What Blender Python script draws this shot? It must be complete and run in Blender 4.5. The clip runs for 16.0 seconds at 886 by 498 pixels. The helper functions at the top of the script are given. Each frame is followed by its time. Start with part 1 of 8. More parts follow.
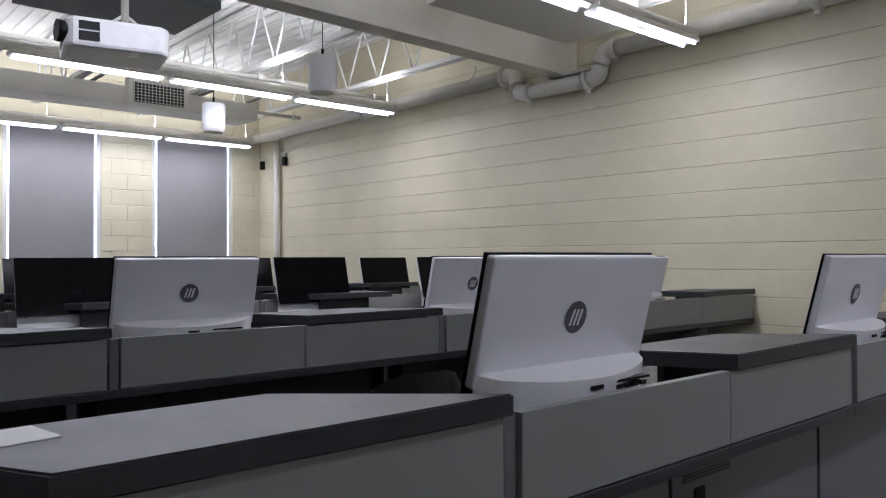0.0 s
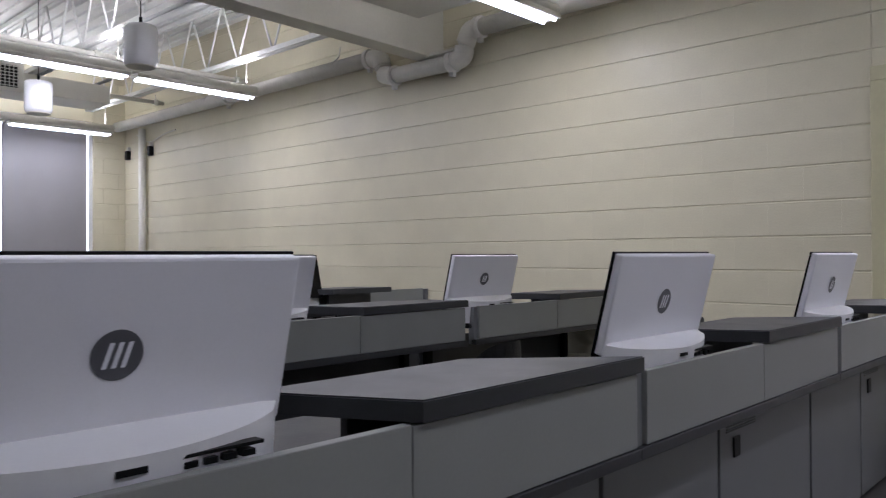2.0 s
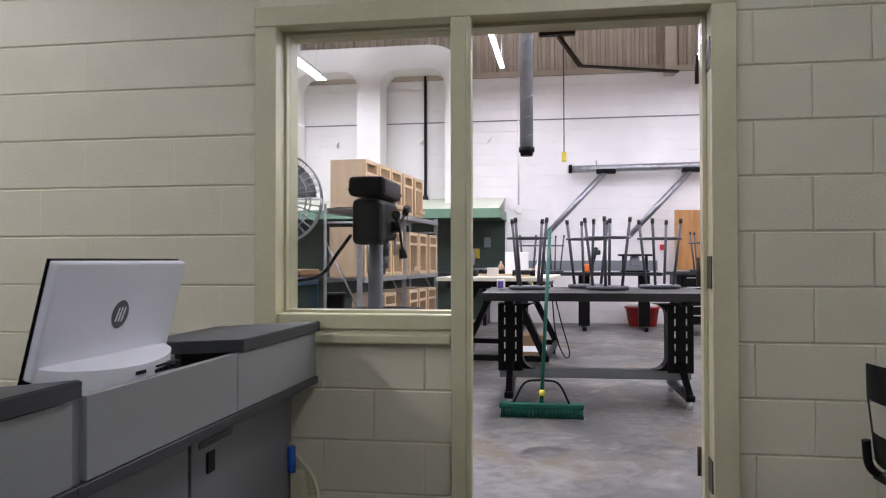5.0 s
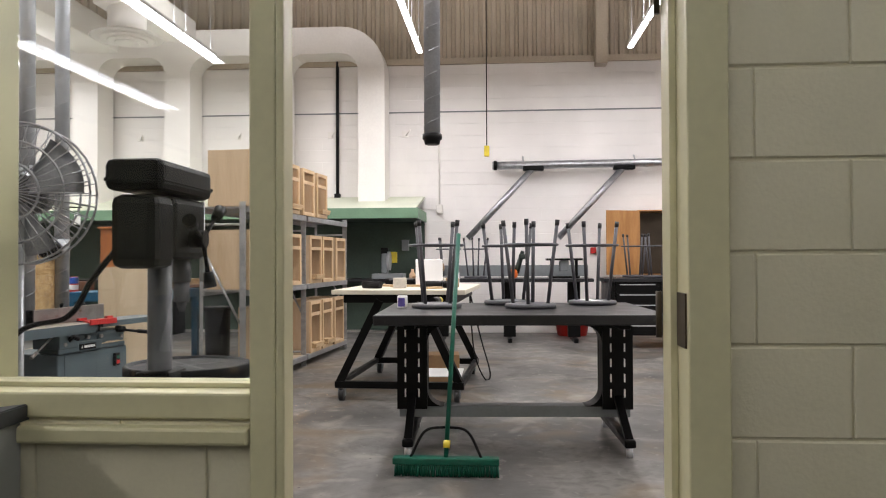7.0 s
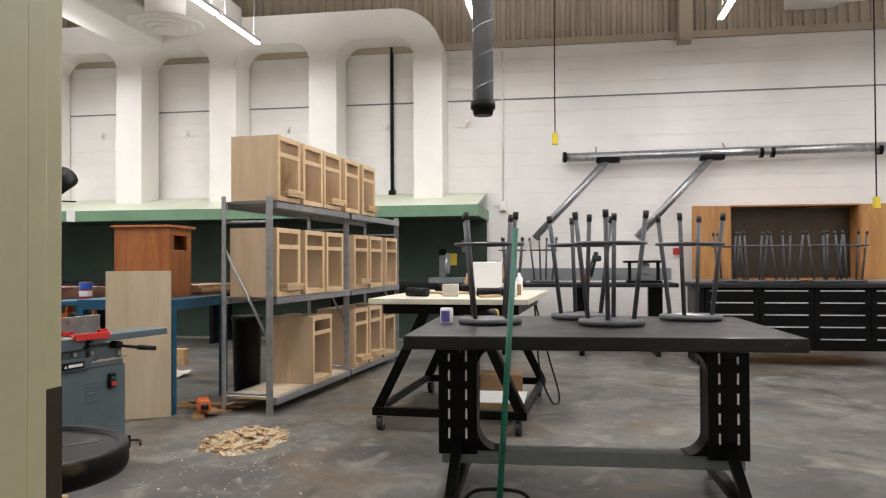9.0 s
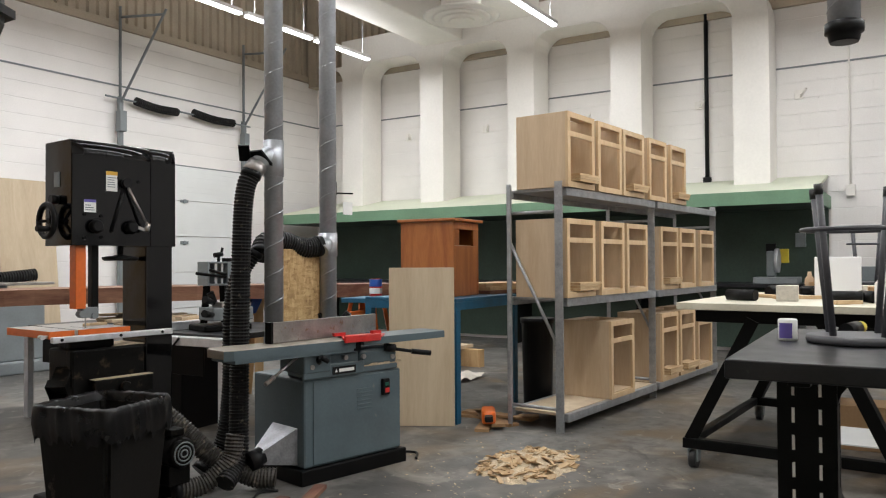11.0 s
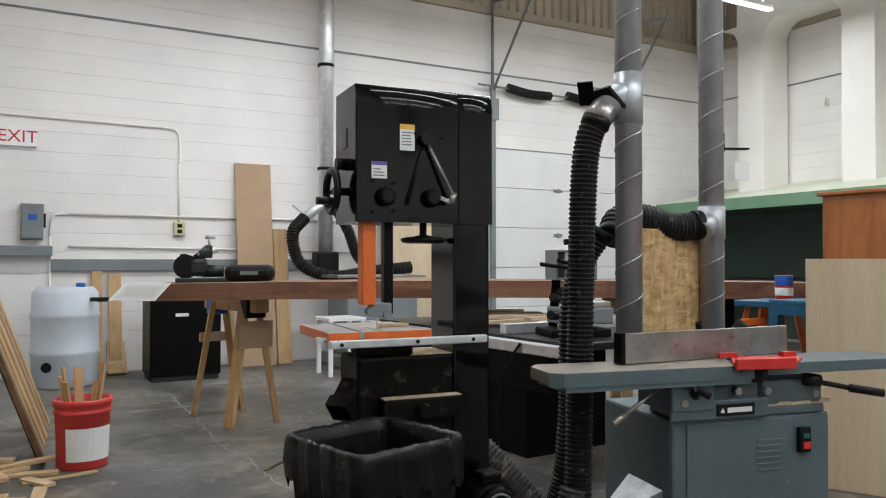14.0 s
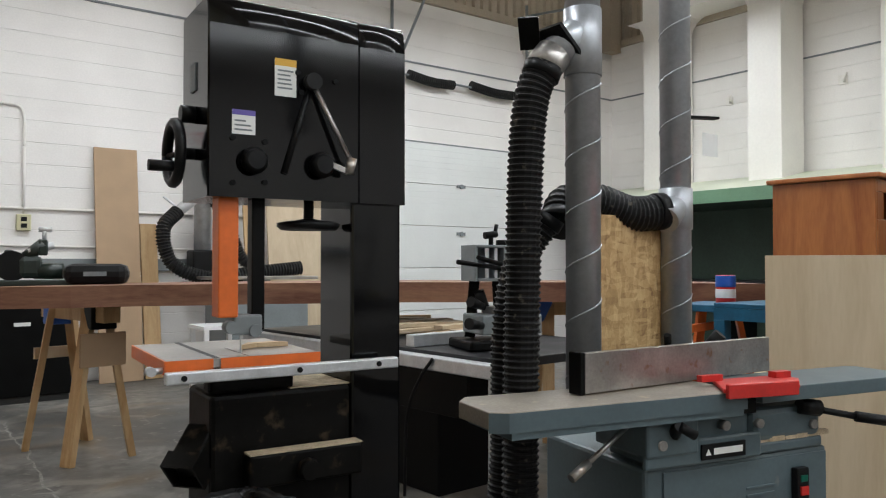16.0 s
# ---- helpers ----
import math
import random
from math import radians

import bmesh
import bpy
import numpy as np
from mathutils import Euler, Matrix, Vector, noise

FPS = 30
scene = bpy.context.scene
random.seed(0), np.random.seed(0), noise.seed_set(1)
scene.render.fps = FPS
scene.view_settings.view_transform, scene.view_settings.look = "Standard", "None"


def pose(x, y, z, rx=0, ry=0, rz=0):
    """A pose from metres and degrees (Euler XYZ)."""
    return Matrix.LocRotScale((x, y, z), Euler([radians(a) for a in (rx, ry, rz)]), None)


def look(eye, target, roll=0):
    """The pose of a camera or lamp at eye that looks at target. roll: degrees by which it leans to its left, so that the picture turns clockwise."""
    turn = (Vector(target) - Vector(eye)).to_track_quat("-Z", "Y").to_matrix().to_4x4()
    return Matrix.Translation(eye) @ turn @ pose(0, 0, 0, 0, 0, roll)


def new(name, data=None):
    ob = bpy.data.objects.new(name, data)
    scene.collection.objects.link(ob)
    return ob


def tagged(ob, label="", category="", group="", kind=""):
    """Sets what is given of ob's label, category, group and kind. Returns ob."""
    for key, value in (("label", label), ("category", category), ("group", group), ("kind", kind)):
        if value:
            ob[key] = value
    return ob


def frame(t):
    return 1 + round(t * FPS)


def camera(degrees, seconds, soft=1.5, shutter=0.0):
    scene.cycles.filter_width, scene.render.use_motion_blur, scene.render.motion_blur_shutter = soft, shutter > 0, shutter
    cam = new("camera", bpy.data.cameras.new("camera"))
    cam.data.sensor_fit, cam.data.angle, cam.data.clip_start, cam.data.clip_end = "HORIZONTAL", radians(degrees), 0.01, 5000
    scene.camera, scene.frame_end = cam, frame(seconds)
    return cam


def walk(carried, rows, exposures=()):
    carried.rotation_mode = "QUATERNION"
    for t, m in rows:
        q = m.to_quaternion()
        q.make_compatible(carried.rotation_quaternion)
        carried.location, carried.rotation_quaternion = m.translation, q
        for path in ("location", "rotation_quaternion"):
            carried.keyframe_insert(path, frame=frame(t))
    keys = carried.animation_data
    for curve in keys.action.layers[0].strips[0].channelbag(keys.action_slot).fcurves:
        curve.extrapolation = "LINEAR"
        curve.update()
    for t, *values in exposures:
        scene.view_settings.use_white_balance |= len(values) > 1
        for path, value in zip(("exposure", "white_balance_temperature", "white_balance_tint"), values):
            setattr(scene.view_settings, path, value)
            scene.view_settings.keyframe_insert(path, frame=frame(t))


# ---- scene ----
cam = camera(60.1, 16.0, soft=1.1, shutter=0.12)
METRES, EYE, TILT, LEAN, TURN = 8.0, 1.12, 0.0, 0.0, -41.6
ROWS = [
    (0.0, 0.0, 0.0, 0.0, 0.0, 0.71, 0.21),
    (0.5, 0.0154, 0.0187, 0.0002, 0.13, 0.7, 0.14),
    (1.0, 0.0324, 0.0359, 0.0009, 0.15, 0.66, 0.24),
    (1.5, 0.0553, 0.0543, 0.0017, -0.85, 0.62, 0.32),
    (2.0, 0.0781, 0.0739, 0.0004, -5.28, 0.51, 0.29),
    (2.5, 0.1019, 0.1002, 0.0008, -12.96, 0.56, 0.08),
    (3.0, 0.1276, 0.1232, -0.0005, -19.92, 0.67, 0.07),
    (3.5, 0.1551, 0.1436, -0.0016, -25.36, 0.72, 0.1),
    (4.0, 0.1852, 0.166, -0.0031, -30.89, 0.66, 0.07),
    (4.5, 0.2143, 0.1883, -0.002, -36.28, 0.77, 0.09),
    (5.0, 0.2469, 0.2098, 0.0007, -39.3, 0.86, 0.11),
    (7.5, 0.4017, 0.3235, 0.0129, -44.65, 0.78, 0.25),
    (8.0, 0.4309, 0.3467, 0.0129, -44.75, 0.83, 0.24),
    (10.5, 0.5271, 0.4626, 0.0111, -21.42, 1.04, 0.35),
    (11.0, 0.5424, 0.4855, 0.0098, -16.24, 0.97, 0.34),
    (11.5, 0.5557, 0.51, 0.0069, -10.25, 1.0, 0.32),
    (12.0, 0.5652, 0.5362, 0.0052, -2.87, 1.0, 0.27),
    (12.5, 0.57, 0.5645, 0.0044, 2.64, 0.91, 0.22),
    (13.0, 0.5738, 0.5935, 0.0049, 7.25, 0.91, 0.2),
    (13.5, 0.5744, 0.6191, 0.0041, 10.54, 0.97, 0.13),
    (14.0, 0.5704, 0.6459, 0.003, 12.44, 0.95, 0.01),
    (14.5, 0.5626, 0.6707, 0.0017, 12.6, 0.98, -0.0),
    (15.0, 0.5552, 0.6978, 0.0008, 12.26, 0.96, -0.02),
    (15.5, 0.5526, 0.7214, 0.0001, 9.94, 1.03, -0.03),
    (16.0, 0.5493, 0.7428, 0.0004, 4.59, 1.09, 0.01),
]
walk(cam, [(t, pose(0, 0, EYE, TILT, LEAN, TURN) @ pose(METRES * x, METRES * y, METRES * z, 90 + pitch, roll, yaw)) for t, x, y, z, yaw, pitch, roll in ROWS],
     exposures=((0.0, 0.30, 5680, 21), (3.5, 0.30, 5680, 24), (5.2, 0.33, 5800, 20), (7.3, 0.18, 6400, 13), (8.2, 0.12, 6400, 11), (10.3, -0.10, 6250, 10), (11.0, -0.09, 6250, 8), (13.5, -0.10, 6020, 5), (16.0, -0.19, 6020, 5)))

# ---- world and lights ----
world = bpy.data.worlds.new("sky")
scene.world = world
world.use_nodes = True
_nt = world.node_tree
_sky = _nt.nodes.new("ShaderNodeTexSky")
_sky.sky_type = "NISHITA"
_sky.sun_disc = False
_sky.sun_elevation, _sky.sun_rotation = radians(35), radians(200)
_nt.links.new(_sky.outputs[0], _nt.nodes["Background"].inputs[0])
_nt.nodes["Background"].inputs[1].default_value = 0.12
scene.view_settings.exposure = 0.0


def area_lamp(name, x, y, z, sx, sy, watts, colour, up=False):
    d = bpy.data.lights.new(name, "AREA")
    d.shape, d.size, d.size_y, d.energy, d.color = "RECTANGLE", sx, sy, watts, colour
    ob = new(name, d)
    ob.matrix_world = pose(x, y, z, 180 if up else 0, 0, 0)
    return ob


CLASS_LIGHT = (1.0, 0.97, 0.88)
SHOP_LIGHT = (1.0, 0.98, 0.97)
# Rows at -0.35 and -2.9 are unseen, added to light the desk fronts.
CLASS_ROWS = [(9.78, 5.12, 26), (6.55, 5.12, 30), (2.98, 5.12, 32), (-0.35, 5.12, 8), (-2.9, 5.12, 2)]
for ly, lx, lw in CLASS_ROWS:
    area_lamp("tube_light", lx - 2.4, ly, 2.655, 4.6, 0.12, lw, CLASS_LIGHT)
    area_lamp("tube_uplight", lx - 2.4, ly, 2.83, 4.6, 0.1, lw * 1.2, CLASS_LIGHT, up=True)
# The row at -5.15 is an added, unseen lamp without a strip.
SHOP_ROWS = [-5.15, -2.1, 0.95, 4.05, 7.1]
for ly in SHOP_ROWS:
    area_lamp("strip_light", 11.0, ly, 4.22, 8.4, 0.16, 185 if ly > 7 else 148, SHOP_LIGHT)
    area_lamp("strip_uplight", 11.0, ly, 4.34, 8.4, 0.10, 80, SHOP_LIGHT, up=True)

# ---- materials ----
def mat(name, colour, rough=0.6, metal=0.0, vary=0.12, scale=6.0, grain=60.0, bump=0.15, tint=None, stretch=None,
        island=0.0, coat=0.0, spec=0.5, noise_rough=0.12, speck=None, speck_amount=0.62, dist=0.004):
    """A painted, wooden, stone or metal surface: base colour varied at two scales, uneven gloss, fine relief."""
    m = bpy.data.materials.new(name)
    m.use_nodes = True
    nt = m.node_tree
    n, l = nt.nodes, nt.links
    b = n["Principled BSDF"]
    b.inputs["Metallic"].default_value = metal
    b.inputs["Coat Weight"].default_value = coat
    b.inputs["Specular IOR Level"].default_value = spec
    tc = n.new("ShaderNodeTexCoord")
    mp = n.new("ShaderNodeMapping")
    l.new(tc.outputs["Object"], mp.inputs[0])
    mp.inputs["Scale"].default_value = stretch or (1, 1, 1)
    big = n.new("ShaderNodeTexNoise")
    big.inputs["Scale"].default_value, big.inputs["Detail"].default_value = scale, 6
    small = n.new("ShaderNodeTexNoise")
    small.inputs["Scale"].default_value, small.inputs["Detail"].default_value = grain, 5
    l.new(mp.outputs[0], big.inputs[0])
    l.new(mp.outputs[0], small.inputs[0])
    ramp = n.new("ShaderNodeMapRange")
    ramp.inputs[1].default_value, ramp.inputs[2].default_value = 0.3, 0.7
    l.new(big.outputs[0], ramp.inputs[0])
    lo = tuple(c * (1 - vary) for c in colour) if tint is None else tint
    hi = tuple(min(1, c * (1 + vary)) for c in colour)
    mix = n.new("ShaderNodeMix")
    mix.data_type = "RGBA"
    mix.inputs[6].default_value, mix.inputs[7].default_value = (*lo, 1), (*hi, 1)
    l.new(ramp.outputs[0], mix.inputs[0])
    fine = n.new("ShaderNodeMix")
    fine.data_type, fine.blend_type = "RGBA", "MULTIPLY"
    fine.inputs[0].default_value = min(1.0, vary * 2.2)
    l.new(mix.outputs[2], fine.inputs[6])
    l.new(small.outputs[0], fine.inputs[7])
    bright = n.new("ShaderNodeMix")
    bright.data_type, bright.blend_type = "RGBA", "MULTIPLY"
    bright.inputs[0].default_value = 1.0
    g = 1.0 + vary * 1.0
    bright.inputs[7].default_value = (g, g, g, 1)
    l.new(fine.outputs[2], bright.inputs[6])
    out = bright.outputs[2]
    if speck:
        sp = n.new("ShaderNodeTexNoise")
        sp.inputs["Scale"].default_value, sp.inputs["Detail"].default_value = scale * 2.3, 9
        l.new(mp.outputs[0], sp.inputs[0])
        sr = n.new("ShaderNodeMapRange")
        sr.inputs[1].default_value, sr.inputs[2].default_value = speck_amount, speck_amount + 0.12
        l.new(sp.outputs[0], sr.inputs[0])
        sm = n.new("ShaderNodeMix")
        sm.data_type = "RGBA"
        sm.inputs[7].default_value = (*speck, 1)
        l.new(sr.outputs[0], sm.inputs[0])
        l.new(out, sm.inputs[6])
        out = sm.outputs[2]
    if island:
        oi = n.new("ShaderNodeObjectInfo")
        hs = n.new("ShaderNodeHueSaturation")
        mr = n.new("ShaderNodeMapRange")
        mr.inputs[3].default_value, mr.inputs[4].default_value = 1 - island, 1 + island
        l.new(oi.outputs["Random"], mr.inputs[0])
        l.new(mr.outputs[0], hs.inputs["Value"])
        l.new(out, hs.inputs["Color"])
        out = hs.outputs[0]
    l.new(out, b.inputs["Base Color"])
    rr = n.new("ShaderNodeMapRange")
    rr.inputs[3].default_value, rr.inputs[4].default_value = max(0.03, rough - noise_rough), min(1, rough + noise_rough)
    l.new(big.outputs[0], rr.inputs[0])
    l.new(rr.outputs[0], b.inputs["Roughness"])
    if bump:
        bp = n.new("ShaderNodeBump")
        bp.inputs["Strength"].default_value, bp.inputs["Distance"].default_value = bump, dist
        l.new(small.outputs[0], bp.inputs["Height"])
        l.new(bp.outputs[0], b.inputs["Normal"])
    return m


def wood(name, light, dark, rough=0.55, rings=9.0, axis="z", coat=0.0, island=0.06):
    """Timber with grain along one axis."""
    m = bpy.data.materials.new(name)
    m.use_nodes = True
    n, l = m.node_tree.nodes, m.node_tree.links
    b = n["Principled BSDF"]
    b.inputs["Roughness"].default_value, b.inputs["Coat Weight"].default_value = rough, coat
    tc = n.new("ShaderNodeTexCoord")
    oi = n.new("ShaderNodeObjectInfo")
    ad = n.new("ShaderNodeVectorMath")
    mp = n.new("ShaderNodeMapping")
    mp.inputs["Scale"].default_value = {"x": (0.18, 1, 1), "y": (1, 0.18, 1), "z": (1, 1, 0.14)}[axis]
    sc = n.new("ShaderNodeMath")
    sc.operation = "MULTIPLY"
    sc.inputs[1].default_value = 37.0
    l.new(oi.outputs["Random"], sc.inputs[0])
    l.new(tc.outputs["Object"], ad.inputs[0])
    l.new(sc.outputs[0], ad.inputs[1])
    l.new(ad.outputs[0], mp.inputs[0])
    w = n.new("ShaderNodeTexNoise")
    w.inputs["Scale"].default_value, w.inputs["Detail"].default_value, w.inputs["Distortion"].default_value = rings, 4, 1.2
    f = n.new("ShaderNodeTexNoise")
    f.inputs["Scale"].default_value, f.inputs["Detail"].default_value = rings * 14, 4
    l.new(mp.outputs[0], w.inputs[0])
    l.new(mp.outputs[0], f.inputs[0])
    a = n.new("ShaderNodeMath")
    a.operation = "MULTIPLY_ADD"
    a.inputs[1].default_value = 0.35
    l.new(f.outputs[0], a.inputs[0])
    l.new(w.outputs[0], a.inputs[2])
    r = n.new("ShaderNodeMapRange")
    r.inputs[1].default_value, r.inputs[2].default_value = 0.45, 0.85
    l.new(a.outputs[0], r.inputs[0])
    mix = n.new("ShaderNodeMix")
    mix.data_type = "RGBA"
    mix.inputs[6].default_value, mix.inputs[7].default_value = (*light, 1), (*dark, 1)
    l.new(r.outputs[0], mix.inputs[0])
    hs = n.new("ShaderNodeHueSaturation")
    mr = n.new("ShaderNodeMapRange")
    mr.inputs[3].default_value, mr.inputs[4].default_value = 1 - island, 1 + island
    l.new(oi.outputs["Random"], mr.inputs[0])
    l.new(mr.outputs[0], hs.inputs["Value"])
    l.new(mix.outputs[2], hs.inputs["Color"])
    l.new(hs.outputs[0], b.inputs["Base Color"])
    bp = n.new("ShaderNodeBump")
    bp.inputs["Strength"].default_value, bp.inputs["Distance"].default_value = 0.12, 0.002
    l.new(f.outputs[0], bp.inputs["Height"])
    l.new(bp.outputs[0], b.inputs["Normal"])
    return m


def glow(name, colour, strength):
    m = bpy.data.materials.new(name)
    m.use_nodes = True
    b = m.node_tree.nodes["Principled BSDF"]
    b.inputs["Base Color"].default_value = (0.8, 0.8, 0.8, 1)
    b.inputs["Emission Color"].default_value = (*colour, 1)
    b.inputs["Emission Strength"].default_value = strength
    return m


def glass(name, tint=(0.95, 0.98, 0.96)):
    m = bpy.data.materials.new(name)
    m.use_nodes = True
    b = m.node_tree.nodes["Principled BSDF"]
    b.inputs["Base Color"].default_value = (*tint, 1)
    b.inputs["Transmission Weight"].default_value = 1.0
    b.inputs["Roughness"].default_value = 0.0
    b.inputs["IOR"].default_value = 1.45
    return m


def concrete(name):
    """Worn, sealed concrete: cloudy greys, pale dust, dark stains, fine cracks."""
    m = bpy.data.materials.new(name)
    m.use_nodes = True
    n, l = m.node_tree.nodes, m.node_tree.links
    b = n["Principled BSDF"]
    tc = n.new("ShaderNodeTexCoord")

    def nz(scale, detail, dist=0.0):
        t = n.new("ShaderNodeTexNoise")
        t.inputs["Scale"].default_value, t.inputs["Detail"].default_value, t.inputs["Distortion"].default_value = scale, detail, dist
        l.new(tc.outputs["Object"], t.inputs[0])
        return t.outputs[0]

    def rng(v, a, c):
        t = n.new("ShaderNodeMapRange")
        t.inputs[1].default_value, t.inputs[2].default_value = a, c
        l.new(v, t.inputs[0])
        return t.outputs[0]

    def mixc(f, a, c):
        t = n.new("ShaderNodeMix")
        t.data_type = "RGBA"
        l.new(f, t.inputs[0])
        for k, v in ((6, a), (7, c)):
            if isinstance(v, tuple):
                t.inputs[k].default_value = (*v, 1)
            else:
                l.new(v, t.inputs[k])
        return t.outputs[2]
    cloud = mixc(rng(nz(0.8, 8, 0.8), 0.36, 0.64), (0.062, 0.060, 0.058), (0.185, 0.176, 0.163))
    fine = mixc(rng(nz(11, 9, 0.4), 0.42, 0.72), cloud, (0.085, 0.080, 0.073))
    brown = mixc(rng(nz(1.15, 7, 1.2), 0.54, 0.70), fine, (0.150, 0.112, 0.072))
    dust = mixc(rng(nz(2.2, 10, 1.4), 0.54, 0.80), brown, (0.31, 0.285, 0.245))
    scuff = mixc(rng(nz(6.5, 12, 2.0), 0.62, 0.76), dust, (0.27, 0.255, 0.23))
    spots = mixc(rng(nz(24, 3, 0.0), 0.70, 0.74), scuff, (0.04, 0.036, 0.032))
    stain = mixc(rng(nz(1.7, 7, 1.0), 0.60, 0.70), spots, (0.048, 0.043, 0.039))
    l.new(stain, b.inputs["Base Color"])
    r = n.new("ShaderNodeMapRange")
    r.inputs[3].default_value, r.inputs[4].default_value = 0.28, 0.62
    l.new(nz(2.4, 6), r.inputs[0])
    l.new(r.outputs[0], b.inputs["Roughness"])
    bp = n.new("ShaderNodeBump")
    bp.inputs["Strength"].default_value, bp.inputs["Distance"].default_value = 0.2, 0.004
    l.new(nz(45, 6), bp.inputs["Height"])
    l.new(bp.outputs[0], b.inputs["Normal"])
    return m


def osb(name, flakes=20.0):
    """Strand board: overlapping slivers in several directions, pale to dark brown."""
    m = bpy.data.materials.new(name)
    m.use_nodes = True
    n, l = m.node_tree.nodes, m.node_tree.links
    b = n["Principled BSDF"]
    b.inputs["Roughness"].default_value = 0.65
    tc = n.new("ShaderNodeTexCoord")
    cells = []
    for rot, sc in (((0.2, 0.5, 0.3), (1, 1, 3.2)), ((0.4, 2.0, 0.9), (3.4, 1, 1))):
        mp = n.new("ShaderNodeMapping")
        mp.inputs["Rotation"].default_value, mp.inputs["Scale"].default_value = rot, sc
        l.new(tc.outputs["Object"], mp.inputs[0])
        v = n.new("ShaderNodeTexVoronoi")
        v.inputs["Scale"].default_value = flakes
        l.new(mp.outputs[0], v.inputs[0])
        cells.append(v.outputs["Color"])
    fine = n.new("ShaderNodeTexNoise")
    fine.inputs["Scale"].default_value, fine.inputs["Detail"].default_value, fine.inputs["Distortion"].default_value = flakes * 2.5, 8, 1.5
    l.new(tc.outputs["Object"], fine.inputs[0])
    mix = n.new("ShaderNodeMix")
    mix.data_type = "RGBA"
    l.new(fine.outputs[0], mix.inputs[0])
    l.new(cells[0], mix.inputs[6])
    l.new(cells[1], mix.inputs[7])
    soft = n.new("ShaderNodeMix")
    soft.data_type = "RGBA"
    soft.inputs[0].default_value = 0.45
    l.new(mix.outputs[2], soft.inputs[6])
    l.new(fine.outputs[0], soft.inputs[7])
    r = n.new("ShaderNodeValToRGB")
    r.color_ramp.elements[0].position, r.color_ramp.elements[1].position = 0.22, 0.78
    r.color_ramp.elements[0].color, r.color_ramp.elements[1].color = (0.22, 0.12, 0.045, 1), (0.64, 0.46, 0.24, 1)
    e = r.color_ramp.elements.new(0.5)
    e.color = (0.46, 0.30, 0.13, 1)
    l.new(soft.outputs[2], r.inputs[0])
    l.new(r.outputs[0], b.inputs["Base Color"])
    bp = n.new("ShaderNodeBump")
    bp.inputs["Strength"].default_value, bp.inputs["Distance"].default_value = 0.3, 0.003
    l.new(soft.outputs[2], bp.inputs["Height"])
    l.new(bp.outputs[0], b.inputs["Normal"])
    return m


CREAM = mat("cream_block_paint", (0.68, 0.635, 0.47), 0.42, vary=0.05, scale=2.5, grain=90, bump=0.25, island=0.014)
CREAM_TRIM = mat("cream_trim_paint", (0.58, 0.545, 0.345), 0.38, vary=0.05, scale=5, grain=40, bump=0.08)
CEIL_WHITE = mat("white_deck_paint", (0.78, 0.78, 0.76), 0.6, vary=0.06, scale=3, grain=30, bump=0.1)
BEAM_PAINT = mat("warm_white_paint", (0.70, 0.68, 0.60), 0.55, vary=0.05, scale=2, grain=50, bump=0.1)
PIPE_PAINT = mat("pipe_paint", (0.72, 0.70, 0.64), 0.4, vary=0.06, scale=8, grain=60, bump=0.05)
FLOOR_DARK = mat("dark_floor_tile", (0.10, 0.095, 0.09), 0.45, vary=0.2, scale=2, grain=70, bump=0.05)
RUBBER = mat("black_rubber", (0.02, 0.02, 0.02), 0.55, vary=0.2, scale=8, grain=80)
SHADE = mat("grey_shade_fabric", (0.31, 0.30, 0.31), 0.85, vary=0.05, scale=2, grain=400, bump=0.2)
DAYLIGHT = glow("daylight_pane", (0.75, 0.86, 1.0), 3.2)
TUBE = glow("tube_glow", (0.88, 0.92, 1.0), 9.0)
STRIP = glow("strip_glow", (1.0, 0.97, 0.95), 9.0)
GLASS = glass("clear_glass")
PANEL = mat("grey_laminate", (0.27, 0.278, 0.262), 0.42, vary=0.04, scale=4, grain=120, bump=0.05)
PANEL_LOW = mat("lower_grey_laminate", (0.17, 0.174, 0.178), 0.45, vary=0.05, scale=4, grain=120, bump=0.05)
TOP_GREY = mat("graphite_laminate", (0.052, 0.052, 0.060), 0.48, vary=0.10, scale=7, grain=260, bump=0.04)
EDGE = mat("dark_edge_band", (0.035, 0.037, 0.04), 0.4, vary=0.12, scale=9, grain=100, bump=0.04)
SILVER = mat("silver_plastic", (0.77, 0.77, 0.81), 0.36, vary=0.03, scale=3, grain=250, bump=0.02)
WHITE_PL = mat("white_plastic", (0.88, 0.88, 0.89), 0.24, vary=0.02, scale=3, grain=200, bump=0.02)
LOGO = mat("logo_grey", (0.10, 0.10, 0.11), 0.4, vary=0.05)
SCREEN = mat("black_screen", (0.003, 0.003, 0.0035), 0.12, spec=0.12, vary=0.1, bump=0.0)
BLACK = mat("black_plastic", (0.007, 0.007, 0.0075), 0.42, spec=0.2, vary=0.2, scale=9, grain=120, bump=0.08)
PAPER = mat("white_paper", (0.80, 0.80, 0.78), 0.8, vary=0.03)
SHOP_WALL = mat("white_block_paint", (0.84, 0.81, 0.785), 0.5, vary=0.06, scale=1.3, grain=60, bump=0.25)
SIDING = mat("tan_metal_siding", (0.43, 0.365, 0.28), 0.5, vary=0.12, scale=1.5, grain=40, bump=0.06)
ROOF = mat("dark_roof_deck", (0.22, 0.19, 0.155), 0.6, vary=0.15, scale=1.5, grain=40)
DUCT_WHITE = mat("white_duct_paint", (0.83, 0.80, 0.755), 0.5, vary=0.05, scale=1.5, grain=30, bump=0.05)
CONCRETE = concrete("worn_concrete")
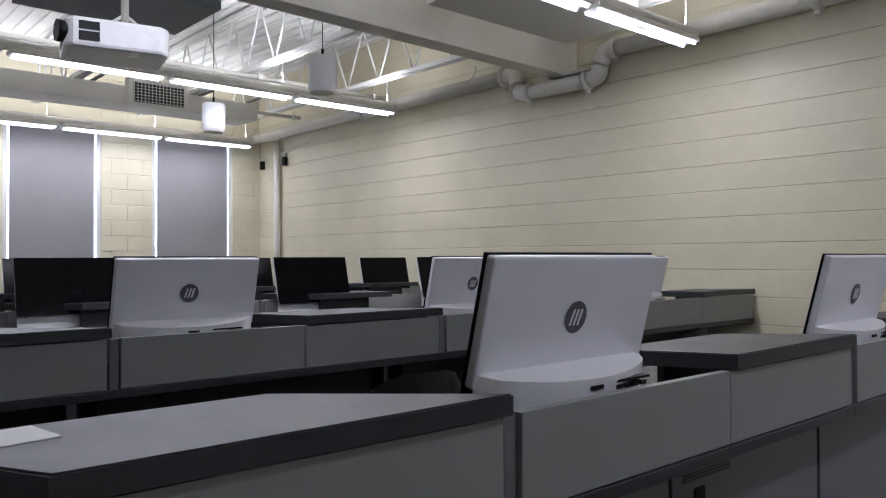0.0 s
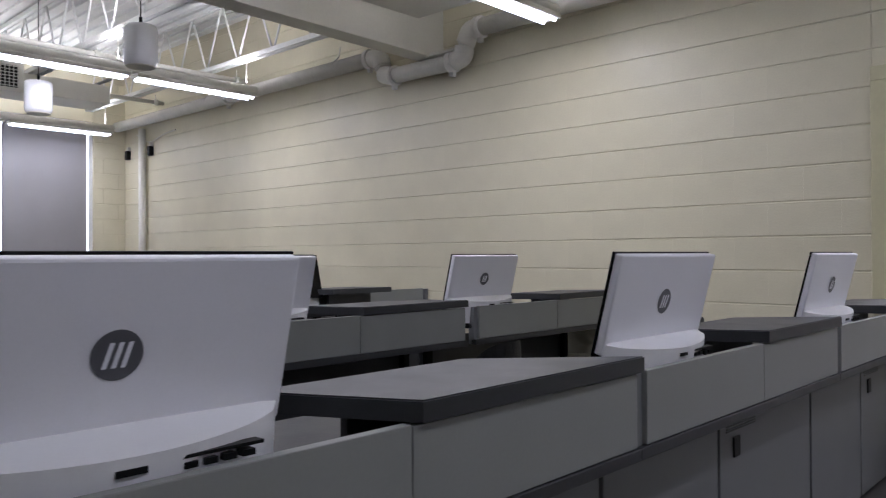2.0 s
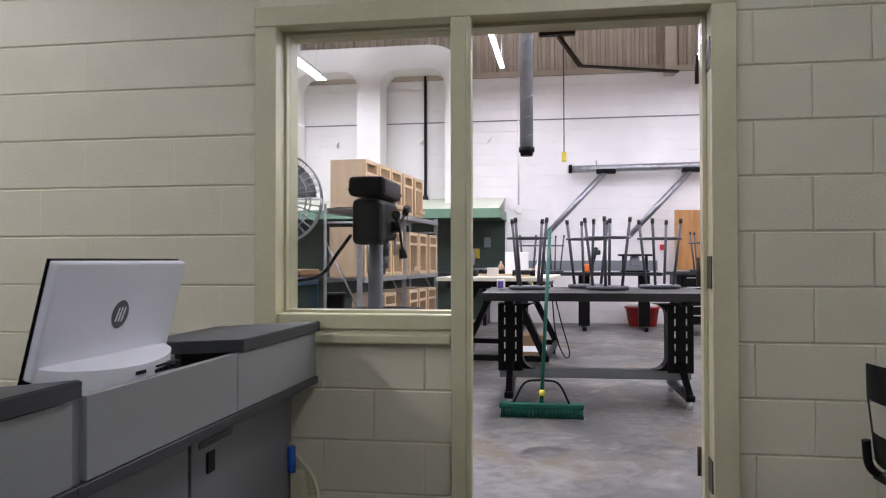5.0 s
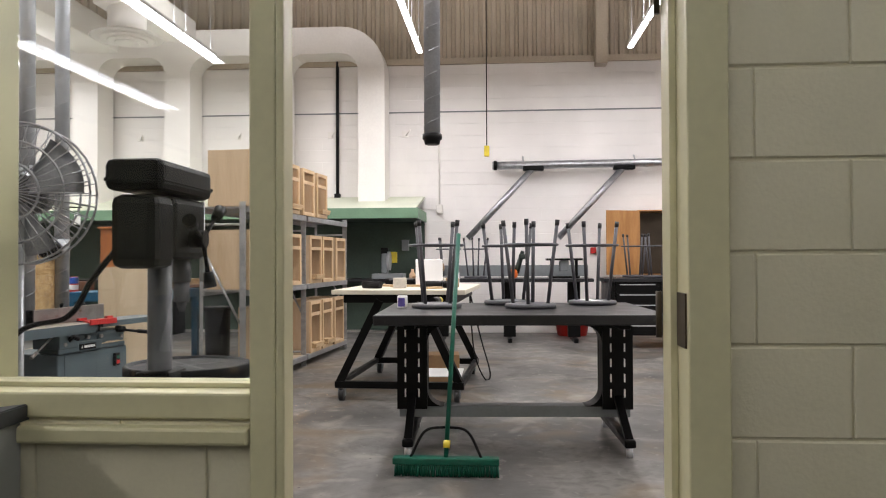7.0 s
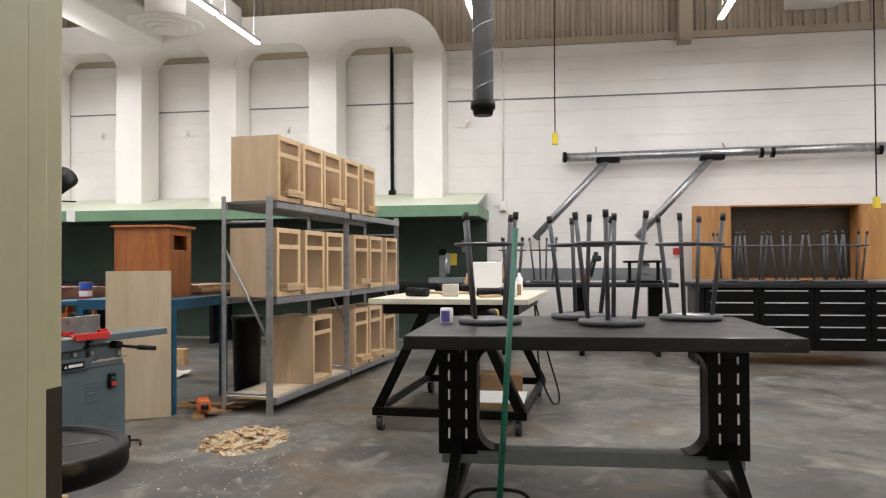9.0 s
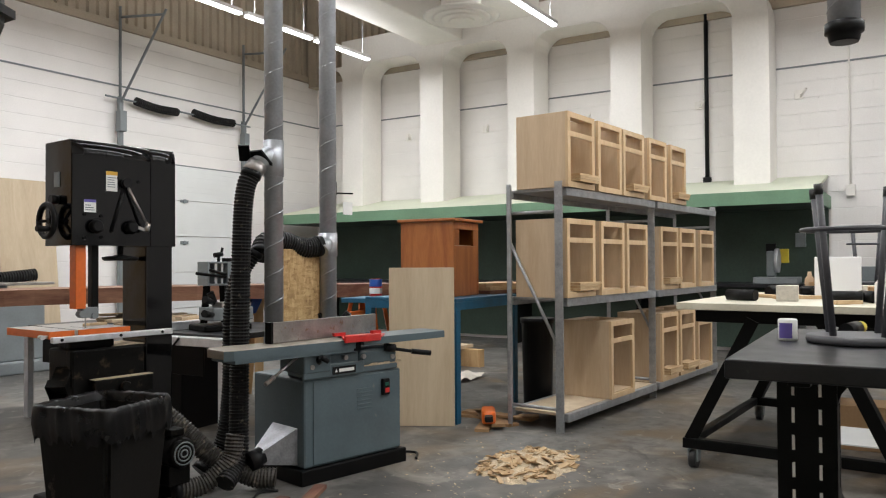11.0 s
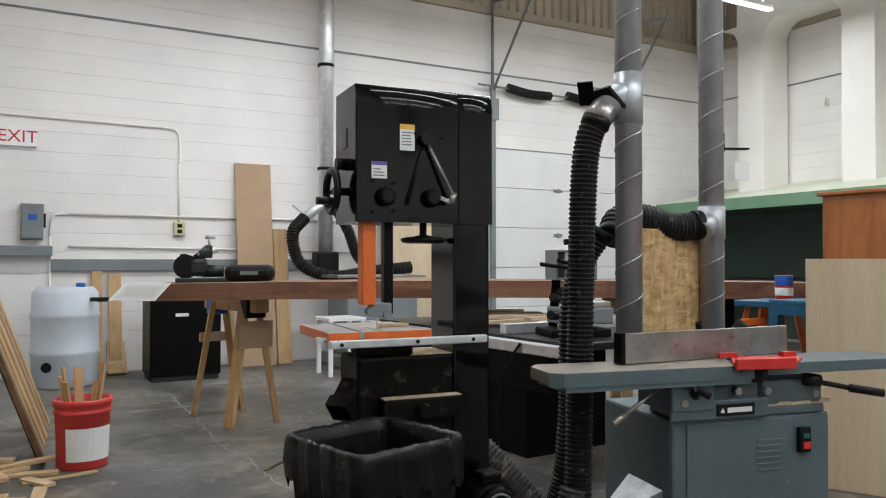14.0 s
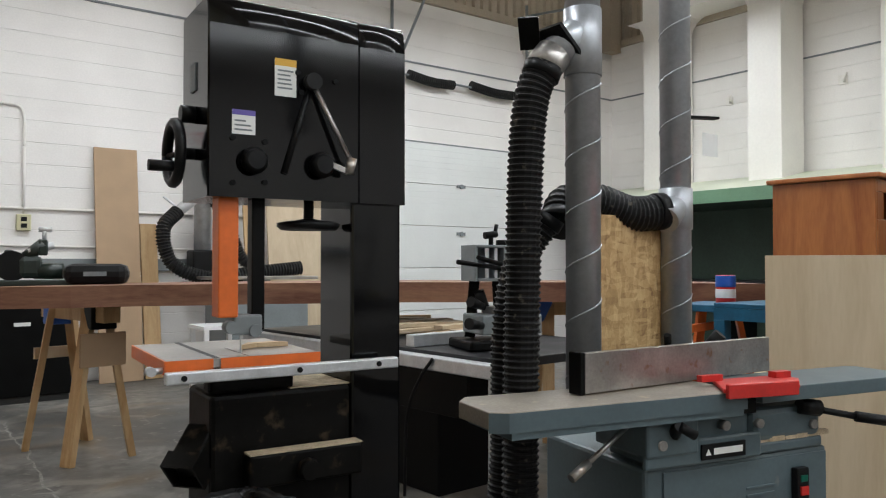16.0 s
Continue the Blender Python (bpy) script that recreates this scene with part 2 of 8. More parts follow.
GALV = mat("galvanised_steel", (0.42, 0.43, 0.45), 0.34, metal=0.85, vary=0.22, scale=14, grain=90, bump=0.05)
ALU = mat("bright_aluminium", (0.66, 0.67, 0.69), 0.35, metal=0.55, vary=0.12, scale=20, grain=150, bump=0.04)
DUCT_GREY = mat("spiral_duct_zinc", (0.42, 0.44, 0.47), 0.36, metal=0.5, vary=0.13, scale=9, grain=70, bump=0.05)
STEEL = mat("ground_cast_iron", (0.42, 0.40, 0.38), 0.34, metal=0.85, vary=0.18, scale=12, grain=120, bump=0.06, speck=(0.30, 0.20, 0.13))
RACK_STEEL = mat("zinc_rack_steel", (0.40, 0.41, 0.42), 0.4, metal=0.6, vary=0.18, scale=16, grain=80, bump=0.05)
HOSE = mat("black_flex_hose", (0.013, 0.013, 0.0135), 0.5, spec=0.28, vary=0.35, scale=14, grain=60, speck=(0.16, 0.14, 0.11), speck_amount=0.62)
SAW_BLACK = mat("gloss_black_enamel", (0.0025, 0.0025, 0.003), 0.09, vary=0.15, scale=5, grain=14, bump=0.05, spec=0.32, noise_rough=0.03)
SAW_DUSTY = mat("dusty_black_paint", (0.005, 0.0046, 0.004), 0.5, spec=0.12, vary=0.3, scale=7, grain=50, speck=(0.06, 0.043, 0.027), speck_amount=0.60)
ORANGE = mat("orange_enamel", (0.72, 0.15, 0.02), 0.4, vary=0.12, scale=9, grain=50, bump=0.04)
JOINTER = mat("blue_grey_enamel", (0.088, 0.120, 0.134), 0.4, vary=0.12, scale=5, grain=70, bump=0.06, speck=(0.26, 0.25, 0.22), speck_amount=0.68)
RED = mat("red_plastic", (0.55, 0.025, 0.02), 0.4, vary=0.15, scale=8, grain=60, bump=0.05)
BUCKET_RED = mat("red_bucket_plastic", (0.60, 0.045, 0.04), 0.38, vary=0.12, scale=6, grain=60, bump=0.05, speck=(0.55, 0.35, 0.3), speck_amount=0.7)
PLY = wood("pale_plywood", (0.60, 0.49, 0.345), (0.50, 0.39, 0.26), 0.55, 6.0, "z")
MAPLE = wood("maple_plywood", (0.60, 0.46, 0.31), (0.48, 0.345, 0.215), 0.5, 5.0, "z")
MAPLE_IN = wood("maple_frame", (0.66, 0.49, 0.30), (0.55, 0.38, 0.21), 0.5, 9.0, "z")
PINE = wood("pine_lumber", (0.60, 0.42, 0.22), (0.44, 0.27, 0.12), 0.6, 12.0, "z")
PINE_X = wood("pine_board", (0.60, 0.45, 0.27), (0.43, 0.28, 0.14), 0.6, 12.0, "x")
ORANGE_WOOD = wood("orange_stained_oak", (0.47, 0.17, 0.045), (0.30, 0.09, 0.022), 0.35, 9.0, "z", coat=0.2)
OAK = wood("honey_oak", (0.52, 0.27, 0.09), (0.38, 0.17, 0.05), 0.4, 9.0, "z")
MDF = mat("mdf_board", (0.42, 0.29, 0.18), 0.75, vary=0.05, scale=6, grain=200, bump=0.1)
SLAB = wood("reddish_slab_timber", (0.30, 0.16, 0.10), (0.14, 0.055, 0.035), 0.55, 7.0, "x")
SLAB_TOP = wood("slab_face_timber", (0.40, 0.28, 0.19), (0.28, 0.17, 0.10), 0.6, 7.0, "x")
OSB = osb("strand_board", 17.0)
POST_BOARD = osb("strand_board_edge", 60.0)
BLUE = mat("blue_steel_paint", (0.012, 0.10, 0.19), 0.45, vary=0.2, scale=7, grain=50)
GREEN_FASCIA = mat("green_fascia_paint", (0.15, 0.27, 0.17), 0.5, vary=0.1, scale=3, grain=40)
PALE_GREEN = mat("pale_green_paint", (0.60, 0.63, 0.50), 0.55, vary=0.08, scale=2, grain=40)
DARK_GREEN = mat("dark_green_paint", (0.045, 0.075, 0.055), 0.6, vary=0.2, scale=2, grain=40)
GREEN = mat("green_broom_plastic", (0.0, 0.105, 0.065), 0.42, vary=0.15, scale=10, grain=60)
BENCH_BLACK = mat("black_bench_top", (0.013, 0.013, 0.015), 0.4, spec=0.35, vary=0.25, scale=6, grain=90, bump=0.06, speck=(0.07, 0.066, 0.06), speck_amount=0.69)
BLACK_STEEL = mat("black_powder_coat", (0.0035, 0.0035, 0.0035), 0.4, spec=0.14, vary=0.2, scale=9, grain=120, bump=0.06)
STOOL = mat("dark_grey_enamel", (0.075, 0.075, 0.085), 0.42, vary=0.15, scale=9, grain=70, bump=0.04)
DRUM = mat("frosted_poly_drum", (0.58, 0.63, 0.70), 0.4, vary=0.08, scale=3, grain=40)
BAG = mat("black_bin_liner", (0.005, 0.005, 0.0055), 0.3, spec=0.25, vary=0.2, scale=12, grain=22, bump=0.3, dist=0.008)
BIN = mat("charcoal_bin_plastic", (0.008, 0.0076, 0.007), 0.5, spec=0.14, vary=0.2, scale=6, grain=60, speck=(0.10, 0.085, 0.07), speck_amount=0.66)
GREY_RAIL = mat("grey_rail_paint", (0.20, 0.22, 0.23), 0.55, vary=0.1, scale=4, grain=40)
DOOR_WHITE = mat("white_door_steel", (0.78, 0.79, 0.78), 0.4, vary=0.04, scale=2, grain=60, bump=0.05)
YELLOW = mat("yellow_plastic", (0.70, 0.55, 0.04), 0.45, vary=0.1)
SAWDUST = mat("sawdust", (0.56, 0.45, 0.31), 0.9, vary=0.25, scale=25, grain=150, bump=0.6, dist=0.01)
HINGE = mat("dark_bronze", (0.06, 0.045, 0.03), 0.4, metal=0.6, vary=0.15)
BROWN_PAPER = mat("brown_cardboard", (0.36, 0.22, 0.11), 0.8, vary=0.1, scale=5)
CLOTH = mat("pale_dust_sheet", (0.58, 0.54, 0.47), 0.9, vary=0.15, scale=6, grain=60, bump=0.4, dist=0.01)
STICKER_Y = mat("yellow_sticker", (0.72, 0.42, 0.05), 0.5, vary=0.03)
STICKER_V = mat("violet_sticker", (0.12, 0.09, 0.36), 0.5, vary=0.03)
BLUE_PL = mat("blue_plastic", (0.02, 0.10, 0.45), 0.4, vary=0.1)
TOOL_GREEN = mat("dark_green_tool", (0.014, 0.024, 0.019), 0.4, vary=0.2, scale=12)

HOSE_GREY = mat("grey_flex_hose", (0.062, 0.056, 0.050), 0.55, spec=0.3, vary=0.3, scale=12, grain=60, speck=(0.20, 0.17, 0.13), speck_amount=0.58)
CRACK = mat("pale_crack_filler", (0.34, 0.33, 0.31), 0.8, vary=0.25, scale=30, grain=120)
DUSTY_IRON = mat("dusty_cast_iron", (0.30, 0.265, 0.22), 0.5, metal=0.25, vary=0.2, scale=9, grain=120, bump=0.06, speck=(0.44, 0.36, 0.26), speck_amount=0.62)
BENCH_CREAM = mat("cream_bench_laminate", (0.66, 0.62, 0.50), 0.5, vary=0.08, scale=3, grain=60, speck=(0.42, 0.33, 0.22), speck_amount=0.68)
WALNUT = wood("dark_brown_board", (0.20, 0.115, 0.055), (0.10, 0.052, 0.024), 0.6, 9.0, "x")

# ---- small building helpers ----
def bm_new():
    return bmesh.new()


def box(bm, x0, x1, y0, y1, z0, z1, bevel=0.0, m=None):
    """A box between two corners, with chamfered edges when bevel is given."""
    r = bmesh.ops.create_cube(bm, size=1.0)
    vs = r["verts"]
    for v in vs:
        v.co = Vector((x0 + (v.co.x + 0.5) * (x1 - x0), y0 + (v.co.y + 0.5) * (y1 - y0), z0 + (v.co.z + 0.5) * (z1 - z0)))
    if bevel:
        es = list({e for v in vs for e in v.link_edges})
        rb = bmesh.ops.bevel(bm, geom=es, offset=bevel, segments=2, affect="EDGES", profile=0.5)
        vs = list({v for f in rb["faces"] for v in f.verts} | {v for v in vs if v.is_valid})
    if m is not None:
        bmesh.ops.transform(bm, matrix=m, verts=vs)
    return vs


def boxes(*specs, bevel=0.0):
    bm = bm_new()
    for s in specs:
        box(bm, *s, bevel=bevel)
    return bm


def prism(bm, pts, z0, z1, bevel=0.0):
    """A flat polygon (x, y) raised from z0 to z1."""
    lo = [bm.verts.new((x, y, z0)) for x, y in pts]
    hi = [bm.verts.new((x, y, z1)) for x, y in pts]
    n = len(pts)
    fs = [bm.faces.new(lo[::-1]), bm.faces.new(hi)]
    for i in range(n):
        fs.append(bm.faces.new((lo[i], lo[(i + 1) % n], hi[(i + 1) % n], hi[i])))
    bmesh.ops.recalc_face_normals(bm, faces=fs)
    if bevel:
        bmesh.ops.bevel(bm, geom=list({e for f in fs for e in f.edges}), offset=bevel, segments=2, affect="EDGES", profile=0.5)


def rod(bm, p, q, r, r2=None, seg=14, caps=True):
    """A round bar from p to q."""
    p, q = Vector(p), Vector(q)
    d = (q - p)
    if d.length < 1e-6:
        return
    rot = d.to_track_quat("Z", "Y").to_matrix()
    r2 = r if r2 is None else r2
    a, b = [], []
    for i in range(seg):
        t = 2 * math.pi * i / seg
        o = rot @ Vector((math.cos(t), math.sin(t), 0))
        a.append(bm.verts.new(p + o * r))
        b.append(bm.verts.new(q + o * r2))
    for i in range(seg):
        f = bm.faces.new((a[i], a[(i + 1) % seg], b[(i + 1) % seg], b[i]))
        f.smooth = True
    if caps:
        bm.faces.new(a[::-1])
        bm.faces.new(b)


def beam(bm, p, q, w, h):
    """A rectangular bar from p to q, w wide and h high."""
    p, q = Vector(p), Vector(q)
    d = (q - p).normalized()
    side = d.cross(Vector((0, 0, 1)))
    side = side.normalized() if side.length > 1e-4 else Vector((1, 0, 0))
    up = side.cross(d).normalized()
    vs = []
    for c in (p, q):
        vs += [bm.verts.new(c + side * sx * w / 2 + up * sy * h / 2) for sx, sy in ((-1, -1), (1, -1), (1, 1), (-1, 1))]
    fs = [bm.faces.new([vs[i] for i in f]) for f in ((3, 2, 1, 0), (4, 5, 6, 7), (0, 1, 5, 4), (1, 2, 6, 5), (2, 3, 7, 6), (3, 0, 4, 7))]
    bmesh.ops.recalc_face_normals(bm, faces=fs)


def smooth_path(pts, n=10):
    pts = [Vector(p) for p in pts]
    ext = [2 * pts[0] - pts[1], *pts, 2 * pts[-1] - pts[-2]]
    out = []
    for i in range(1, len(ext) - 2):
        a, b, c, d = ext[i - 1:i + 3]
        for k in range(n):
            t = k / n
            out.append(0.5 * ((2 * b) + (c - a) * t + (2 * a - 5 * b + 4 * c - d) * t * t + (3 * b - a - 3 * c + d) * t ** 3))
    return out + [pts[-1]]


def sweep(bm, pts, r, seg=12, ring=0.0, ring_r=0.0, n=10, smooth=True):
    """A tube along points. ring: distance between the ribs of a corrugated hose, ring_r: how far they stand out."""
    path = smooth_path(pts, n) if smooth else [Vector(p) for p in pts]
    if ring:
        ln = [0.0]
        for a, b in zip(path, path[1:]):
            ln.append(ln[-1] + (b - a).length)
        count = max(2, int(ln[-1] / (ring / 4)))
        new_path, radii, k = [], [], 0
        for i in range(count + 1):
            s = ln[-1] * i / count
            while k < len(ln) - 2 and ln[k + 1] < s:
                k += 1
            f = (s - ln[k]) / max(1e-6, ln[k + 1] - ln[k])
            new_path.append(path[k].lerp(path[k + 1], min(1, f)))
            radii.append(r + ring_r * (1, 0.75, 0, 0)[i % 4])
        path = new_path
    else:
        radii = [r] * len(path)
    rings, normal = [], None
    for i, p in enumerate(path):
        d = (path[min(i + 1, len(path) - 1)] - path[max(i - 1, 0)]).normalized()
        if normal is None:
            normal = d.orthogonal().normalized()
        normal = (normal - d * normal.dot(d)).normalized()
        other = d.cross(normal)
        rings.append([bm.verts.new(p + (normal * math.cos(2 * math.pi * j / seg) + other * math.sin(2 * math.pi * j / seg)) * radii[i]) for j in range(seg)])
    for a, b in zip(rings, rings[1:]):
        for j in range(seg):
            f = bm.faces.new((a[j], a[(j + 1) % seg], b[(j + 1) % seg], b[j]))
            f.smooth = not ring
    bm.faces.new(rings[0][::-1])
    bm.faces.new(rings[-1])


def lathe(bm, profile, seg=28, cx=0.0, cy=0.0):
    """A turned shape: (radius, height) pairs round the z axis."""
    rings = []
    for r, z in profile:
        rings.append([bm.verts.new((cx + r * math.cos(2 * math.pi * j / seg), cy + r * math.sin(2 * math.pi * j / seg), z)) for j in range(seg)])
    fs = []
    for a, b in zip(rings, rings[1:]):
        for j in range(seg):
            f = bm.faces.new((a[j], a[(j + 1) % seg], b[(j + 1) % seg], b[j]))
            f.smooth = True
            fs.append(f)
    fs.append(bm.faces.new(rings[0][::-1]))
    fs.append(bm.faces.new(rings[-1]))
    bmesh.ops.recalc_face_normals(bm, faces=fs)


def mesh_of(name, bm, material):
    me = bpy.data.meshes.new(name)
    bm.to_mesh(me)
    bm.free()
    me.materials.append(material)
    return me


def part(name, bm, material, parent, label=""):
    """One mesh object under a thing or a part."""
    ob = new(name, mesh_of(name, bm, material))
    ob.parent = parent
    if label:
        ob["label"] = label
    return ob


def thing(name, label, category, at=(0, 0, 0), rz=0.0, group="", kind=""):
    ob = new(name)
    ob.empty_display_size = 0.1
    ob.matrix_basis = pose(*at, 0, 0, rz)
    return tagged(ob, label, category, group, kind)


def solid(name, bm, material, label, category, at=(0, 0, 0), rz=0.0, group="", kind=""):
    """A thing that is one mesh."""
    ob = new(name, mesh_of(name, bm, material))
    ob.matrix_basis = pose(*at, 0, 0, rz)
    return tagged(ob, label, category, group, kind)


def bar_text(parent, x0, x1, y, z_top, rows, pitch, material, h=0.004):
    """Rows of unreadable writing as plain bars on a face that looks to -y."""
    rnd = random.Random(int(x0 * 1000) + rows)
    bm = bm_new()
    for i in range(rows):
        z = z_top - i * pitch
        box(bm, x0, x0 + (x1 - x0) * rnd.uniform(0.6, 1), y - 0.001, y, z - h, z)
    part("text_bar", bm, material, parent)

# ---- setting: walls, floors, ceilings ----
WX = 5.53            # classroom face of the wall with the door
WT = 0.20            # its thickness
SX, SY = 16.5, 9.45  # far walls of the workshop
COURSE, LONG = 0.2032, 0.4064
D_Y0, D_Y1 = -0.585, 0.300      # doorway
G_Y0, G_Y1 = 0.380, 1.085       # side window
HEAD, SILL = 2.065, 0.915
CEIL_C, SHOP_TOP, BLOCK_TOP = 3.75, 6.6, 4.45


def structure(name, bm, material, label):
    ob = new(name, mesh_of(name, bm, material))
    return tagged(ob, label, name.split("_")[0], kind="structure")


structure("floor_classroom", boxes((-4.2, WX + WT, -3.7, 10.45, -0.12, 0.0)), FLOOR_DARK, "dark grey hard floor of the computer classroom")
structure("floor_workshop", boxes((WX + WT, SX + 0.2, -7.2, SY + 0.2, -0.12, 0.0)), CONCRETE, "worn grey concrete workshop floor with stains and dust")

# wall cores, set back 6 mm behind the faces of the blocks
core = 0.006
wall_door = structure("wall_door", boxes(
    (WX + core, WX + WT - core, -7.2, D_Y0 - 0.09, 0, BLOCK_TOP),
    (WX + core, WX + WT - core, D_Y0 - 0.09, G_Y1 + 0.09, HEAD + 0.08, BLOCK_TOP),
    (WX + core, WX + WT - core, G_Y0 - 0.02, G_Y1 + 0.09, 0, SILL - 0.05),
    (WX + core, WX + WT - core, G_Y1 + 0.09, SY + 1.0, 0, BLOCK_TOP)), CREAM, "cream painted concrete block wall between classroom and workshop")
wall_window = structure("wall_window", boxes(
    (-4.2, 0.36, 10.356, 10.55, 0, 4.2), (1.48, 2.14, 10.356, 10.55, 0, 4.2), (3.27, 3.93, 10.356, 10.55, 0, 4.2), (5.10, WX + core, 10.356, 10.55, 0, 4.2),
    (0.36, 5.10, 10.356, 10.55, 2.92, 4.2), (0.36, 5.10, 10.356, 10.55, 0, 0.8)), CREAM, "cream painted block wall with tall narrow windows")
structure("wall_west", boxes((-4.4, -4.2, -3.9, 10.55, 0, 4.2)), CREAM, "plain cream classroom wall")
structure("wall_south", boxes((-4.2, WX + core, -3.9, -3.7, 0, 4.2)), CREAM, "plain cream classroom wall")
structure("wall_shop_far", boxes((SX + core, SX + 0.2, -7.2, SY + 0.2, 0, BLOCK_TOP)), SHOP_WALL, "white painted block wall at the far end of the workshop")
structure("wall_shop_garage", boxes((WX + WT, SX + core, SY + core, SY + 0.2, 0, BLOCK_TOP)), SHOP_WALL, "white painted block wall with the overhead door")
structure("wall_shop_south", boxes((WX + WT, SX + 0.2, -7.4, -7.2, 0, SHOP_TOP)), SHOP_WALL, "plain white workshop wall")


def block_face(bm, m, w, h, d=0.012, b=0.004, bx=None):
    """The face of one block: proud, with softened edges, in a frame m whose z looks out of the wall."""
    co = []
    bx = b if bx is None else bx
    for (k, z) in ((0.0, -d), (0.0, -b), (1.0, 0.0)):
        i, j = k * bx, k * b
        co.append([bm.verts.new(m @ Vector((x, y, z))) for x, y in ((i, j), (w - i, j), (w - i, h - j), (i, h - j))])
    for lo, hi in zip(co, co[1:]):
        for i in range(4):
            bm.faces.new((lo[i], lo[(i + 1) % 4], hi[(i + 1) % 4], hi[i]))
    bm.faces.new(co[2])


def block_rows(u0, u1, z0, z1, shift=0.0):
    """Running bond between u0 and u1: (u, z, width, height) of every block."""
    out, row, z = [], 0, z0
    while z < z1 - 0.02:
        h = min(COURSE, z1 - z)
        u = u0 - (LONG / 2 if row % 2 else 0.0) - shift
        while u < u1:
            a, b = max(u, u0), min(u + LONG, u1)
            if b - a > 0.03:
                out.append((a, z, b - a, h))
            u += LONG
        row, z = row + 1, z + COURSE
    return out


JOINT = 0.005


def head_joint(u):
    """Upright joints are filled almost flush with paint."""
    return 0.0001 if u > 1.1 else 0.004


SHIFT = 0.082
class_blocks = (block_rows(-3.7, D_Y0 - 0.09, 0.012, 3.7, SHIFT) + block_rows(G_Y1 + 0.09, 10.35, 0.012, 3.7, 0.25)
                + block_rows(G_Y0 - 0.02, G_Y1 + 0.09, 0.012, SILL - 0.06, 0.073)
                + block_rows(D_Y0 - 0.09, G_Y1 + 0.09, 0.012 + COURSE * 11, 3.7, 0.1))
far_bm, near_list = bm_new(), []
for u, z, w, h in class_blocks:
    if -1.6 < u < 4.3 and z < 2.6:
        near_list.append((u, z, w, h))
    else:
        block_face(far_bm, Matrix(((0, 0, -1, WX), (-1, 0, 0, u + w - head_joint(u)), (0, 1, 0, z), (0, 0, 0, 1))), w - head_joint(u), h - JOINT, bx=0.003 if u < 1.1 else 0.0001)
ob = new("block_course", mesh_of("block_course", far_bm, CREAM))
ob.parent = wall_door
tagged(ob, kind="stuff")
shop_side = bm_new()
for u, z, w, h in block_rows(G_Y1 + 0.09, SY, 0.012, BLOCK_TOP, 0.2) + block_rows(-7.2, D_Y0 - 0.09, 0.012, BLOCK_TOP):
    block_face(shop_side, Matrix(((0, 0, 1, WX + WT), (1, 0, 0, u), (0, 1, 0, z), (0, 0, 0, 1))), w - JOINT, h - JOINT)
ob = new("block_course", mesh_of("block_course", shop_side, SHOP_WALL))
ob.parent = wall_door
tagged(ob, kind="stuff")

win_blocks = bm_new()
for a, b in ((-2.0, 0.36), (1.48, 2.14), (3.27, 3.93), (5.10, WX)):
    for u, z, w, h in block_rows(a, b, 0.012, 3.7, 0.07):
        block_face(win_blocks, Matrix(((1, 0, 0, u), (0, 0, -1, 10.35), (0, 1, 0, z), (0, 0, 0, 1))), w - 0.001, h - JOINT, bx=0.0006)
ob = new("block_course", mesh_of("block_course", win_blocks, CREAM))
ob.parent = wall_window
tagged(ob, kind="stuff")

shop_far = bm_new()
for u, z, w, h in block_rows(-7.2, SY, 0.012, BLOCK_TOP):
    block_face(shop_far, Matrix(((0, 0, -1, SX), (-1, 0, 0, u + w - 0.0003), (0, 1, 0, z), (0, 0, 0, 1))), w - 0.0003, h - 0.003, b=0.003, bx=0.0002)
ob = new("block_course", mesh_of("block_course", shop_far, SHOP_WALL))
ob.parent = bpy.data.objects["wall_shop_far"]
tagged(ob, kind="stuff")
GD0, GD1, GDH = 12.36, 14.62, 2.67     # overhead door
shop_gar = bm_new()
for u, z, w, h in block_rows(WX + WT, GD0, 0.012, BLOCK_TOP) + block_rows(GD1, SX, 0.012, BLOCK_TOP) + block_rows(GD0, GD1, 0.012 + COURSE * 13, BLOCK_TOP):
    block_face(shop_gar, Matrix(((1, 0, 0, u), (0, 0, -1, SY), (0, 1, 0, z), (0, 0, 0, 1))), w, h - 0.003, b=0.003, bx=0.0)
ob = new("block_course", mesh_of("block_course", shop_gar, SHOP_WALL))
ob.parent = bpy.data.objects["wall_shop_garage"]
tagged(ob, kind="stuff")

# a dark bond line runs round the shop walls at 3.67 m
structure("trim_bond_line", boxes((SX - 0.016, SX - 0.002, -7.2, SY, 3.655, 3.675), (WX + WT, SX, SY - 0.016, SY - 0.002, 3.655, 3.675)), GREY_RAIL, "thin dark grey joint line round the workshop walls")
structure("baseboard_classroom", boxes((WX - 0.014, WX - 0.001, -3.7, D_Y0 - 0.1, 0, 0.10), (WX - 0.014, WX - 0.001, G_Y0, 10.35, 0, 0.10)), RUBBER, "black rubber baseboard along the block wall")

# corrugated siding above the block walls
def corrugated(length, z0, z1, pitch=0.15, depth=0.04):
    bm = bm_new()
    prof, u = [], 0.0
    while u < length:
        prof += [(u, 0), (u + pitch * 0.42, 0), (u + pitch * 0.55, depth), (u + pitch * 0.87, depth)]
        u += pitch
    lo = [bm.verts.new((a, d, z0)) for a, d in prof]
    hi = [bm.verts.new((a, d, z1)) for a, d in prof]
    for i in range(len(prof) - 1):
        bm.faces.new((lo[i], lo[i + 1], hi[i + 1], hi[i]))
    return bm


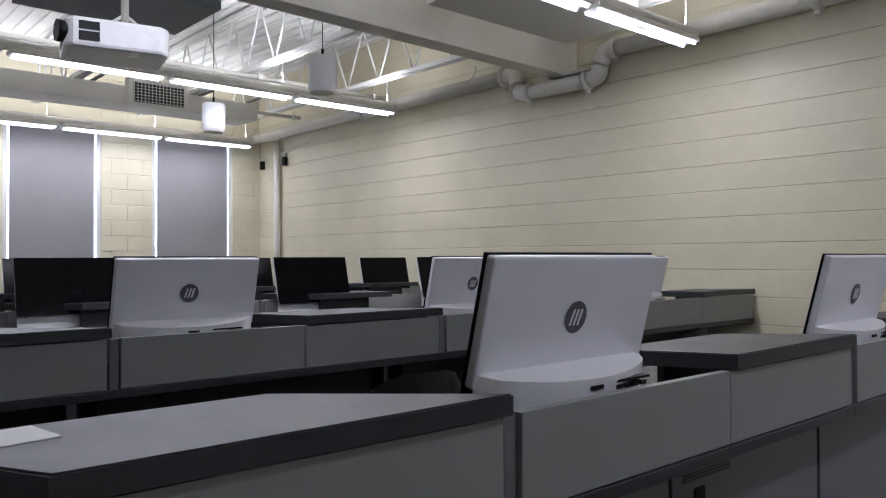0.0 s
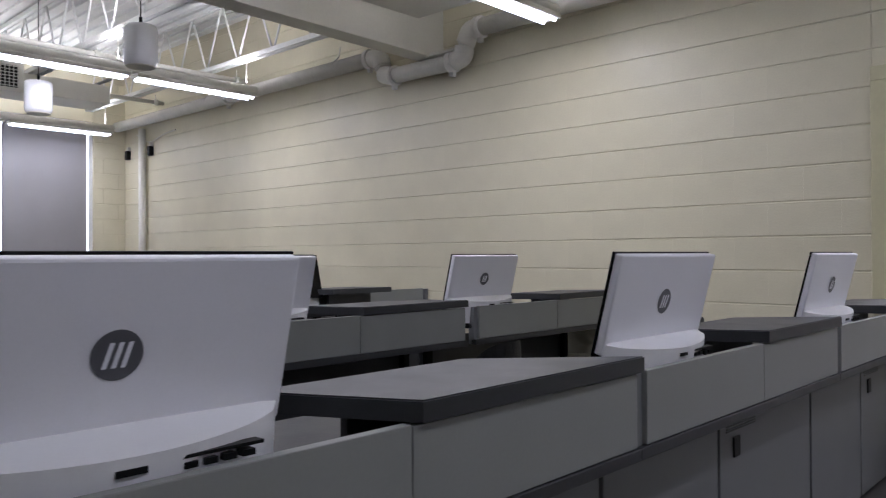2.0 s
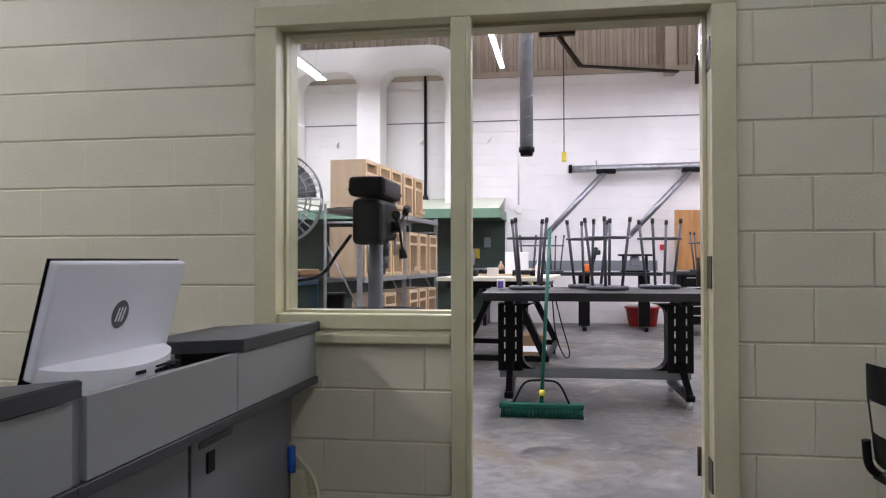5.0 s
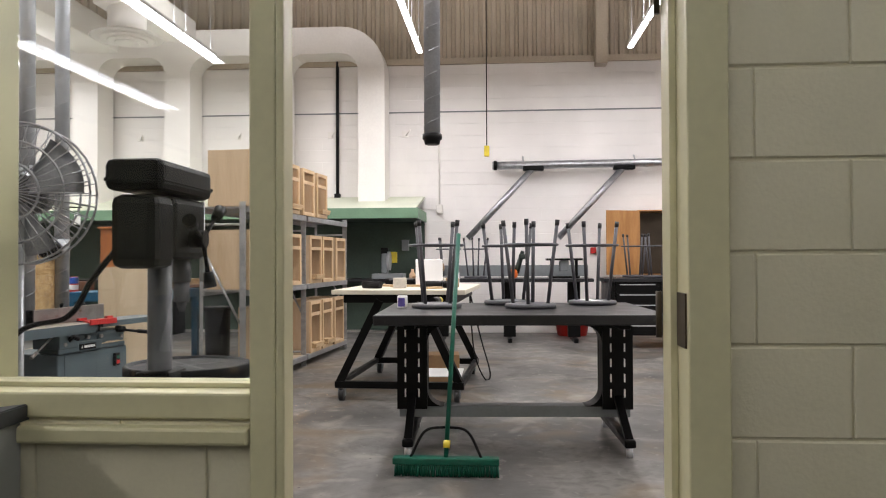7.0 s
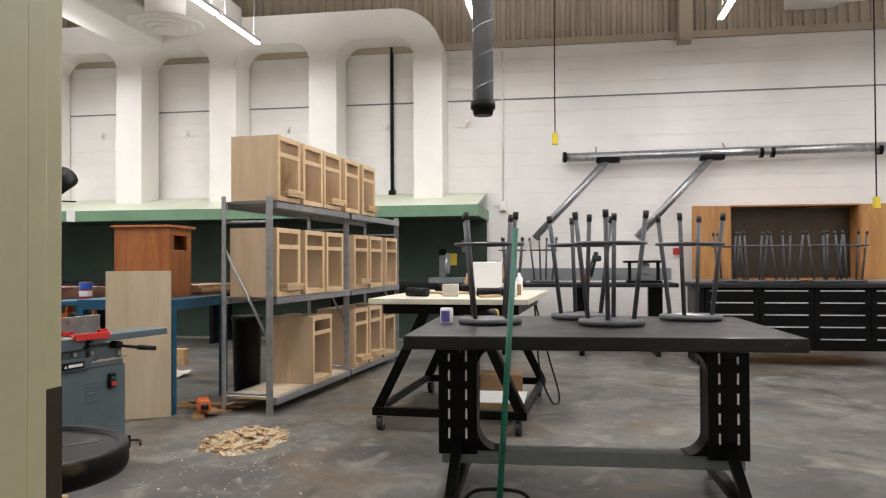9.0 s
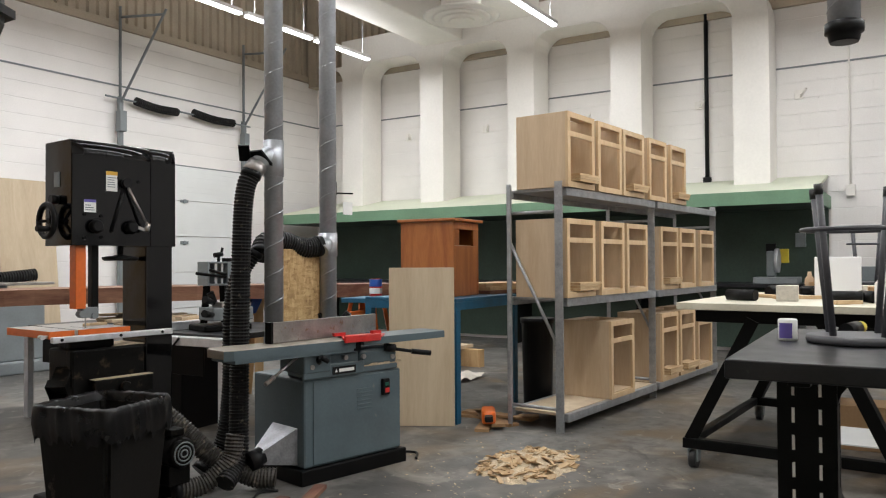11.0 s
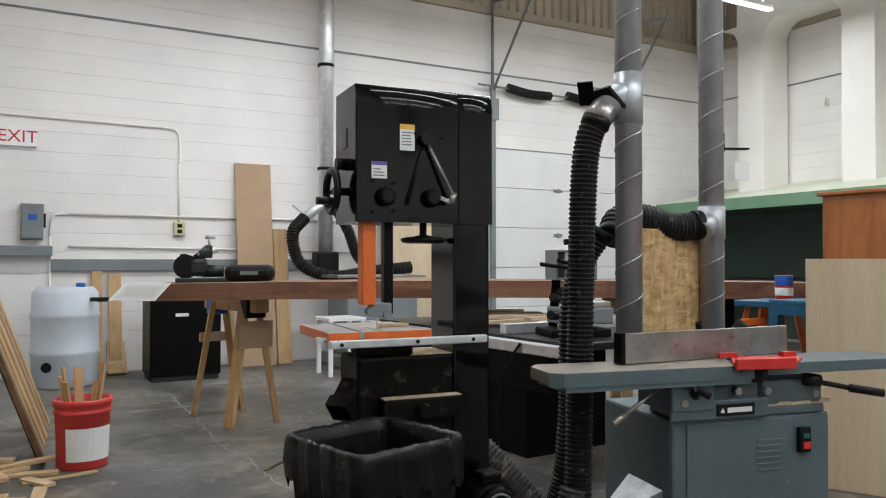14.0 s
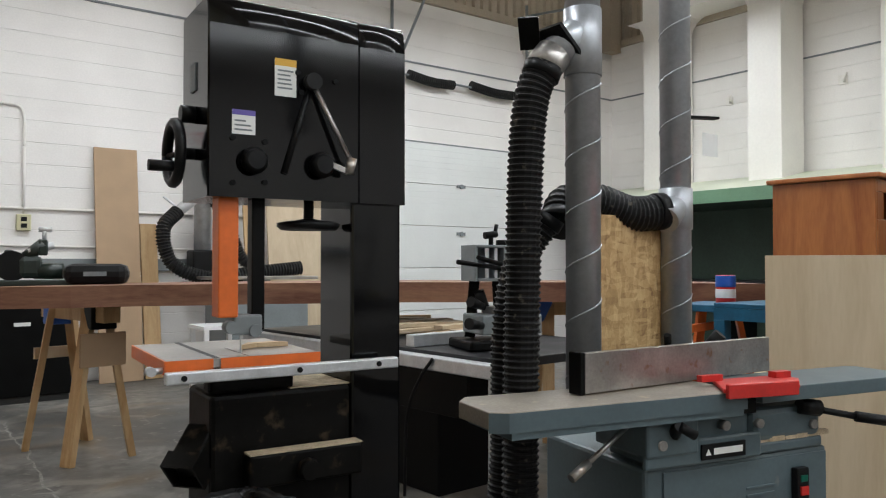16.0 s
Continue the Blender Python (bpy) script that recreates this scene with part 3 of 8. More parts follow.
ob = structure("wall_siding_far", corrugated(17.0, BLOCK_TOP, SHOP_TOP), SIDING, "tan corrugated metal siding high above the block wall")
ob.matrix_basis = pose(SX + 0.05, SY + 0.2, 0, 0, 0, -90)
ob = structure("wall_siding_garage", corrugated(11.2, BLOCK_TOP, SHOP_TOP), SIDING, "tan corrugated metal siding high above the block wall")
ob.matrix_basis = pose(WX, SY + 0.05, 0)
structure("trim_sill_far", boxes((SX - 0.05, SX + 0.05, -7.2, SY - 0.05, BLOCK_TOP, BLOCK_TOP + 0.10)), SIDING, "tan steel angle on top of the block wall")
structure("trim_sill_garage", boxes((WX + WT, SX - 0.05, SY - 0.05, SY + 0.05, BLOCK_TOP, BLOCK_TOP + 0.10)), SIDING, "tan steel angle on top of the block wall")
structure("wall_shop_upper", boxes((WX, WX + WT - core, -7.2, SY + 0.2, BLOCK_TOP, SHOP_TOP)), SIDING, "tan metal siding above the classroom wall")
structure("ceiling_workshop", boxes((WX, SX + 0.3, -7.4, SY + 0.3, SHOP_TOP, SHOP_TOP + 0.1)), ROOF, "dark metal roof deck of the workshop")

# classroom roof deck and bar joists
deck = bm_new()
for i in range(65):
    x = -4.2 + i * 0.15
    box(deck, x, x + 0.09, -3.7, 10.35, CEIL_C - 0.03, CEIL_C)
box(deck, -4.2, WX, -3.7, 10.35, CEIL_C, CEIL_C + 0.1)
structure("ceiling_classroom", deck, CEIL_WHITE, "white painted corrugated roof deck")


def joist(x):
    ob = thing("bar_joist", "white painted steel bar joist with zigzag web under the deck", "joist", (x, 0, 0), group="roof joists", kind="structure")
    for z, nm in ((3.04, "bottom_chord"), (3.66, "top_chord")):
        part(nm, boxes((-0.045, -0.008, -3.6, 10.3, z, z + 0.045), (0.008, 0.045, -3.6, 10.3, z, z + 0.045)), CEIL_WHITE, ob)
    bm = bm_new()
    y = -3.5
    while y < 10.0:
        rod(bm, (0, y, 3.05), (0, y + 0.3, 3.69), 0.011, seg=6)
        rod(bm, (0, y + 0.3, 3.69), (0, y + 0.6, 3.05), 0.011, seg=6)
        y += 0.6
    part("web", bm, CEIL_WHITE, ob)


for jx in (5.02, 3.75, 2.48, 1.21, -0.06, -1.33):
    joist(jx)

bm = bm_new()
box(bm, -9.6, 0.0, -0.095, 0.095, 2.76, CEIL_C - 0.03, bevel=0.006, m=pose(WX + 0.004, 4.48, 0, 0, 0, 1.5))
box(bm, -0.22, -0.002, -0.40, -0.097, 2.745, 2.765, m=pose(WX + 0.004, 4.48, 0, 0, 0, 1.5))
structure("beam_classroom", bm, BEAM_PAINT, "boxed cream painted ceiling beam")

# ---- door frame with side window ----
fr = boxes((WX - 0.03, WX + WT + 0.03, D_Y0 - 0.09, D_Y0, 0, HEAD), (WX - 0.03, WX + 0.105, D_Y1 + 0.02, G_Y0, 0, HEAD), (WX - 0.03, WX + 0.03, D_Y1, D_Y1 + 0.0195, 0, HEAD),
           (WX - 0.03, WX + WT + 0.03, G_Y1, G_Y1 + 0.09, SILL - 0.06, HEAD), (WX - 0.032, WX + WT + 0.032, D_Y0 - 0.09, G_Y1 + 0.09, HEAD, HEAD + 0.08), bevel=0.004)
frame_ob = structure("frame_door", fr, CREAM_TRIM, "cream painted steel door and side window frame")
st = boxes((WX + 0.07, WX + 0.10, D_Y0, D_Y0 + 0.016, 0, HEAD), (WX + 0.032, WX + 0.06, D_Y1 + 0.004, D_Y1 + 0.0198, 0, HEAD), (WX + 0.07, WX + 0.10, D_Y0 + 0.016, D_Y1 + 0.004, HEAD - 0.016, HEAD), bevel=0.002)
part("door_stop", st, CREAM_TRIM, frame_ob)
part("strike_plate", boxes((WX + 0.07, WX + 0.10, D_Y1 + 0.017, D_Y1 + 0.0195, 0.96, 1.10)), HINGE, frame_ob)
for i, z in enumerate((0.27, 1.02, 1.83)):
    bm = boxes((WX - 0.015, WX + 0.062, D_Y0, D_Y0 + 0.004, z, z + 0.12), (WX + 0.105, WX + 0.15, D_Y0, D_Y0 + 0.004, z, z + 0.12))
    rod(bm, (WX + WT + 0.035, D_Y0 + 0.008, z), (WX + WT + 0.035, D_Y0 + 0.008, z + 0.115), 0.008, seg=8)
    part("hinge", bm, HINGE, frame_ob, "dark bronze butt hinge")
sw = thing("window_side", "fixed clear glass side window beside the door", "window", (0, 0, 0), kind="structure")
pane = part("pane", boxes((WX + 0.095, WX + 0.103, G_Y0 + 0.012, G_Y1 - 0.012, SILL + 0.012, HEAD - 0.012)), GLASS, sw)
pane.visible_shadow = False
g = 0.012
part("glazing_bead", boxes((WX + 0.06, WX + 0.135, G_Y0, G_Y0 + g, SILL, HEAD), (WX + 0.06, WX + 0.135, G_Y1 - g, G_Y1, SILL, HEAD),
                           (WX + 0.06, WX + 0.135, G_Y0 + g, G_Y1 - g, SILL, SILL + g), (WX + 0.06, WX + 0.135, G_Y0 + g, G_Y1 - g, HEAD - g, HEAD), bevel=0.002), CREAM_TRIM, sw)
part("sill", boxes((WX - 0.012, WX + WT + 0.02, G_Y0, G_Y1, SILL - 0.06, SILL), bevel=0.006), CREAM_TRIM, sw)
part("sill_nosing", boxes((WX - 0.035, WX + 0.02, G_Y0 + 0.002, G_Y1 + 0.1, SILL - 0.115, SILL - 0.075), bevel=0.008), CREAM_TRIM, sw)

door = thing("door_workshop", "open steel door folded back into the workshop", "door", (WX + WT + 0.04, D_Y0 - 0.012, 0), -62, kind="structure")
part("leaf", boxes((0.004, 0.86, -0.045, 0.0, 0.012, HEAD - 0.01), bevel=0.003), CREAM_TRIM, door)
bm = bm_new()
rod(bm, (0.78, -0.045, 1.0), (0.78, -0.10, 1.0), 0.012)
rod(bm, (0.78, -0.10, 1.0), (0.66, -0.10, 1.0), 0.011)
part("lever_handle", bm, ALU, door)
closer = thing("door_closer", "dark bronze door closer arm on the frame head", "door closer", (WX + WT + 0.03, 0, 0))
bm = boxes((0.0, 0.035, -0.10, 0.05, HEAD - 0.012, HEAD + 0.03), bevel=0.004)
part("shoe", bm, HINGE, closer)
bm = bm_new()
beam(bm, (0.03, -0.03, HEAD - 0.01), (0.06, -0.12, HEAD - 0.13), 0.025, 0.012)
beam(bm, (0.06, -0.12, HEAD - 0.13), (0.10, -0.52, HEAD - 0.16), 0.022, 0.008)
part("arm", bm, HINGE, closer)

# ---- windows of the classroom ----
for i, (a, b) in enumerate(((0.36, 1.48), (2.14, 3.27), (3.93, 5.10))):
    w = thing("window_%d" % (i + 1), "tall window with a lowered grey roller shade", "window", (a, 10.35, 0), kind="structure")
    wd = b - a
    part("window_frame", boxes((0, 0.05, 0.02, 0.14, 0.8, 2.92), (wd - 0.05, wd, 0.02, 0.14, 0.8, 2.92), (0.05, wd - 0.05, 0.02, 0.14, 0.8, 0.86), (0.05, wd - 0.05, 0.02, 0.14, 2.86, 2.92)), CEIL_WHITE, w)
    part("pane", boxes((0.05, wd - 0.05, 0.10, 0.11, 0.86, 2.86)), DAYLIGHT, w, "bright daylit pane")
    part("roller_shade", boxes((0.07, wd - 0.085, 0.005, 0.009, 0.84, 2.84)), SHADE, w, "grey roller shade fabric")
    bm = bm_new()
    rod(bm, (0.05, 0.0, 2.88), (wd - 0.05, 0.0, 2.88), 0.03)
    part("roller", bm, SHADE, w)

# ---- classroom: lights, pipes, ceiling things ----
def tube_fixture(x_end, y, n=4):
    f = thing("pendant_light", "linear tube light under a round cream raceway, lit", "light", (x_end, y, 0), group="classroom lights")
    bm = bm_new()
    rod(bm, (0, 0, 2.765), (-n * 1.25 - 0.1, 0, 2.765), 0.045, seg=18)
    part("raceway", bm, PIPE_PAINT, f)
    for i in range(n):
        x1 = -0.03 - i * 1.25
        part("housing", boxes((x1 - 1.2, x1, -0.075, 0.075, 2.69, 2.725), bevel=0.006), BEAM_PAINT, f)
        for s in (-1, 1):
            bm = bm_new()
            rod(bm, (x1 - 1.17, s * 0.045, 2.682), (x1 - 0.03, s * 0.045, 2.682), 0.013, seg=10)
            part("tube", bm, TUBE, f, "glowing fluorescent tube")
    for i in range(n):
        bm = bm_new()
        rod(bm, (-0.10 - i * 1.27, 0, 2.8), (-0.10 - i * 1.27, 0, 3.06), 0.006, seg=6)
        part("hanger", bm, PIPE_PAINT, f)


# Fixtures follow every row, the two added unseen ones included.
for ly, lx, lw in CLASS_ROWS:
    tube_fixture(lx, ly)

pipe = thing("wall_pipe", "large cream drain pipe dipping under the ceiling beam", "pipe", (5.40, 0, 0))
segs = [[(0, -3.6, 2.90), (0, 3.92, 2.90)], [(0, 4.02, 2.80), (0, 4.04, 2.79)], [(0, 4.12, 2.68), (0, 4.88, 2.68)], [(0, 4.98, 2.76), (0, 5.0, 2.80)], [(0, 5.12, 2.88), (0, 10.3, 2.88)]]
for a, b in segs:
    bm = bm_new()
    rod(bm, a, b, 0.068, seg=20)
    part("pipe_length", bm, PIPE_PAINT, pipe)
for pts in ([(0, 3.87, 2.90), (0, 3.97, 2.885), (0, 4.025, 2.80)], [(0, 4.035, 2.78), (0, 4.05, 2.71), (0, 4.14, 2.68)], [(0, 4.86, 2.68), (0, 4.96, 2.71), (0, 4.985, 2.72)], [(0, 4.995, 2.78), (0, 5.03, 2.86), (0, 5.14, 2.88)]):
    bm = bm_new()
    sweep(bm, pts, 0.078, 18, n=8)
    part("elbow", bm, PIPE_PAINT, pipe)
for y, z in ((3.87, 2.90), (4.16, 2.68), (4.84, 2.68), (5.16, 2.88), (2.2, 2.90), (7.5, 2.88)):
    bm = bm_new()
    rod(bm, (0, y - 0.025, z), (0, y + 0.025, z), 0.088, seg=18)
    box(bm, -0.02, 0.02, y - 0.02, y + 0.02, z - 0.12, z - 0.08, bevel=0.005)
    part("coupling", bm, PIPE_PAINT, pipe)
for y in (5.6, 7.9, 2.3, 0.5):
    bm = bm_new()
    sweep(bm, [(0, y, 2.82), (-0.075, y, 2.9), (0, y, 2.98), (0.02, y, 3.08)], 0.006, 6, n=6)
    part("hanger_strap", bm, PIPE_PAINT, pipe)

for y, z in ((7.1, 2.98), (8.9, 3.0)):
    bm = bm_new()
    rod(bm, (-1.5, y, z), (5.35, y, z), 0.024, seg=12)
    for x in (0.2, 2.0, 3.8, 5.25):
        rod(bm, (x - 0.03, y, z), (x + 0.03, y, z), 0.036, seg=10)
        rod(bm, (x, y, z), (x, y, 3.09), 0.005, seg=5)
    solid("conduit_pipe", bm, PIPE_PAINT, "thin cream painted sprinkler pipe under the joists", "pipe")
bm = bm_new()
rod(bm, (5.47, 9.72, 0), (5.47, 9.72, 2.8), 0.045, seg=14)
solid("corner_pipe", bm, PIPE_PAINT, "cream painted pipe down the room corner", "pipe")
for yy in (9.55, 10.2):
    s = thing("wall_sensor", "small black sensor box with a bracket on the wall", "sensor", (WX - 0.001, yy, 2.50))
    part("case", boxes((-0.06, 0, -0.03, 0.03, -0.06, 0.06), bevel=0.005), BLACK, s)
    part("bracket", boxes((-0.04, 0, -0.02, 0.02, 0.06, 0.11)), PIPE_PAINT, s)
bm = bm_new()
sweep(bm, [(WX - 0.02, 9.95, 2.75), (WX - 0.02, 9.6, 2.62), (WX - 0.02, 9.2, 2.68), (WX - 0.02, 8.9, 2.70)], 0.008, 6)
solid("wall_cable", bm, PIPE_PAINT, "pale cable looping along the wall", "cable")


def speaker(x, y, z):
    s = thing("hanging_speaker", "white cylindrical pendant loudspeaker on a chain", "speaker", (x, y, z), group="pendant speakers")
    bm = bm_new()
    lathe(bm, [(0.075, 0.0), (0.095, 0.005), (0.11, 0.03), (0.112, 0.06), (0.112, 0.25), (0.105, 0.275), (0.04, 0.285)])
    part("body", bm, WHITE_PL, s)
    bm = bm_new()
    lathe(bm, [(0.09, -0.004), (0.10, 0.004)])
    part("grille", bm, BEAM_PAINT, s)
    bm = bm_new()
    rod(bm, (0, 0, 0.28), (0, 0, 0.34), 0.012, seg=8)
    rod(bm, (0, 0, 0.34), (0, 0, CEIL_C - 0.02 - z), 0.004, seg=5)
    part("chain", bm, BLACK, s)


speaker(3.24, 5.05, 2.41)
speaker(3.30, 7.10, 2.37)

pj = thing("projector", "white ceiling projector with dark lens and vents on a mount", "projector", (1.42, 4.12, 2.17), -12)
bm = bm_new()
prism(bm, [(-0.30, -0.15), (-0.26, -0.20), (0.16, -0.20), (0.20, -0.15), (0.20, 0.18), (-0.30, 0.18)], 0.0, 0.15, bevel=0.02)
part("case", bm, WHITE_PL, pj)
part("vent", boxes((-0.304, -0.296, -0.06, 0.05, 0.03, 0.075), (-0.304, -0.296, -0.06, 0.05, 0.085, 0.13)), BLACK, pj)
part("vent", boxes((-0.235, -0.14, -0.206, -0.19, 0.03, 0.075), (-0.235, -0.14, -0.206, -0.19, 0.085, 0.125)), BLACK, pj)
bm = bm_new()
rod(bm, (-0.28, -0.12, 0.08), (-0.33, -0.13, 0.08), 0.055, seg=18)
part("lens", bm, BLACK, pj)
bm = bm_new()
box(bm, -0.12, 0.12, -0.06, 0.06, 0.15, 0.175, bevel=0.004)
for s in (-0.09, 0.09):
    rod(bm, (s, 0, 0.17), (0, 0, 0.24), 0.01, seg=6)
rod(bm, (0, 0, 0.2), (0, 0, CEIL_C - 0.03 - 2.17), 0.02)
part("mount", bm, PIPE_PAINT, pj)
bm = bm_new()
box(bm, 1.15, 2.19, 4.60, 5.34, 2.72, 2.78, bevel=0.006)
box(bm, 1.18, 2.16, 4.63, 5.31, 2.78, 3.04)
solid("return_plenum", bm, GREY_RAIL, "grey sheet metal plenum box above the projector", "duct")
# Housing of a second light fixture, built as a plain unlit box.
bm = bm_new()
box(bm, 3.2, 4.6, 3.1, 3.75, 2.76, 2.99, bevel=0.008)
solid("plenum_box", bm, BEAM_PAINT, "cream sheet metal housing of a light fixture beside the beam", "duct")

dt = thing("supply_duct", "cream rectangular air duct with a side grille", "duct", (0, 8.55, 0))
part("duct_body", boxes((-2.0, 4.55, 0, 0.5, 2.83, 3.03), bevel=0.006), BEAM_PAINT, dt)
part("grille_collar", boxes((2.95, 3.62, -0.12, 0.0, 2.80, 3.10), bevel=0.006), BEAM_PAINT, dt)
part("grille_back", boxes((3.0, 3.57, -0.125, -0.121, 2.84, 3.06)), BLACK, dt)
bm = bm_new()
for i in range(15):
    box(bm, 3.0 + i * 0.04, 3.006 + i * 0.04, -0.135, -0.126, 2.84, 3.06)
for i in range(7):
    box(bm, 3.0, 3.57, -0.137, -0.128, 2.85 + i * 0.033, 2.856 + i * 0.033)
part("grille_blade", bm, BEAM_PAINT, dt)
for x in (1.6, 2.6, 3.8, 4.4):
    part("support_strut", boxes((x, x + 0.04, -0.3, 0.6, 3.03, 3.045)), GREY_RAIL, dt)

# ---- classroom: desks and computers ----
UNIT = 1.519


def computer(x, y, flip=False, z=0.0):
    """An all-in-one computer, its back to -y unless flipped; x is its edge."""
    c = thing("desktop_computer", "silver all-in-one computer with a white curved stand, switched off", "computer", (x + 0.29, y, z), 180 if flip else 0, group="classroom computers")
    tilt = Matrix.Translation((0, 0.07, 0.865)) @ pose(0, 0, 0, 14)
    bm = bm_new()
    box(bm, -0.278, 0.278, -0.012, 0.012, 0.0, 0.268, bevel=0.005, m=tilt)
    sc = part("back_cover", bm, SILVER, c)
    bm = bm_new()
    box(bm, -0.280, 0.280, 0.0125, 0.018, -0.04, 0.271, bevel=0.001, m=tilt)
    part("screen", bm, SCREEN, c, "black glass screen")
    bm = bm_new()
    rnd = [(0.036 * math.cos(2 * math.pi * i / 28), 0.036 * math.sin(2 * math.pi * i / 28)) for i in range(28)]
    lo = [bm.verts.new(tilt @ Vector((a, -0.0135, 0.135 + b))) for a, b in rnd]
    bm.faces.new(lo)
    part("badge", bm, LOGO, sc, "round dark grey badge")
    bm = bm_new()
    for k, (a0, a1, b0, b1) in enumerate(((-0.016, -0.009, -0.018, 0.018), (-0.003, 0.004, -0.018, 0.018), (0.010, 0.017, -0.018, 0.018))):
        sl = 0.25
        vs = [bm.verts.new(tilt @ Vector((a + b * sl, -0.0142, 0.135 + b))) for a, b in ((a0, b0), (a1, b0), (a1, b1), (a0, b1))]
        bm.faces.new(vs)
    part("badge_mark", bm, SILVER, sc)
    bm = bm_new()
    back, front, low = [], [], []
    for i in range(19):
        x = -0.272 + 0.544 * i / 18
        bulge = math.sin(math.pi * i / 18) ** 0.55
        back.append(bm.verts.new((x, 0.062, 0.898)))
        front.append(bm.verts.new((x, 0.055 - 0.095 * bulge, 0.892 - 0.022 * bulge)))
        low.append(bm.verts.new((x * 0.97, 0.056 - 0.080 * bulge, 0.7555)))
    for a, b in ((back, front), (front, low)):
        for i in range(18):
            bm.faces.new((a[i], b[i], b[i + 1], a[i + 1])).smooth = True
    rear = [bm.verts.new((v.co.x, 0.0625, 0.7555)) for v in back]
    for i in range(18):
        bm.faces.new((rear[i], back[i], back[i + 1], rear[i + 1]))
        bm.faces.new((low[i], rear[i], rear[i + 1], low[i + 1]))
    bm.faces.new((back[0], rear[0], low[0], front[0]))
    bm.faces.new((back[-1], front[-1], low[-1], rear[-1]))
    for e in [e for e in bm.edges if all(v in front for v in e.verts)]:
        e.smooth = False
    bmesh.ops.recalc_face_normals(bm, faces=bm.faces[:])
    part("stand", bm, WHITE_PL, c, "white curved stand")
    bm = bm_new()
    box(bm, 0.06, 0.19, -0.034, -0.012, 0.852, 0.857)
    for i in range(4):
        box(bm, 0.065 + i * 0.03, 0.085 + i * 0.03, -0.035, -0.012, 0.838, 0.847)
    box(bm, -0.03, 0.012, -0.0395, -0.012, 0.846, 0.855)
    part("port", bm, BLACK, c)
    return c


def desk_unit(x0, y, flip=False, lower=False):
    """One desk: low front panel, sunk worktop and raised angled shelf."""
    d = thing("computer_desk", "grey laminate computer desk with dark edged raised shelf", "desk", (x0, y, 0) if not flip else (x0 + UNIT, y, 0), 180 if flip else 0, group="classroom desks")
    part("front_panel", boxes((0.035, 0.77, 0.0, 0.022, 0.672, 0.848), bevel=0.002), PANEL, d)
    part("front_panel", boxes((0.773, UNIT - 0.012, 0.0, 0.022, 0.672, 0.845), bevel=0.002), PANEL, d)
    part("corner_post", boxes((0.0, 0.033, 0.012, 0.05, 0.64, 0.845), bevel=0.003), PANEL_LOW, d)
    part("bottom_rail", boxes((0.0, UNIT, -0.004, 0.03, 0.640, 0.670), bevel=0.003), EDGE, d)
    part("worktop", boxes((0.0, UNIT, 0.024, 0.56, 0.725, 0.755), bevel=0.004), BENCH_BLACK, d, "dark sunk worktop")
    bm = bm_new()
    prism(bm, [(0.785, -0.012), (UNIT, -0.012), (UNIT - 0.31, 0.28), (0.64, 0.28)], 0.850, 0.884)
    part("shelf_edge", bm, EDGE, d)
    bm = bm_new()
    prism(bm, [(0.789, -0.009), (UNIT - 0.004, -0.009), (UNIT - 0.312, 0.277), (0.645, 0.277)], 0.8841, 0.8870)
    part("raised_shelf", bm, TOP_GREY, d, "graphite grey shelf top")
    part("shelf_support", boxes((0.80, UNIT - 0.32, 0.20, 0.22, 0.756, 0.849)), EDGE, d)
    for x in (0.06, UNIT - 0.06):
        part("leg", boxes((x - 0.02, x + 0.02, 0.40, 0.44, 0.0, 0.724)), BLACK_STEEL, d)
    part("modesty_panel", boxes((0.02, UNIT - 0.02, 0.44, 0.456, 0.03, 0.64)), EDGE, d)
    if lower:
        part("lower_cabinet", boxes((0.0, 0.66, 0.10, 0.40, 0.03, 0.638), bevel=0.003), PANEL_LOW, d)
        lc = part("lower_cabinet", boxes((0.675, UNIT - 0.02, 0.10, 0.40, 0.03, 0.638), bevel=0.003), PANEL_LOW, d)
        part("lock", boxes((0.77, 0.82, 0.094, 0.10, 0.48, 0.545), bevel=0.003), BLACK, lc)
        bm = bm_new()
        for i in range(4):
            box(bm, 0.72 + i * 0.0, 0.95, 0.097, 0.1, 0.565 + i * 0.008, 0.569 + i * 0.008)
        part("louvre", bm, EDGE, lc)
    return d


R1, R2 = 0.92, 2.735
JOINTS = [WX - 0.006 - UNIT * k for k in (1, 2, 3, 4, 5)]
for k, jx in enumerate(JOINTS):
    desk_unit(jx, R1, lower=True)
    computer(jx + (0.062, 0.077, 0.052, 0.06, 0.06)[k], R1 + 0.10)
    desk_unit(jx - (0.07 if k else 0.0), R2, lower=False)
    computer(jx - (0.13, 0.085, 0.05, 0.05, 0.05)[k], R2 + 0.045)
    desk_unit(jx, 4.62, flip=True)
    computer(jx - (0.30 if k == 0 else 0.0), 4.50, flip=True)
    if k < 4:
        desk_unit(jx, 6.15, flip=True)
        computer(jx + 0.27, 6.05, flip=True)
for (a, b, c) in ((2.9, 4.20, 0), (3.4, 4.22, 10), (1.6, 4.20, 0)):
    kb = thing("keyboard", "black computer keyboard on the dark worktop", "keyboard", (a, b, 0.756), c)
    part("tray", boxes((-0.2, 0.2, -0.065, 0.065, 0, 0.014), bevel=0.004), BLACK, kb)
    bm = bm_new()
    for i in range(14):
        for j in range(5):
            box(bm, -0.19 + i * 0.027, -0.167 + i * 0.027, -0.055 + j * 0.022, -0.037 + j * 0.022, 0.0142, 0.019)
    part("key", bm, BLACK, kb)
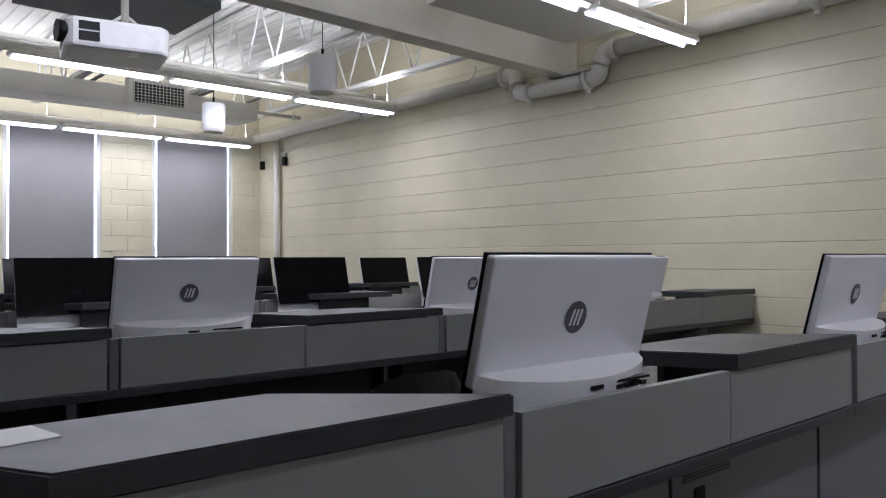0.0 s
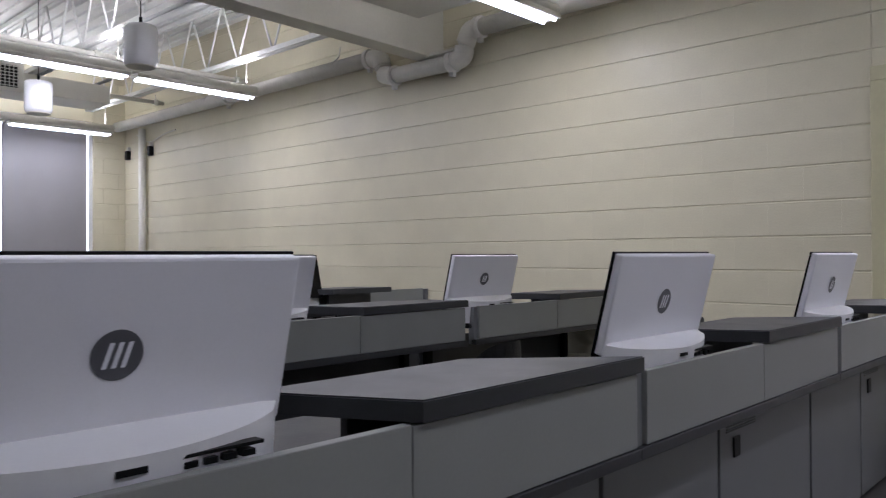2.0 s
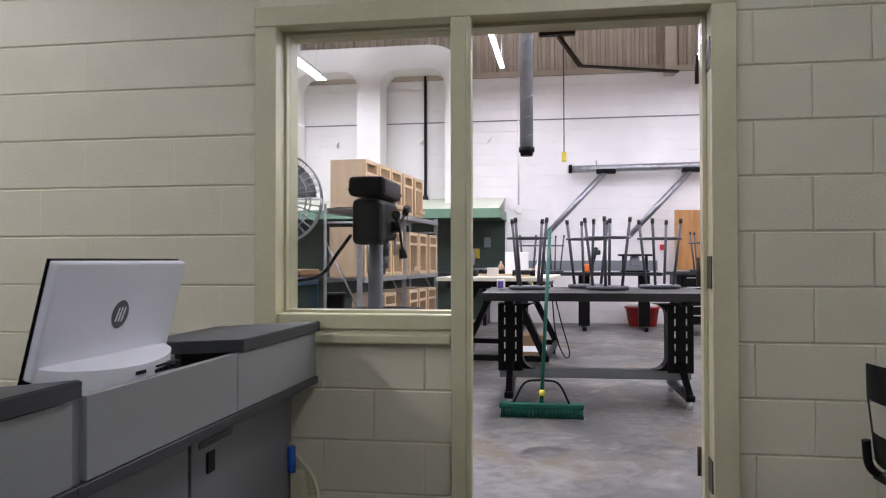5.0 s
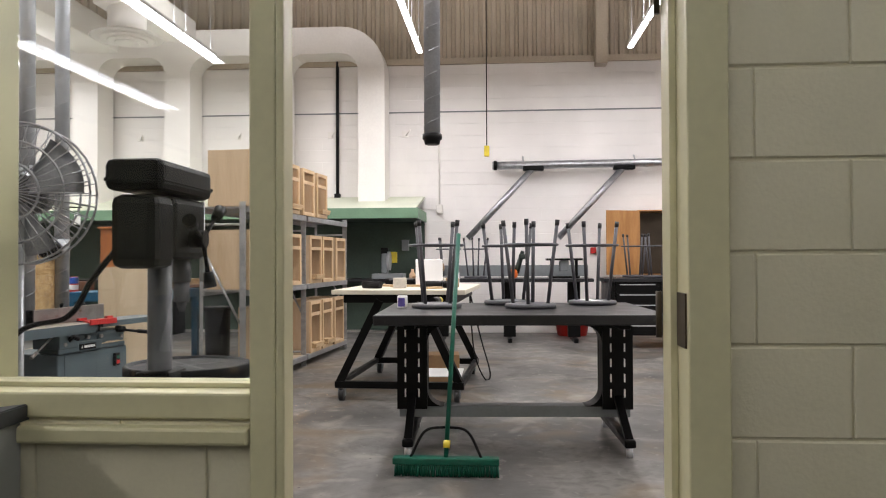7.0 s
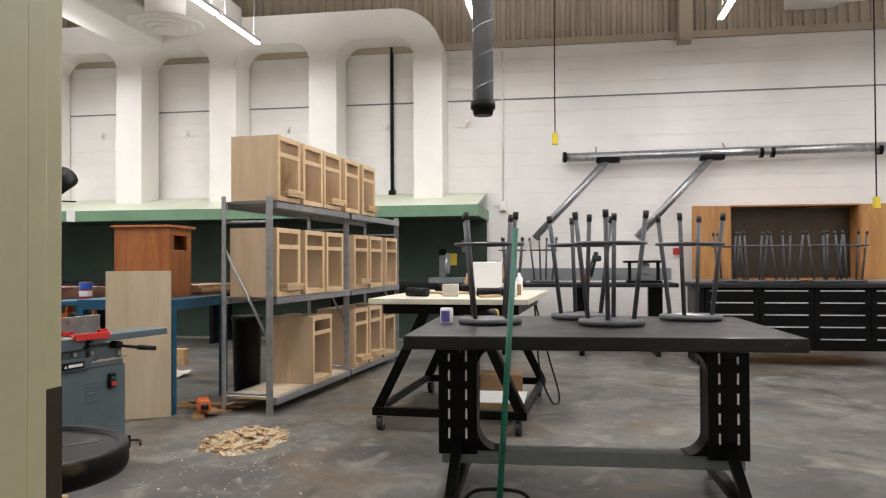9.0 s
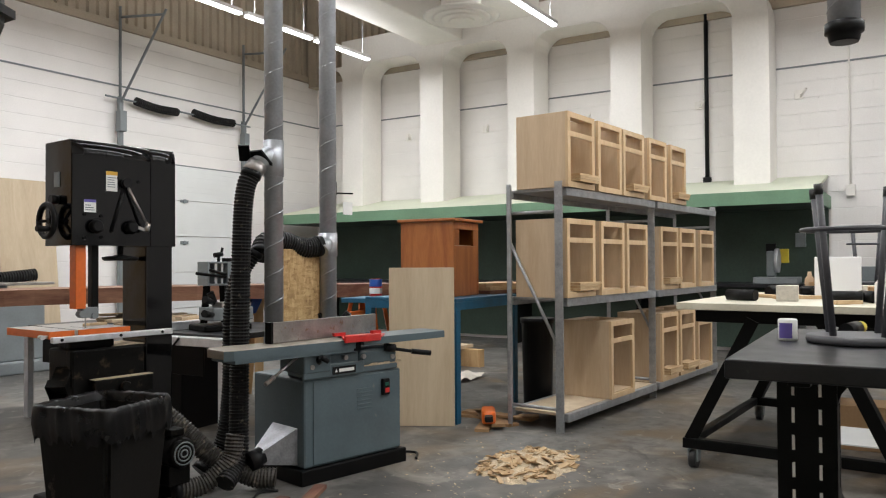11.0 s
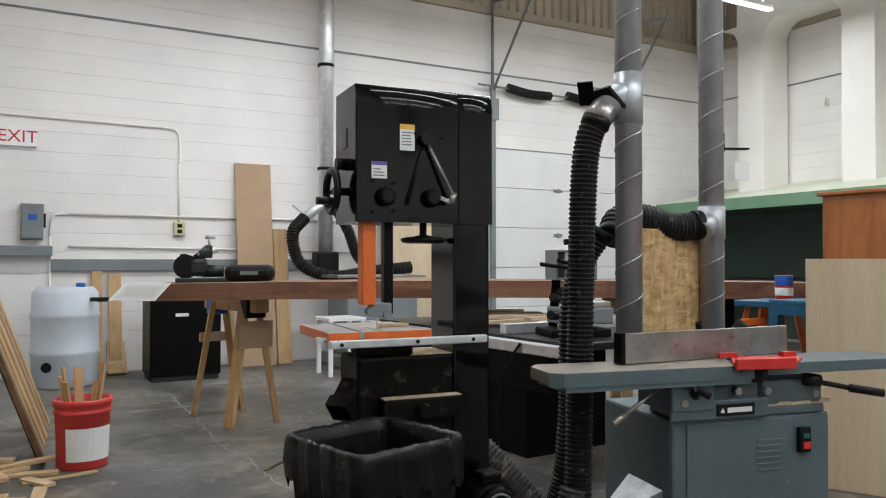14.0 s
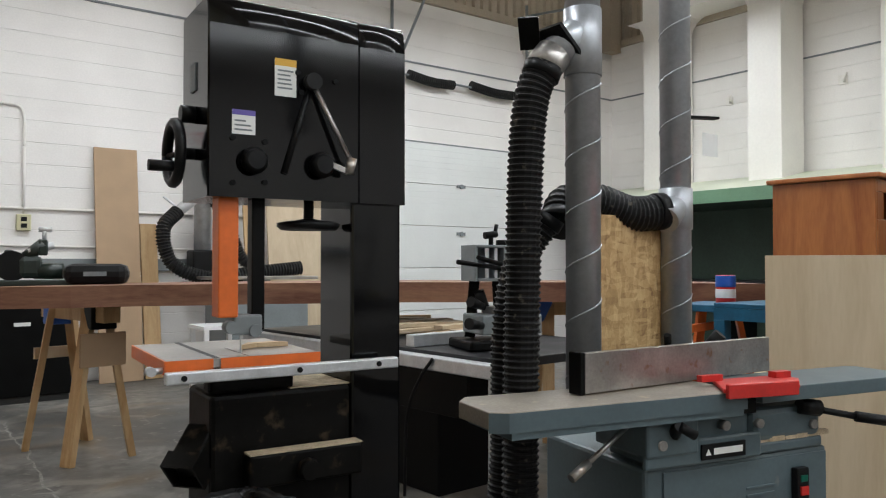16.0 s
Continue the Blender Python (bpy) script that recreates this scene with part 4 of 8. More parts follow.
pw = thing("paper_sheet", "printed white sheet lying on the desk shelf", "paper", (0.16, 1.12, 0.8875), 8)
part("sheet", boxes((-0.15, 0.13, -0.05, 0.05, 0.0, 0.0012)), PAPER, pw)
bm = bm_new()
for i in range(5):
    box(bm, -0.13, -0.02 + 0.02 * (i % 2), -0.035 + i * 0.014, -0.03 + i * 0.014, 0.0013, 0.0017)
part("text_bar", bm, GREY_RAIL, pw)


def task_chair(x, y, rz):
    c = thing("task_chair", "black plastic classroom chair with a cut-out back", "chair", (x, y, 0), rz, group="classroom chairs")
    bm = bm_new()
    prism(bm, [(-0.22, -0.2), (0.22, -0.2), (0.2, 0.22), (-0.2, 0.22)], 0.43, 0.455, bevel=0.008)
    part("seat", bm, BLACK, c)
    bm = bm_new()
    rows2 = []
    for i in range(9):
        a = -1 + i / 4
        x, y = 0.20 * a, 0.30 - 0.05 * a * a
        top = 0.815 - 0.05 * a ** 4
        rows2.append([bm.verts.new((x * (0.86 if z > 0.7 else 1.0), y - 0.04 + (z - 0.5) * 0.12, z)) for z in (0.50, 0.60, 0.70, top)])
    for i in range(8):
        for j in range(3):
            if not (j == 1 and 2 <= i <= 5):
                bm.faces.new((rows2[i][j], rows2[i + 1][j], rows2[i + 1][j + 1], rows2[i][j + 1])).smooth = True
    bmesh.ops.solidify(bm, geom=bm.faces[:], thickness=0.022)
    for s in (-1, 1):
        sweep(bm, [(s * 0.17, 0.20, 0.44), (s * 0.17, 0.24, 0.48), (s * 0.17, 0.25, 0.56)], 0.014, 8)
    part("backrest", bm, BLACK, c)
    for s in (-1, 1):
        for t in (-1, 1):
            bm = bm_new()
            rod(bm, (s * 0.17, t * 0.17, 0.43), (s * 0.22, t * 0.22, 0.0), 0.011, seg=8)
            part("leg", bm, GALV, c)


task_chair(1.33, 1.86, 180)
task_chair(2.98, 2.02, 190)
task_chair(4.46, 1.98, 175)
task_chair(5.04, -1.25, 5)
# outlet box and cable in the corner under the desk
ob = thing("outlet_box", "cream surface outlet box with a cable beside the desk", "outlet", (WX - 0.014, 0.985, -0.06))
part("box", boxes((-0.05, 0.012, -0.08, 0.06, 0.16, 0.25), bevel=0.006), CREAM_TRIM, ob)
part("box", boxes((-0.045, 0.012, -0.03, 0.03, 0.25, 0.36), bevel=0.006), CREAM_TRIM, ob)
bm = bm_new()
sweep(bm, [(-0.02, 0.08, 0.55), (-0.03, 0.03, 0.45), (-0.025, -0.06, 0.33), (-0.03, -0.09, 0.2)], 0.009, 8)
part("cable", bm, CREAM_TRIM, ob)
bm = bm_new()
rod(bm, (-0.05, 0.02, 0.36), (-0.05, 0.02, 0.46), 0.016, seg=8)
part("plug", bm, BLUE_PL, ob)

# ---- workshop: high ducts, lights, wall fittings ----
def strip_light(x1, y):
    f = thing("strip_light", "white LED strip light hung below the roof, lit", "light", (x1, y, 4.25), group="workshop lights")
    part("housing", boxes((-1.2, 0, -0.04, 0.04, 0.022, 0.07), bevel=0.004), WHITE_PL, f)
    part("diffuser", boxes((-1.19, -0.01, -0.035, 0.035, 0.0, 0.02), bevel=0.004), STRIP, f, "glowing white diffuser")
    bm = bm_new()
    for x in (-1.05, -0.15):
        rod(bm, (x, 0, 0.07), (x, 0, SHOP_TOP - 4.25), 0.003, seg=5)
    part("hanger", bm, GALV, f)


# No fixture for the added lamp row at -5.15.
for ly in SHOP_ROWS[1:]:
    for k in range(6):
        strip_light(15.0 - k * 1.28, ly)


def flat_tube(bm, path, w, d):
    """A rectangular duct along a path in the y-z plane: w across the bend, d in x, with rounded turns."""
    rings = []
    for i, p in enumerate(path):
        a = Vector(path[max(0, i - 1)])
        b = Vector(path[min(len(path) - 1, i + 1)])
        t = (b - a).normalized()
        nrm = Vector((0, -t.z, t.y))
        rings.append([bm.verts.new(Vector(p) + nrm * s * w / 2 + Vector((q * d / 2, 0, 0))) for s, q in ((-1, -1), (1, -1), (1, 1), (-1, 1))])
    for a, b in zip(rings, rings[1:]):
        for j in range(4):
            bm.faces.new((a[j], a[(j + 1) % 4], b[(j + 1) % 4], b[j]))
    bm.faces.new(rings[0][::-1])
    bm.faces.new(rings[-1])


air = thing("plenum_ducts", "white boxed air ducts rising from the hood", "duct", (0, 0, 0))
COLS = (1.83, 3.43, 5.02, 6.58, 8.17)
DX = 16.2
bm = bm_new()
arc = [(DX, 1.83, 2.13), (DX, 1.83, 4.25)] + [(DX, 1.83 + 0.5 * (1 - math.cos(t)), 4.25 + 0.5 * math.sin(t)) for t in [math.pi / 2 * i / 8 for i in range(1, 9)]] + [(DX, 8.4, 4.75)]
flat_tube(bm, arc, 0.43, 0.52)
part("header", bm, DUCT_WHITE, air)
for cy in COLS[1:]:
    bm = bm_new()
    flat_tube(bm, [(DX - 0.006, cy, 2.13), (DX - 0.006, cy, 4.55)], 0.43, 0.52)
    for s in (-1, 1):
        pts = [(DX - 0.41, cy + s * 0.25), (DX - 0.41, cy + s * 0.25)]
        f = [(cy + s * 0.21, 4.24)] + [(cy + s * (0.21 + 0.30 * (1 - math.cos(t))), 4.24 + 0.30 * math.sin(t)) for t in [math.pi / 2 * i / 6 for i in range(1, 7)]] + [(cy + s * 0.21, 4.54)]
        lo = [bm.verts.new((DX - 0.26, y, z)) for y, z in f]
        hi = [bm.verts.new((DX + 0.24, y, z)) for y, z in f]
        fs = [bm.faces.new(lo), bm.faces.new(hi[::-1])]
        for i in range(len(f)):
            fs.append(bm.faces.new((lo[i], hi[i], hi[(i + 1) % len(f)], lo[(i + 1) % len(f)])))
        bmesh.ops.recalc_face_normals(bm, faces=fs)
    part("riser", bm, DUCT_WHITE, air)
# cross duct towards the room with a round diffuser
part("branch", boxes((12.0, DX - 0.27, 6.0, 6.7, 4.62, 5.05), bevel=0.02), DUCT_WHITE, air)


def diffuser(x, y, z, r=0.55):
    d = thing("ceiling_diffuser", "round white ring diffuser under a duct", "vent", (x, y, z))
    bm = bm_new()
    rod(bm, (0, 0, 0.06), (0, 0, 0.42), r * 0.52, seg=28)
    part("neck", bm, DUCT_WHITE, d)
    for i, k in enumerate((1.0, 0.78, 0.56, 0.34)):
        bm = bm_new()
        dz = -0.022 * i
        lathe(bm, [(r * k * 0.90, dz), (r * k, dz + 0.012), (r * k * 0.86, dz + 0.05), (r * k * 0.80, dz + 0.06)], seg=32)
        part("ring", bm, DUCT_WHITE, d)


diffuser(14.3, 5.05, 4.36, 0.5)
diffuser(14.4, -3.6, 4.36)
part("branch", boxes((14.0, DX - 0.27, 4.7, 5.4, 4.78, 5.1), bevel=0.02), DUCT_WHITE, air)
bm = bm_new()
box(bm, 14.0, SX, -3.95, -3.25, 4.78, 5.1, bevel=0.02)
solid("supply_branch", bm, DUCT_WHITE, "white boxed air duct to the second diffuser", "duct")
bm = bm_new()
for y in (-1.86, 9.3):
    box(bm, SX - 0.30, SX - 0.06, y - 0.09, y + 0.09, 4.35, SHOP_TOP)
solid("roof_column", bm, SIDING, "tan steel roof post above the block wall", "column", kind="structure")

hood = thing("spray_hood", "pale green sloped canopy with a green fascia along the wall", "hood", (0, 0, 0))
bm = bm_new()
lo = [(15.15, 1.03, 1.985), (15.15, 9.2, 1.985), (SX - 0.004, 9.2, 2.26), (SX - 0.004, 1.03, 2.26)]
vs = [bm.verts.new(p) for p in lo] + [bm.verts.new((p[0], p[1], p[2] - 0.03)) for p in lo]
fs = [bm.faces.new([vs[i] for i in f]) for f in ((0, 1, 2, 3), (7, 6, 5, 4), (0, 4, 5, 1), (1, 5, 6, 2), (2, 6, 7, 3), (3, 7, 4, 0))]
bmesh.ops.recalc_face_normals(bm, faces=fs)
part("canopy", bm, PALE_GREEN, hood)
part("fascia", boxes((15.12, 15.148, 1.0, 9.2, 1.83, 1.985), (15.15, SX - 0.004, 1.0, 1.028, 1.83, 1.99), bevel=0.003), GREEN_FASCIA, hood)
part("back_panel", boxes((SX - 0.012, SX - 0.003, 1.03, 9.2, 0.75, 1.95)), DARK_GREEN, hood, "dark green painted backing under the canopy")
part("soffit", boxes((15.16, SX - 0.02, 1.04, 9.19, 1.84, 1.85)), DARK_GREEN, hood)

ap = thing("dust_manifold", "galvanised dust pipe on the wall with two sloping branches", "duct", (SX - 0.22, 0, 0))
bm = bm_new()
rod(bm, (0, -0.1, 2.73), (0, -6.0, 2.78), 0.065, seg=18)
part("main_pipe", bm, GALV, ap)
for y in (-0.75, -2.2):
    bm = bm_new()
    rod(bm, (-0.02, y, 2.68), (-0.12, y + 1.05, 1.55), 0.05, seg=14)
    part("branch_pipe", bm, GALV, ap)
    bm = bm_new()
    box(bm, -0.08, 0.08, y - 0.18, y + 0.16, 2.64, 2.72, bevel=0.02)
    part("saddle", bm, BLACK_STEEL, ap)
for y in (-0.12, -2.85, -3.0, -4.4):
    bm = bm_new()
    rod(bm, (0, y, 2.735), (0, y - 0.05, 2.735), 0.078, seg=18)
    part("clamp", bm, BLACK_STEEL, ap)
bm = bm_new()
for y in (-0.6, -2.4, -4.8):
    rod(bm, (0, y, 2.76), (0.2, y, 2.9), 0.012, seg=6)
part("bracket", bm, GALV, ap)

# drop cords, conduits and small boxes on the far wall
for (x, y, z, tip) in ((14.0, -0.04, 2.72, YELLOW), (14.6, -3.75, 1.95, YELLOW), (14.6, -4.2, 2.2, YELLOW)):
    c = thing("hanging_outlet", "yellow outlet hanging on a black cord from the roof", "outlet", (x, y, 0))
    bm = bm_new()
    rod(bm, (0, 0, z), (0, 0, SHOP_TOP), 0.008, seg=6)
    part("cord", bm, BLACK, c)
    part("connector", boxes((-0.035, 0.035, -0.035, 0.035, z - 0.14, z), bevel=0.01), tip, c)
for y, z0 in ((0.78, 2.10), (2.49, 2.3)):
    bm = bm_new()
    r = 0.012 if y < 1 else 0.028
    rod(bm, (SX - 0.03, y, z0), (SX - 0.03, y, BLOCK_TOP + (0 if y < 1 else 0.3)), r, seg=8)
    box(bm, SX - 0.07, SX - 0.001, y - 0.05, y + 0.05, z0 - 0.12, z0 + 0.02, bevel=0.006)
    solid("wall_conduit", bm, DUCT_WHITE if y < 1 else BLACK, "thin conduit running down the block wall", "conduit")
for y in (1.35, 4.2, 5.9, 7.4, 2.6):
    s = thing("wall_bracket", "small white wall bracket with a cable", "bracket", (SX - 0.001, y, 3.3))
    part("plate", boxes((-0.03, 0, -0.05, 0.05, -0.05, 0.06), bevel=0.004), DUCT_WHITE, s)
    bm = bm_new()
    rod(bm, (-0.03, -0.02, -0.02), (-0.14, -0.1, 0.05), 0.015, seg=6)
    part("arm", bm, DUCT_WHITE, s)

# ---- garage wall ----
gd = thing("garage_door", "white sectional overhead door, closed", "door", (GD0, SY - 0.002, 0), kind="structure")
ph = GDH / 5
for i in range(5):
    bm = bm_new()
    box(bm, 0.02, GD1 - GD0 - 0.02, -0.045, 0.0, i * ph + 0.004, (i + 1) * ph - 0.004, bevel=0.004)
    pn = part("door_panel", bm, DOOR_WHITE, gd)
    bm = bm_new()
    for k in range(6):
        z = i * ph + 0.06 + k * 0.075
        box(bm, 0.04, GD1 - GD0 - 0.04, -0.049, -0.0455, z, z + 0.05)
    part("rib", bm, DOOR_WHITE, pn)
for z in (1.51, 2.13):
    bm = bm_new()
    rod(bm, (1.1, -0.05, z), (1.1, -0.075, z), 0.03, seg=10)
    box(bm, 1.03, 1.17, -0.06, -0.05, z - 0.02, z + 0.02)
    part("roller_bracket", bm, GREY_RAIL, gd)
for x in (0.0, GD1 - GD0):
    bm = bm_new()
    box(bm, x - 0.03, x + 0.03, -0.11, -0.05, 0, 3.5)
    rod(bm, (x, -0.08, 3.4), (x + 0.12, -0.9, 4.6), 0.018, seg=6)
    box(bm, x - 0.05, x + 0.05, -0.16, -0.05, 3.02, 3.3)
    rod(bm, (x, -0.08, 3.45), (x, -0.08, 4.75), 0.022, seg=6)
    rod(bm, (x, -0.08, 4.6), (x + 0.25, -0.7, 4.6), 0.018, seg=6)
    part("track", bm, GREY_RAIL, gd)
bm = bm_new()
rod(bm, (-0.25, -0.12, 3.47), (GD1 - GD0 + 0.1, -0.12, 3.42), 0.014, seg=8)
part("torsion_shaft", bm, GREY_RAIL, gd)
part("top_seal", boxes((0.0, GD1 - GD0, -0.05, -0.046, GDH - 0.018, GDH)), GREY_RAIL, gd)
for a, b in ((0.22, 0.92), (1.22, 2.0)):
    bm = bm_new()
    sweep(bm, [(a, -0.12, 3.47), ((a + b) / 2, -0.12, 3.425), (b, -0.12, 3.43)], 0.05, 12, ring=0.03, ring_r=0.012)
    part("spring", bm, HOSE, gd)

bm = bm_new()
box(bm, 7.15, 9.95, SY - 0.05, SY - 0.001, 1.05, 1.17, bevel=0.006)
solid("wall_rail", bm, GREY_RAIL, "grey painted protection rail along the block wall", "rail")
bm = bm_new()
box(bm, 5.9, 7.16, SY - 0.14, SY - 0.001, 1.20, 1.30, bevel=0.006)
solid("wall_ledge", bm, GREY_RAIL, "grey ledge under the switch box", "rail")
bm = bm_new()
rod(bm, (5.9, SY - 0.02, 2.60), (8.20, SY - 0.02, 2.58), 0.013, seg=8)
sweep(bm, [(8.2, SY - 0.02, 2.58), (8.34, SY - 0.02, 2.56), (8.38, SY - 0.02, 2.44), (8.38, SY - 0.02, 2.2)], 0.013, 8)
rod(bm, (8.38, SY - 0.02, 2.2), (8.38, SY - 0.02, 1.57), 0.013, seg=8)
rod(bm, (7.3, SY - 0.02, 1.63), (10.6, SY - 0.02, 1.63), 0.013, seg=8)
sweep(bm, [(7.3, SY - 0.02, 1.63), (7.17, SY - 0.02, 1.60), (7.14, SY - 0.02, 1.4)], 0.013, 8)
rod(bm, (7.14, SY - 0.02, 1.4), (7.14, SY - 0.02, 0.2), 0.013, seg=8)
rod(bm, (7.3, SY - 0.02, 1.30), (10.6, SY - 0.02, 1.26), 0.011, seg=8)
solid("surface_conduit", bm, DUCT_WHITE, "white painted conduit run on the block wall", "conduit")
bx = thing("outlet_box", "yellowed double outlet box on the conduit", "outlet", (8.38, SY - 0.002, 1.50))
part("box", boxes((-0.06, 0.06, -0.05, 0, -0.075, 0.075), bevel=0.008), CREAM_TRIM, bx)
part("socket", boxes((-0.025, 0.025, -0.054, -0.049, 0.01, 0.05), (-0.025, 0.025, -0.054, -0.049, -0.05, -0.01)), BLACK, bx)
sb = thing("switch_box", "grey electrical disconnect box on the wall", "switch box", (6.98, SY - 0.002, 1.36))
part("case", boxes((-0.10, 0.10, -0.12, 0, 0, 0.355), bevel=0.01), GREY_RAIL, sb)
part("lid", boxes((-0.088, 0.088, -0.132, -0.121, 0.015, 0.30), bevel=0.006), GREY_RAIL, sb)
part("handle", boxes((0.10, 0.12, -0.10, -0.06, 0.12, 0.26)), BLACK, sb)
part("label", boxes((-0.035, 0.04, -0.135, -0.1325, 0.19, 0.25)), BLUE_PL, sb)
ex = thing("exit_sign", "white sign with red EXIT letters on the wall", "sign", (6.85, SY - 0.002, 2.28))
part("case", boxes((-0.17, 0.17, -0.05, 0, 0, 0.20), bevel=0.006), WHITE_PL, ex)
fc = bpy.data.curves.new("letters", "FONT")
fc.body, fc.size, fc.align_x, fc.extrude = "EXIT", 0.17, "CENTER", 0.001
to = new("letters", fc)
to.data.materials.append(RED)
to.parent = ex
to.matrix_basis = pose(0, -0.052, 0.04, 90)

gp = thing("wall_duct", "bright galvanised dust duct down the wall with hose branches", "duct", (9.97, SY - 0.22, 0))
bm = bm_new()
rod(bm, (0, 0, 1.25), (0.02, 0, SHOP_TOP), 0.085, seg=20)
part("pipe", bm, ALU, gp)
bm = bm_new()
for z in (2.2, 1.8, 3.4):
    rod(bm, (0, 0, z), (0, 0, z + 0.035), 0.095, seg=18)
part("clamp", bm, BLACK, gp)
part("blast_gate", boxes((-0.13, 0.13, -0.11, 0.11, 1.02, 1.26), bevel=0.02), BLACK, gp)
for s in (-1, 1):
    bm = bm_new()
    rod(bm, (0, -0.03, 1.86), (s * 0.30, -0.08, 1.62), 0.055, seg=14)
    rod(bm, (s * 0.26, -0.08, 1.66), (s * 0.42, -0.08, 1.78), 0.012, seg=6)
    part("wye", bm, ALU, gp)
bm = bm_new()
sweep(bm, [(-0.28, -0.08, 1.64), (-0.44, -0.15, 1.45), (-0.36, -0.2, 1.12), (-0.02, -0.3, 0.98), (0.4, -0.35, 1.03), (0.9, -0.4, 1.08)], 0.06, 12, ring=0.03, ring_r=0.014)
part("hose", bm, HOSE, gp)
bm = bm_new()
sweep(bm, [(0.1, -0.08, 1.76), (0.2, -0.2, 1.5), (0.3, -0.25, 1.2), (0.45, -0.3, 1.08)], 0.055, 12, ring=0.03, ring_r=0.014)
part("hose", bm, HOSE, gp)


def leaning(name, label, x0, x1, h, material, y=SY, lean=0.35, t=0.02, cat="board"):
    """A board that leans against the garage wall."""
    bm = bm_new()
    a = math.asin(min(0.9, lean / h))
    box(bm, 0, x1 - x0, -t, 0, 0, h, bevel=0.002, m=pose(0, 0, 0, -math.degrees(a)))
    return solid(name, bm, material, label, cat, (x0, y - lean - 0.016, 0.005))


leaning("mdf_panel", "tall brown MDF offcut leaning on the wall", 8.97, 9.37, 2.26, MDF, lean=0.30)
leaning("lumber_board", "pale pine board leaning on the wall", 9.40, 9.56, 1.53, PINE, lean=0.25, t=0.03)
leaning("lumber_board", "long yellow pine plank leaning on the wall", 10.42, 10.56, 2.75, PINE, lean=0.35, t=0.03)
leaning("plywood_sheet", "large plywood sheet leaning on the wall", 10.72, 11.42, 2.25, PLY, lean=0.25)
leaning("lumber_board", "short pine offcut leaning on the wall", 7.52, 7.62, 1.05, PINE, lean=0.12, t=0.03)
leaning("lumber_board", "pine offcut leaning on the wall", 7.68, 7.80, 1.02, PINE, lean=0.16, t=0.03)
leaning("lumber_board", "short wide pine offcut on the floor", 7.66, 7.84, 0.38, PINE, lean=0.24, t=0.03)

cb = thing("floor_cabinet", "black steel floor cabinet with a small label", "cabinet", (8.28, 8.72, 0))
part("body", boxes((-0.33, 0.33, -0.25, 0.25, 0.05, 0.82), bevel=0.015), BLACK_STEEL, cb)
part("plinth", boxes((-0.31, 0.31, -0.23, 0.23, 0, 0.05)), RUBBER, cb)
part("label", boxes((-0.10, 0.02, -0.253, -0.2505, 0.62, 0.65)), PAPER, cb)
gm = thing("grey_machine_base", "grey steel machine cabinet by the wall", "cabinet", (10.35, 8.75, 0))
part("body", boxes((-0.42, 0.42, -0.3, 0.3, 0.14, 0.80), bevel=0.02), GREY_RAIL, gm)
part("plinth", boxes((-0.48, 0.48, -0.36, 0.36, 0, 0.14), bevel=0.02), GREY_RAIL, gm)
part("table", boxes((-0.55, 0.5, -0.35, 0.3, 0.97, 1.0), bevel=0.006), STEEL, gm)
part("column", boxes((-0.1, 0.1, -0.1, 0.1, 0.8, 0.97)), GREY_RAIL, gm)
ws = thing("white_side_stand", "small white metal stand beside the machine", "stand", (9.75, 8.2, 0))
part("top", boxes((-0.2, 0.2, -0.2, 0.2, 0.55, 0.58)), WHITE_PL, ws)
for a in (-0.17, 0.17):
    for b in (-0.17, 0.17):
        part("leg", boxes((a - 0.02, a + 0.02, b - 0.02, b + 0.02, 0, 0.55)), WHITE_PL, ws)

dr = thing("plastic_drum", "pale translucent plastic drum with a blue cap", "drum", (7.25, 8.75, 0))
bm = bm_new()
lathe(bm, [(0.26, 0.0), (0.28, 0.02), (0.285, 0.28), (0.295, 0.30), (0.295, 0.33), (0.285, 0.35), (0.285, 0.62), (0.295, 0.64), (0.295, 0.67), (0.285, 0.69), (0.28, 0.86), (0.24, 0.91), (0.05, 0.92)], seg=36)
part("body", bm, DRUM, dr)
bm = bm_new()
rod(bm, (0.12, -0.1, 0.91), (0.12, -0.1, 0.95), 0.04, seg=14)
part("cap", bm, BLUE_PL, dr)
bm = bm_new()
rod(bm, (0.2, -0.2, 0.80), (0.28, -0.28, 0.80), 0.02, seg=8)
box(bm, 0.24, 0.34, -0.31, -0.27, 0.78, 0.82, bevel=0.006)
part("tap", bm, BLACK, dr)
bm = bm_new()
rod(bm, (-0.16, -0.23, 0.20), (-0.165, -0.245, 0.20), 0.045, seg=14)
part("bung", bm, BLACK, dr)

# ---- slab on sawhorses ----
def sawhorse(x, y, rz, top=0.86):
    h = thing("sawhorse", "pine sawhorse with black and blue brackets", "sawhorse", (x, y, 0), rz, group="sawhorses")
    part("top_rail", boxes((-0.05, 0.05, -0.42, 0.42, top - 0.09, top), bevel=0.004), PINE, h)
    for s in (-1, 1):
        for t in (-1, 1):
            bm = bm_new()
            beam(bm, (s * 0.05, t * 0.25, top - 0.02), (s * 0.185, t * 0.295, 0.0), 0.075, 0.038)
            part("leg", bm, PINE, h)
        part("gusset", boxes((-0.13, 0.13, s * 0.315 - 0.010, s * 0.315 + 0.010, top - 0.34, top - (0.27 if s > 0 else 0.15)), bevel=0.002), PLY if s > 0 else MDF, h)
        bm = bm_new()
        box(bm, -0.075, 0.075, s * 0.28 - 0.05, s * 0.28 + 0.05, top - 0.13, top + 0.002, bevel=0.008)
        part("bracket", bm, BLACK_STEEL if s < 0 else BLUE_PL, h)


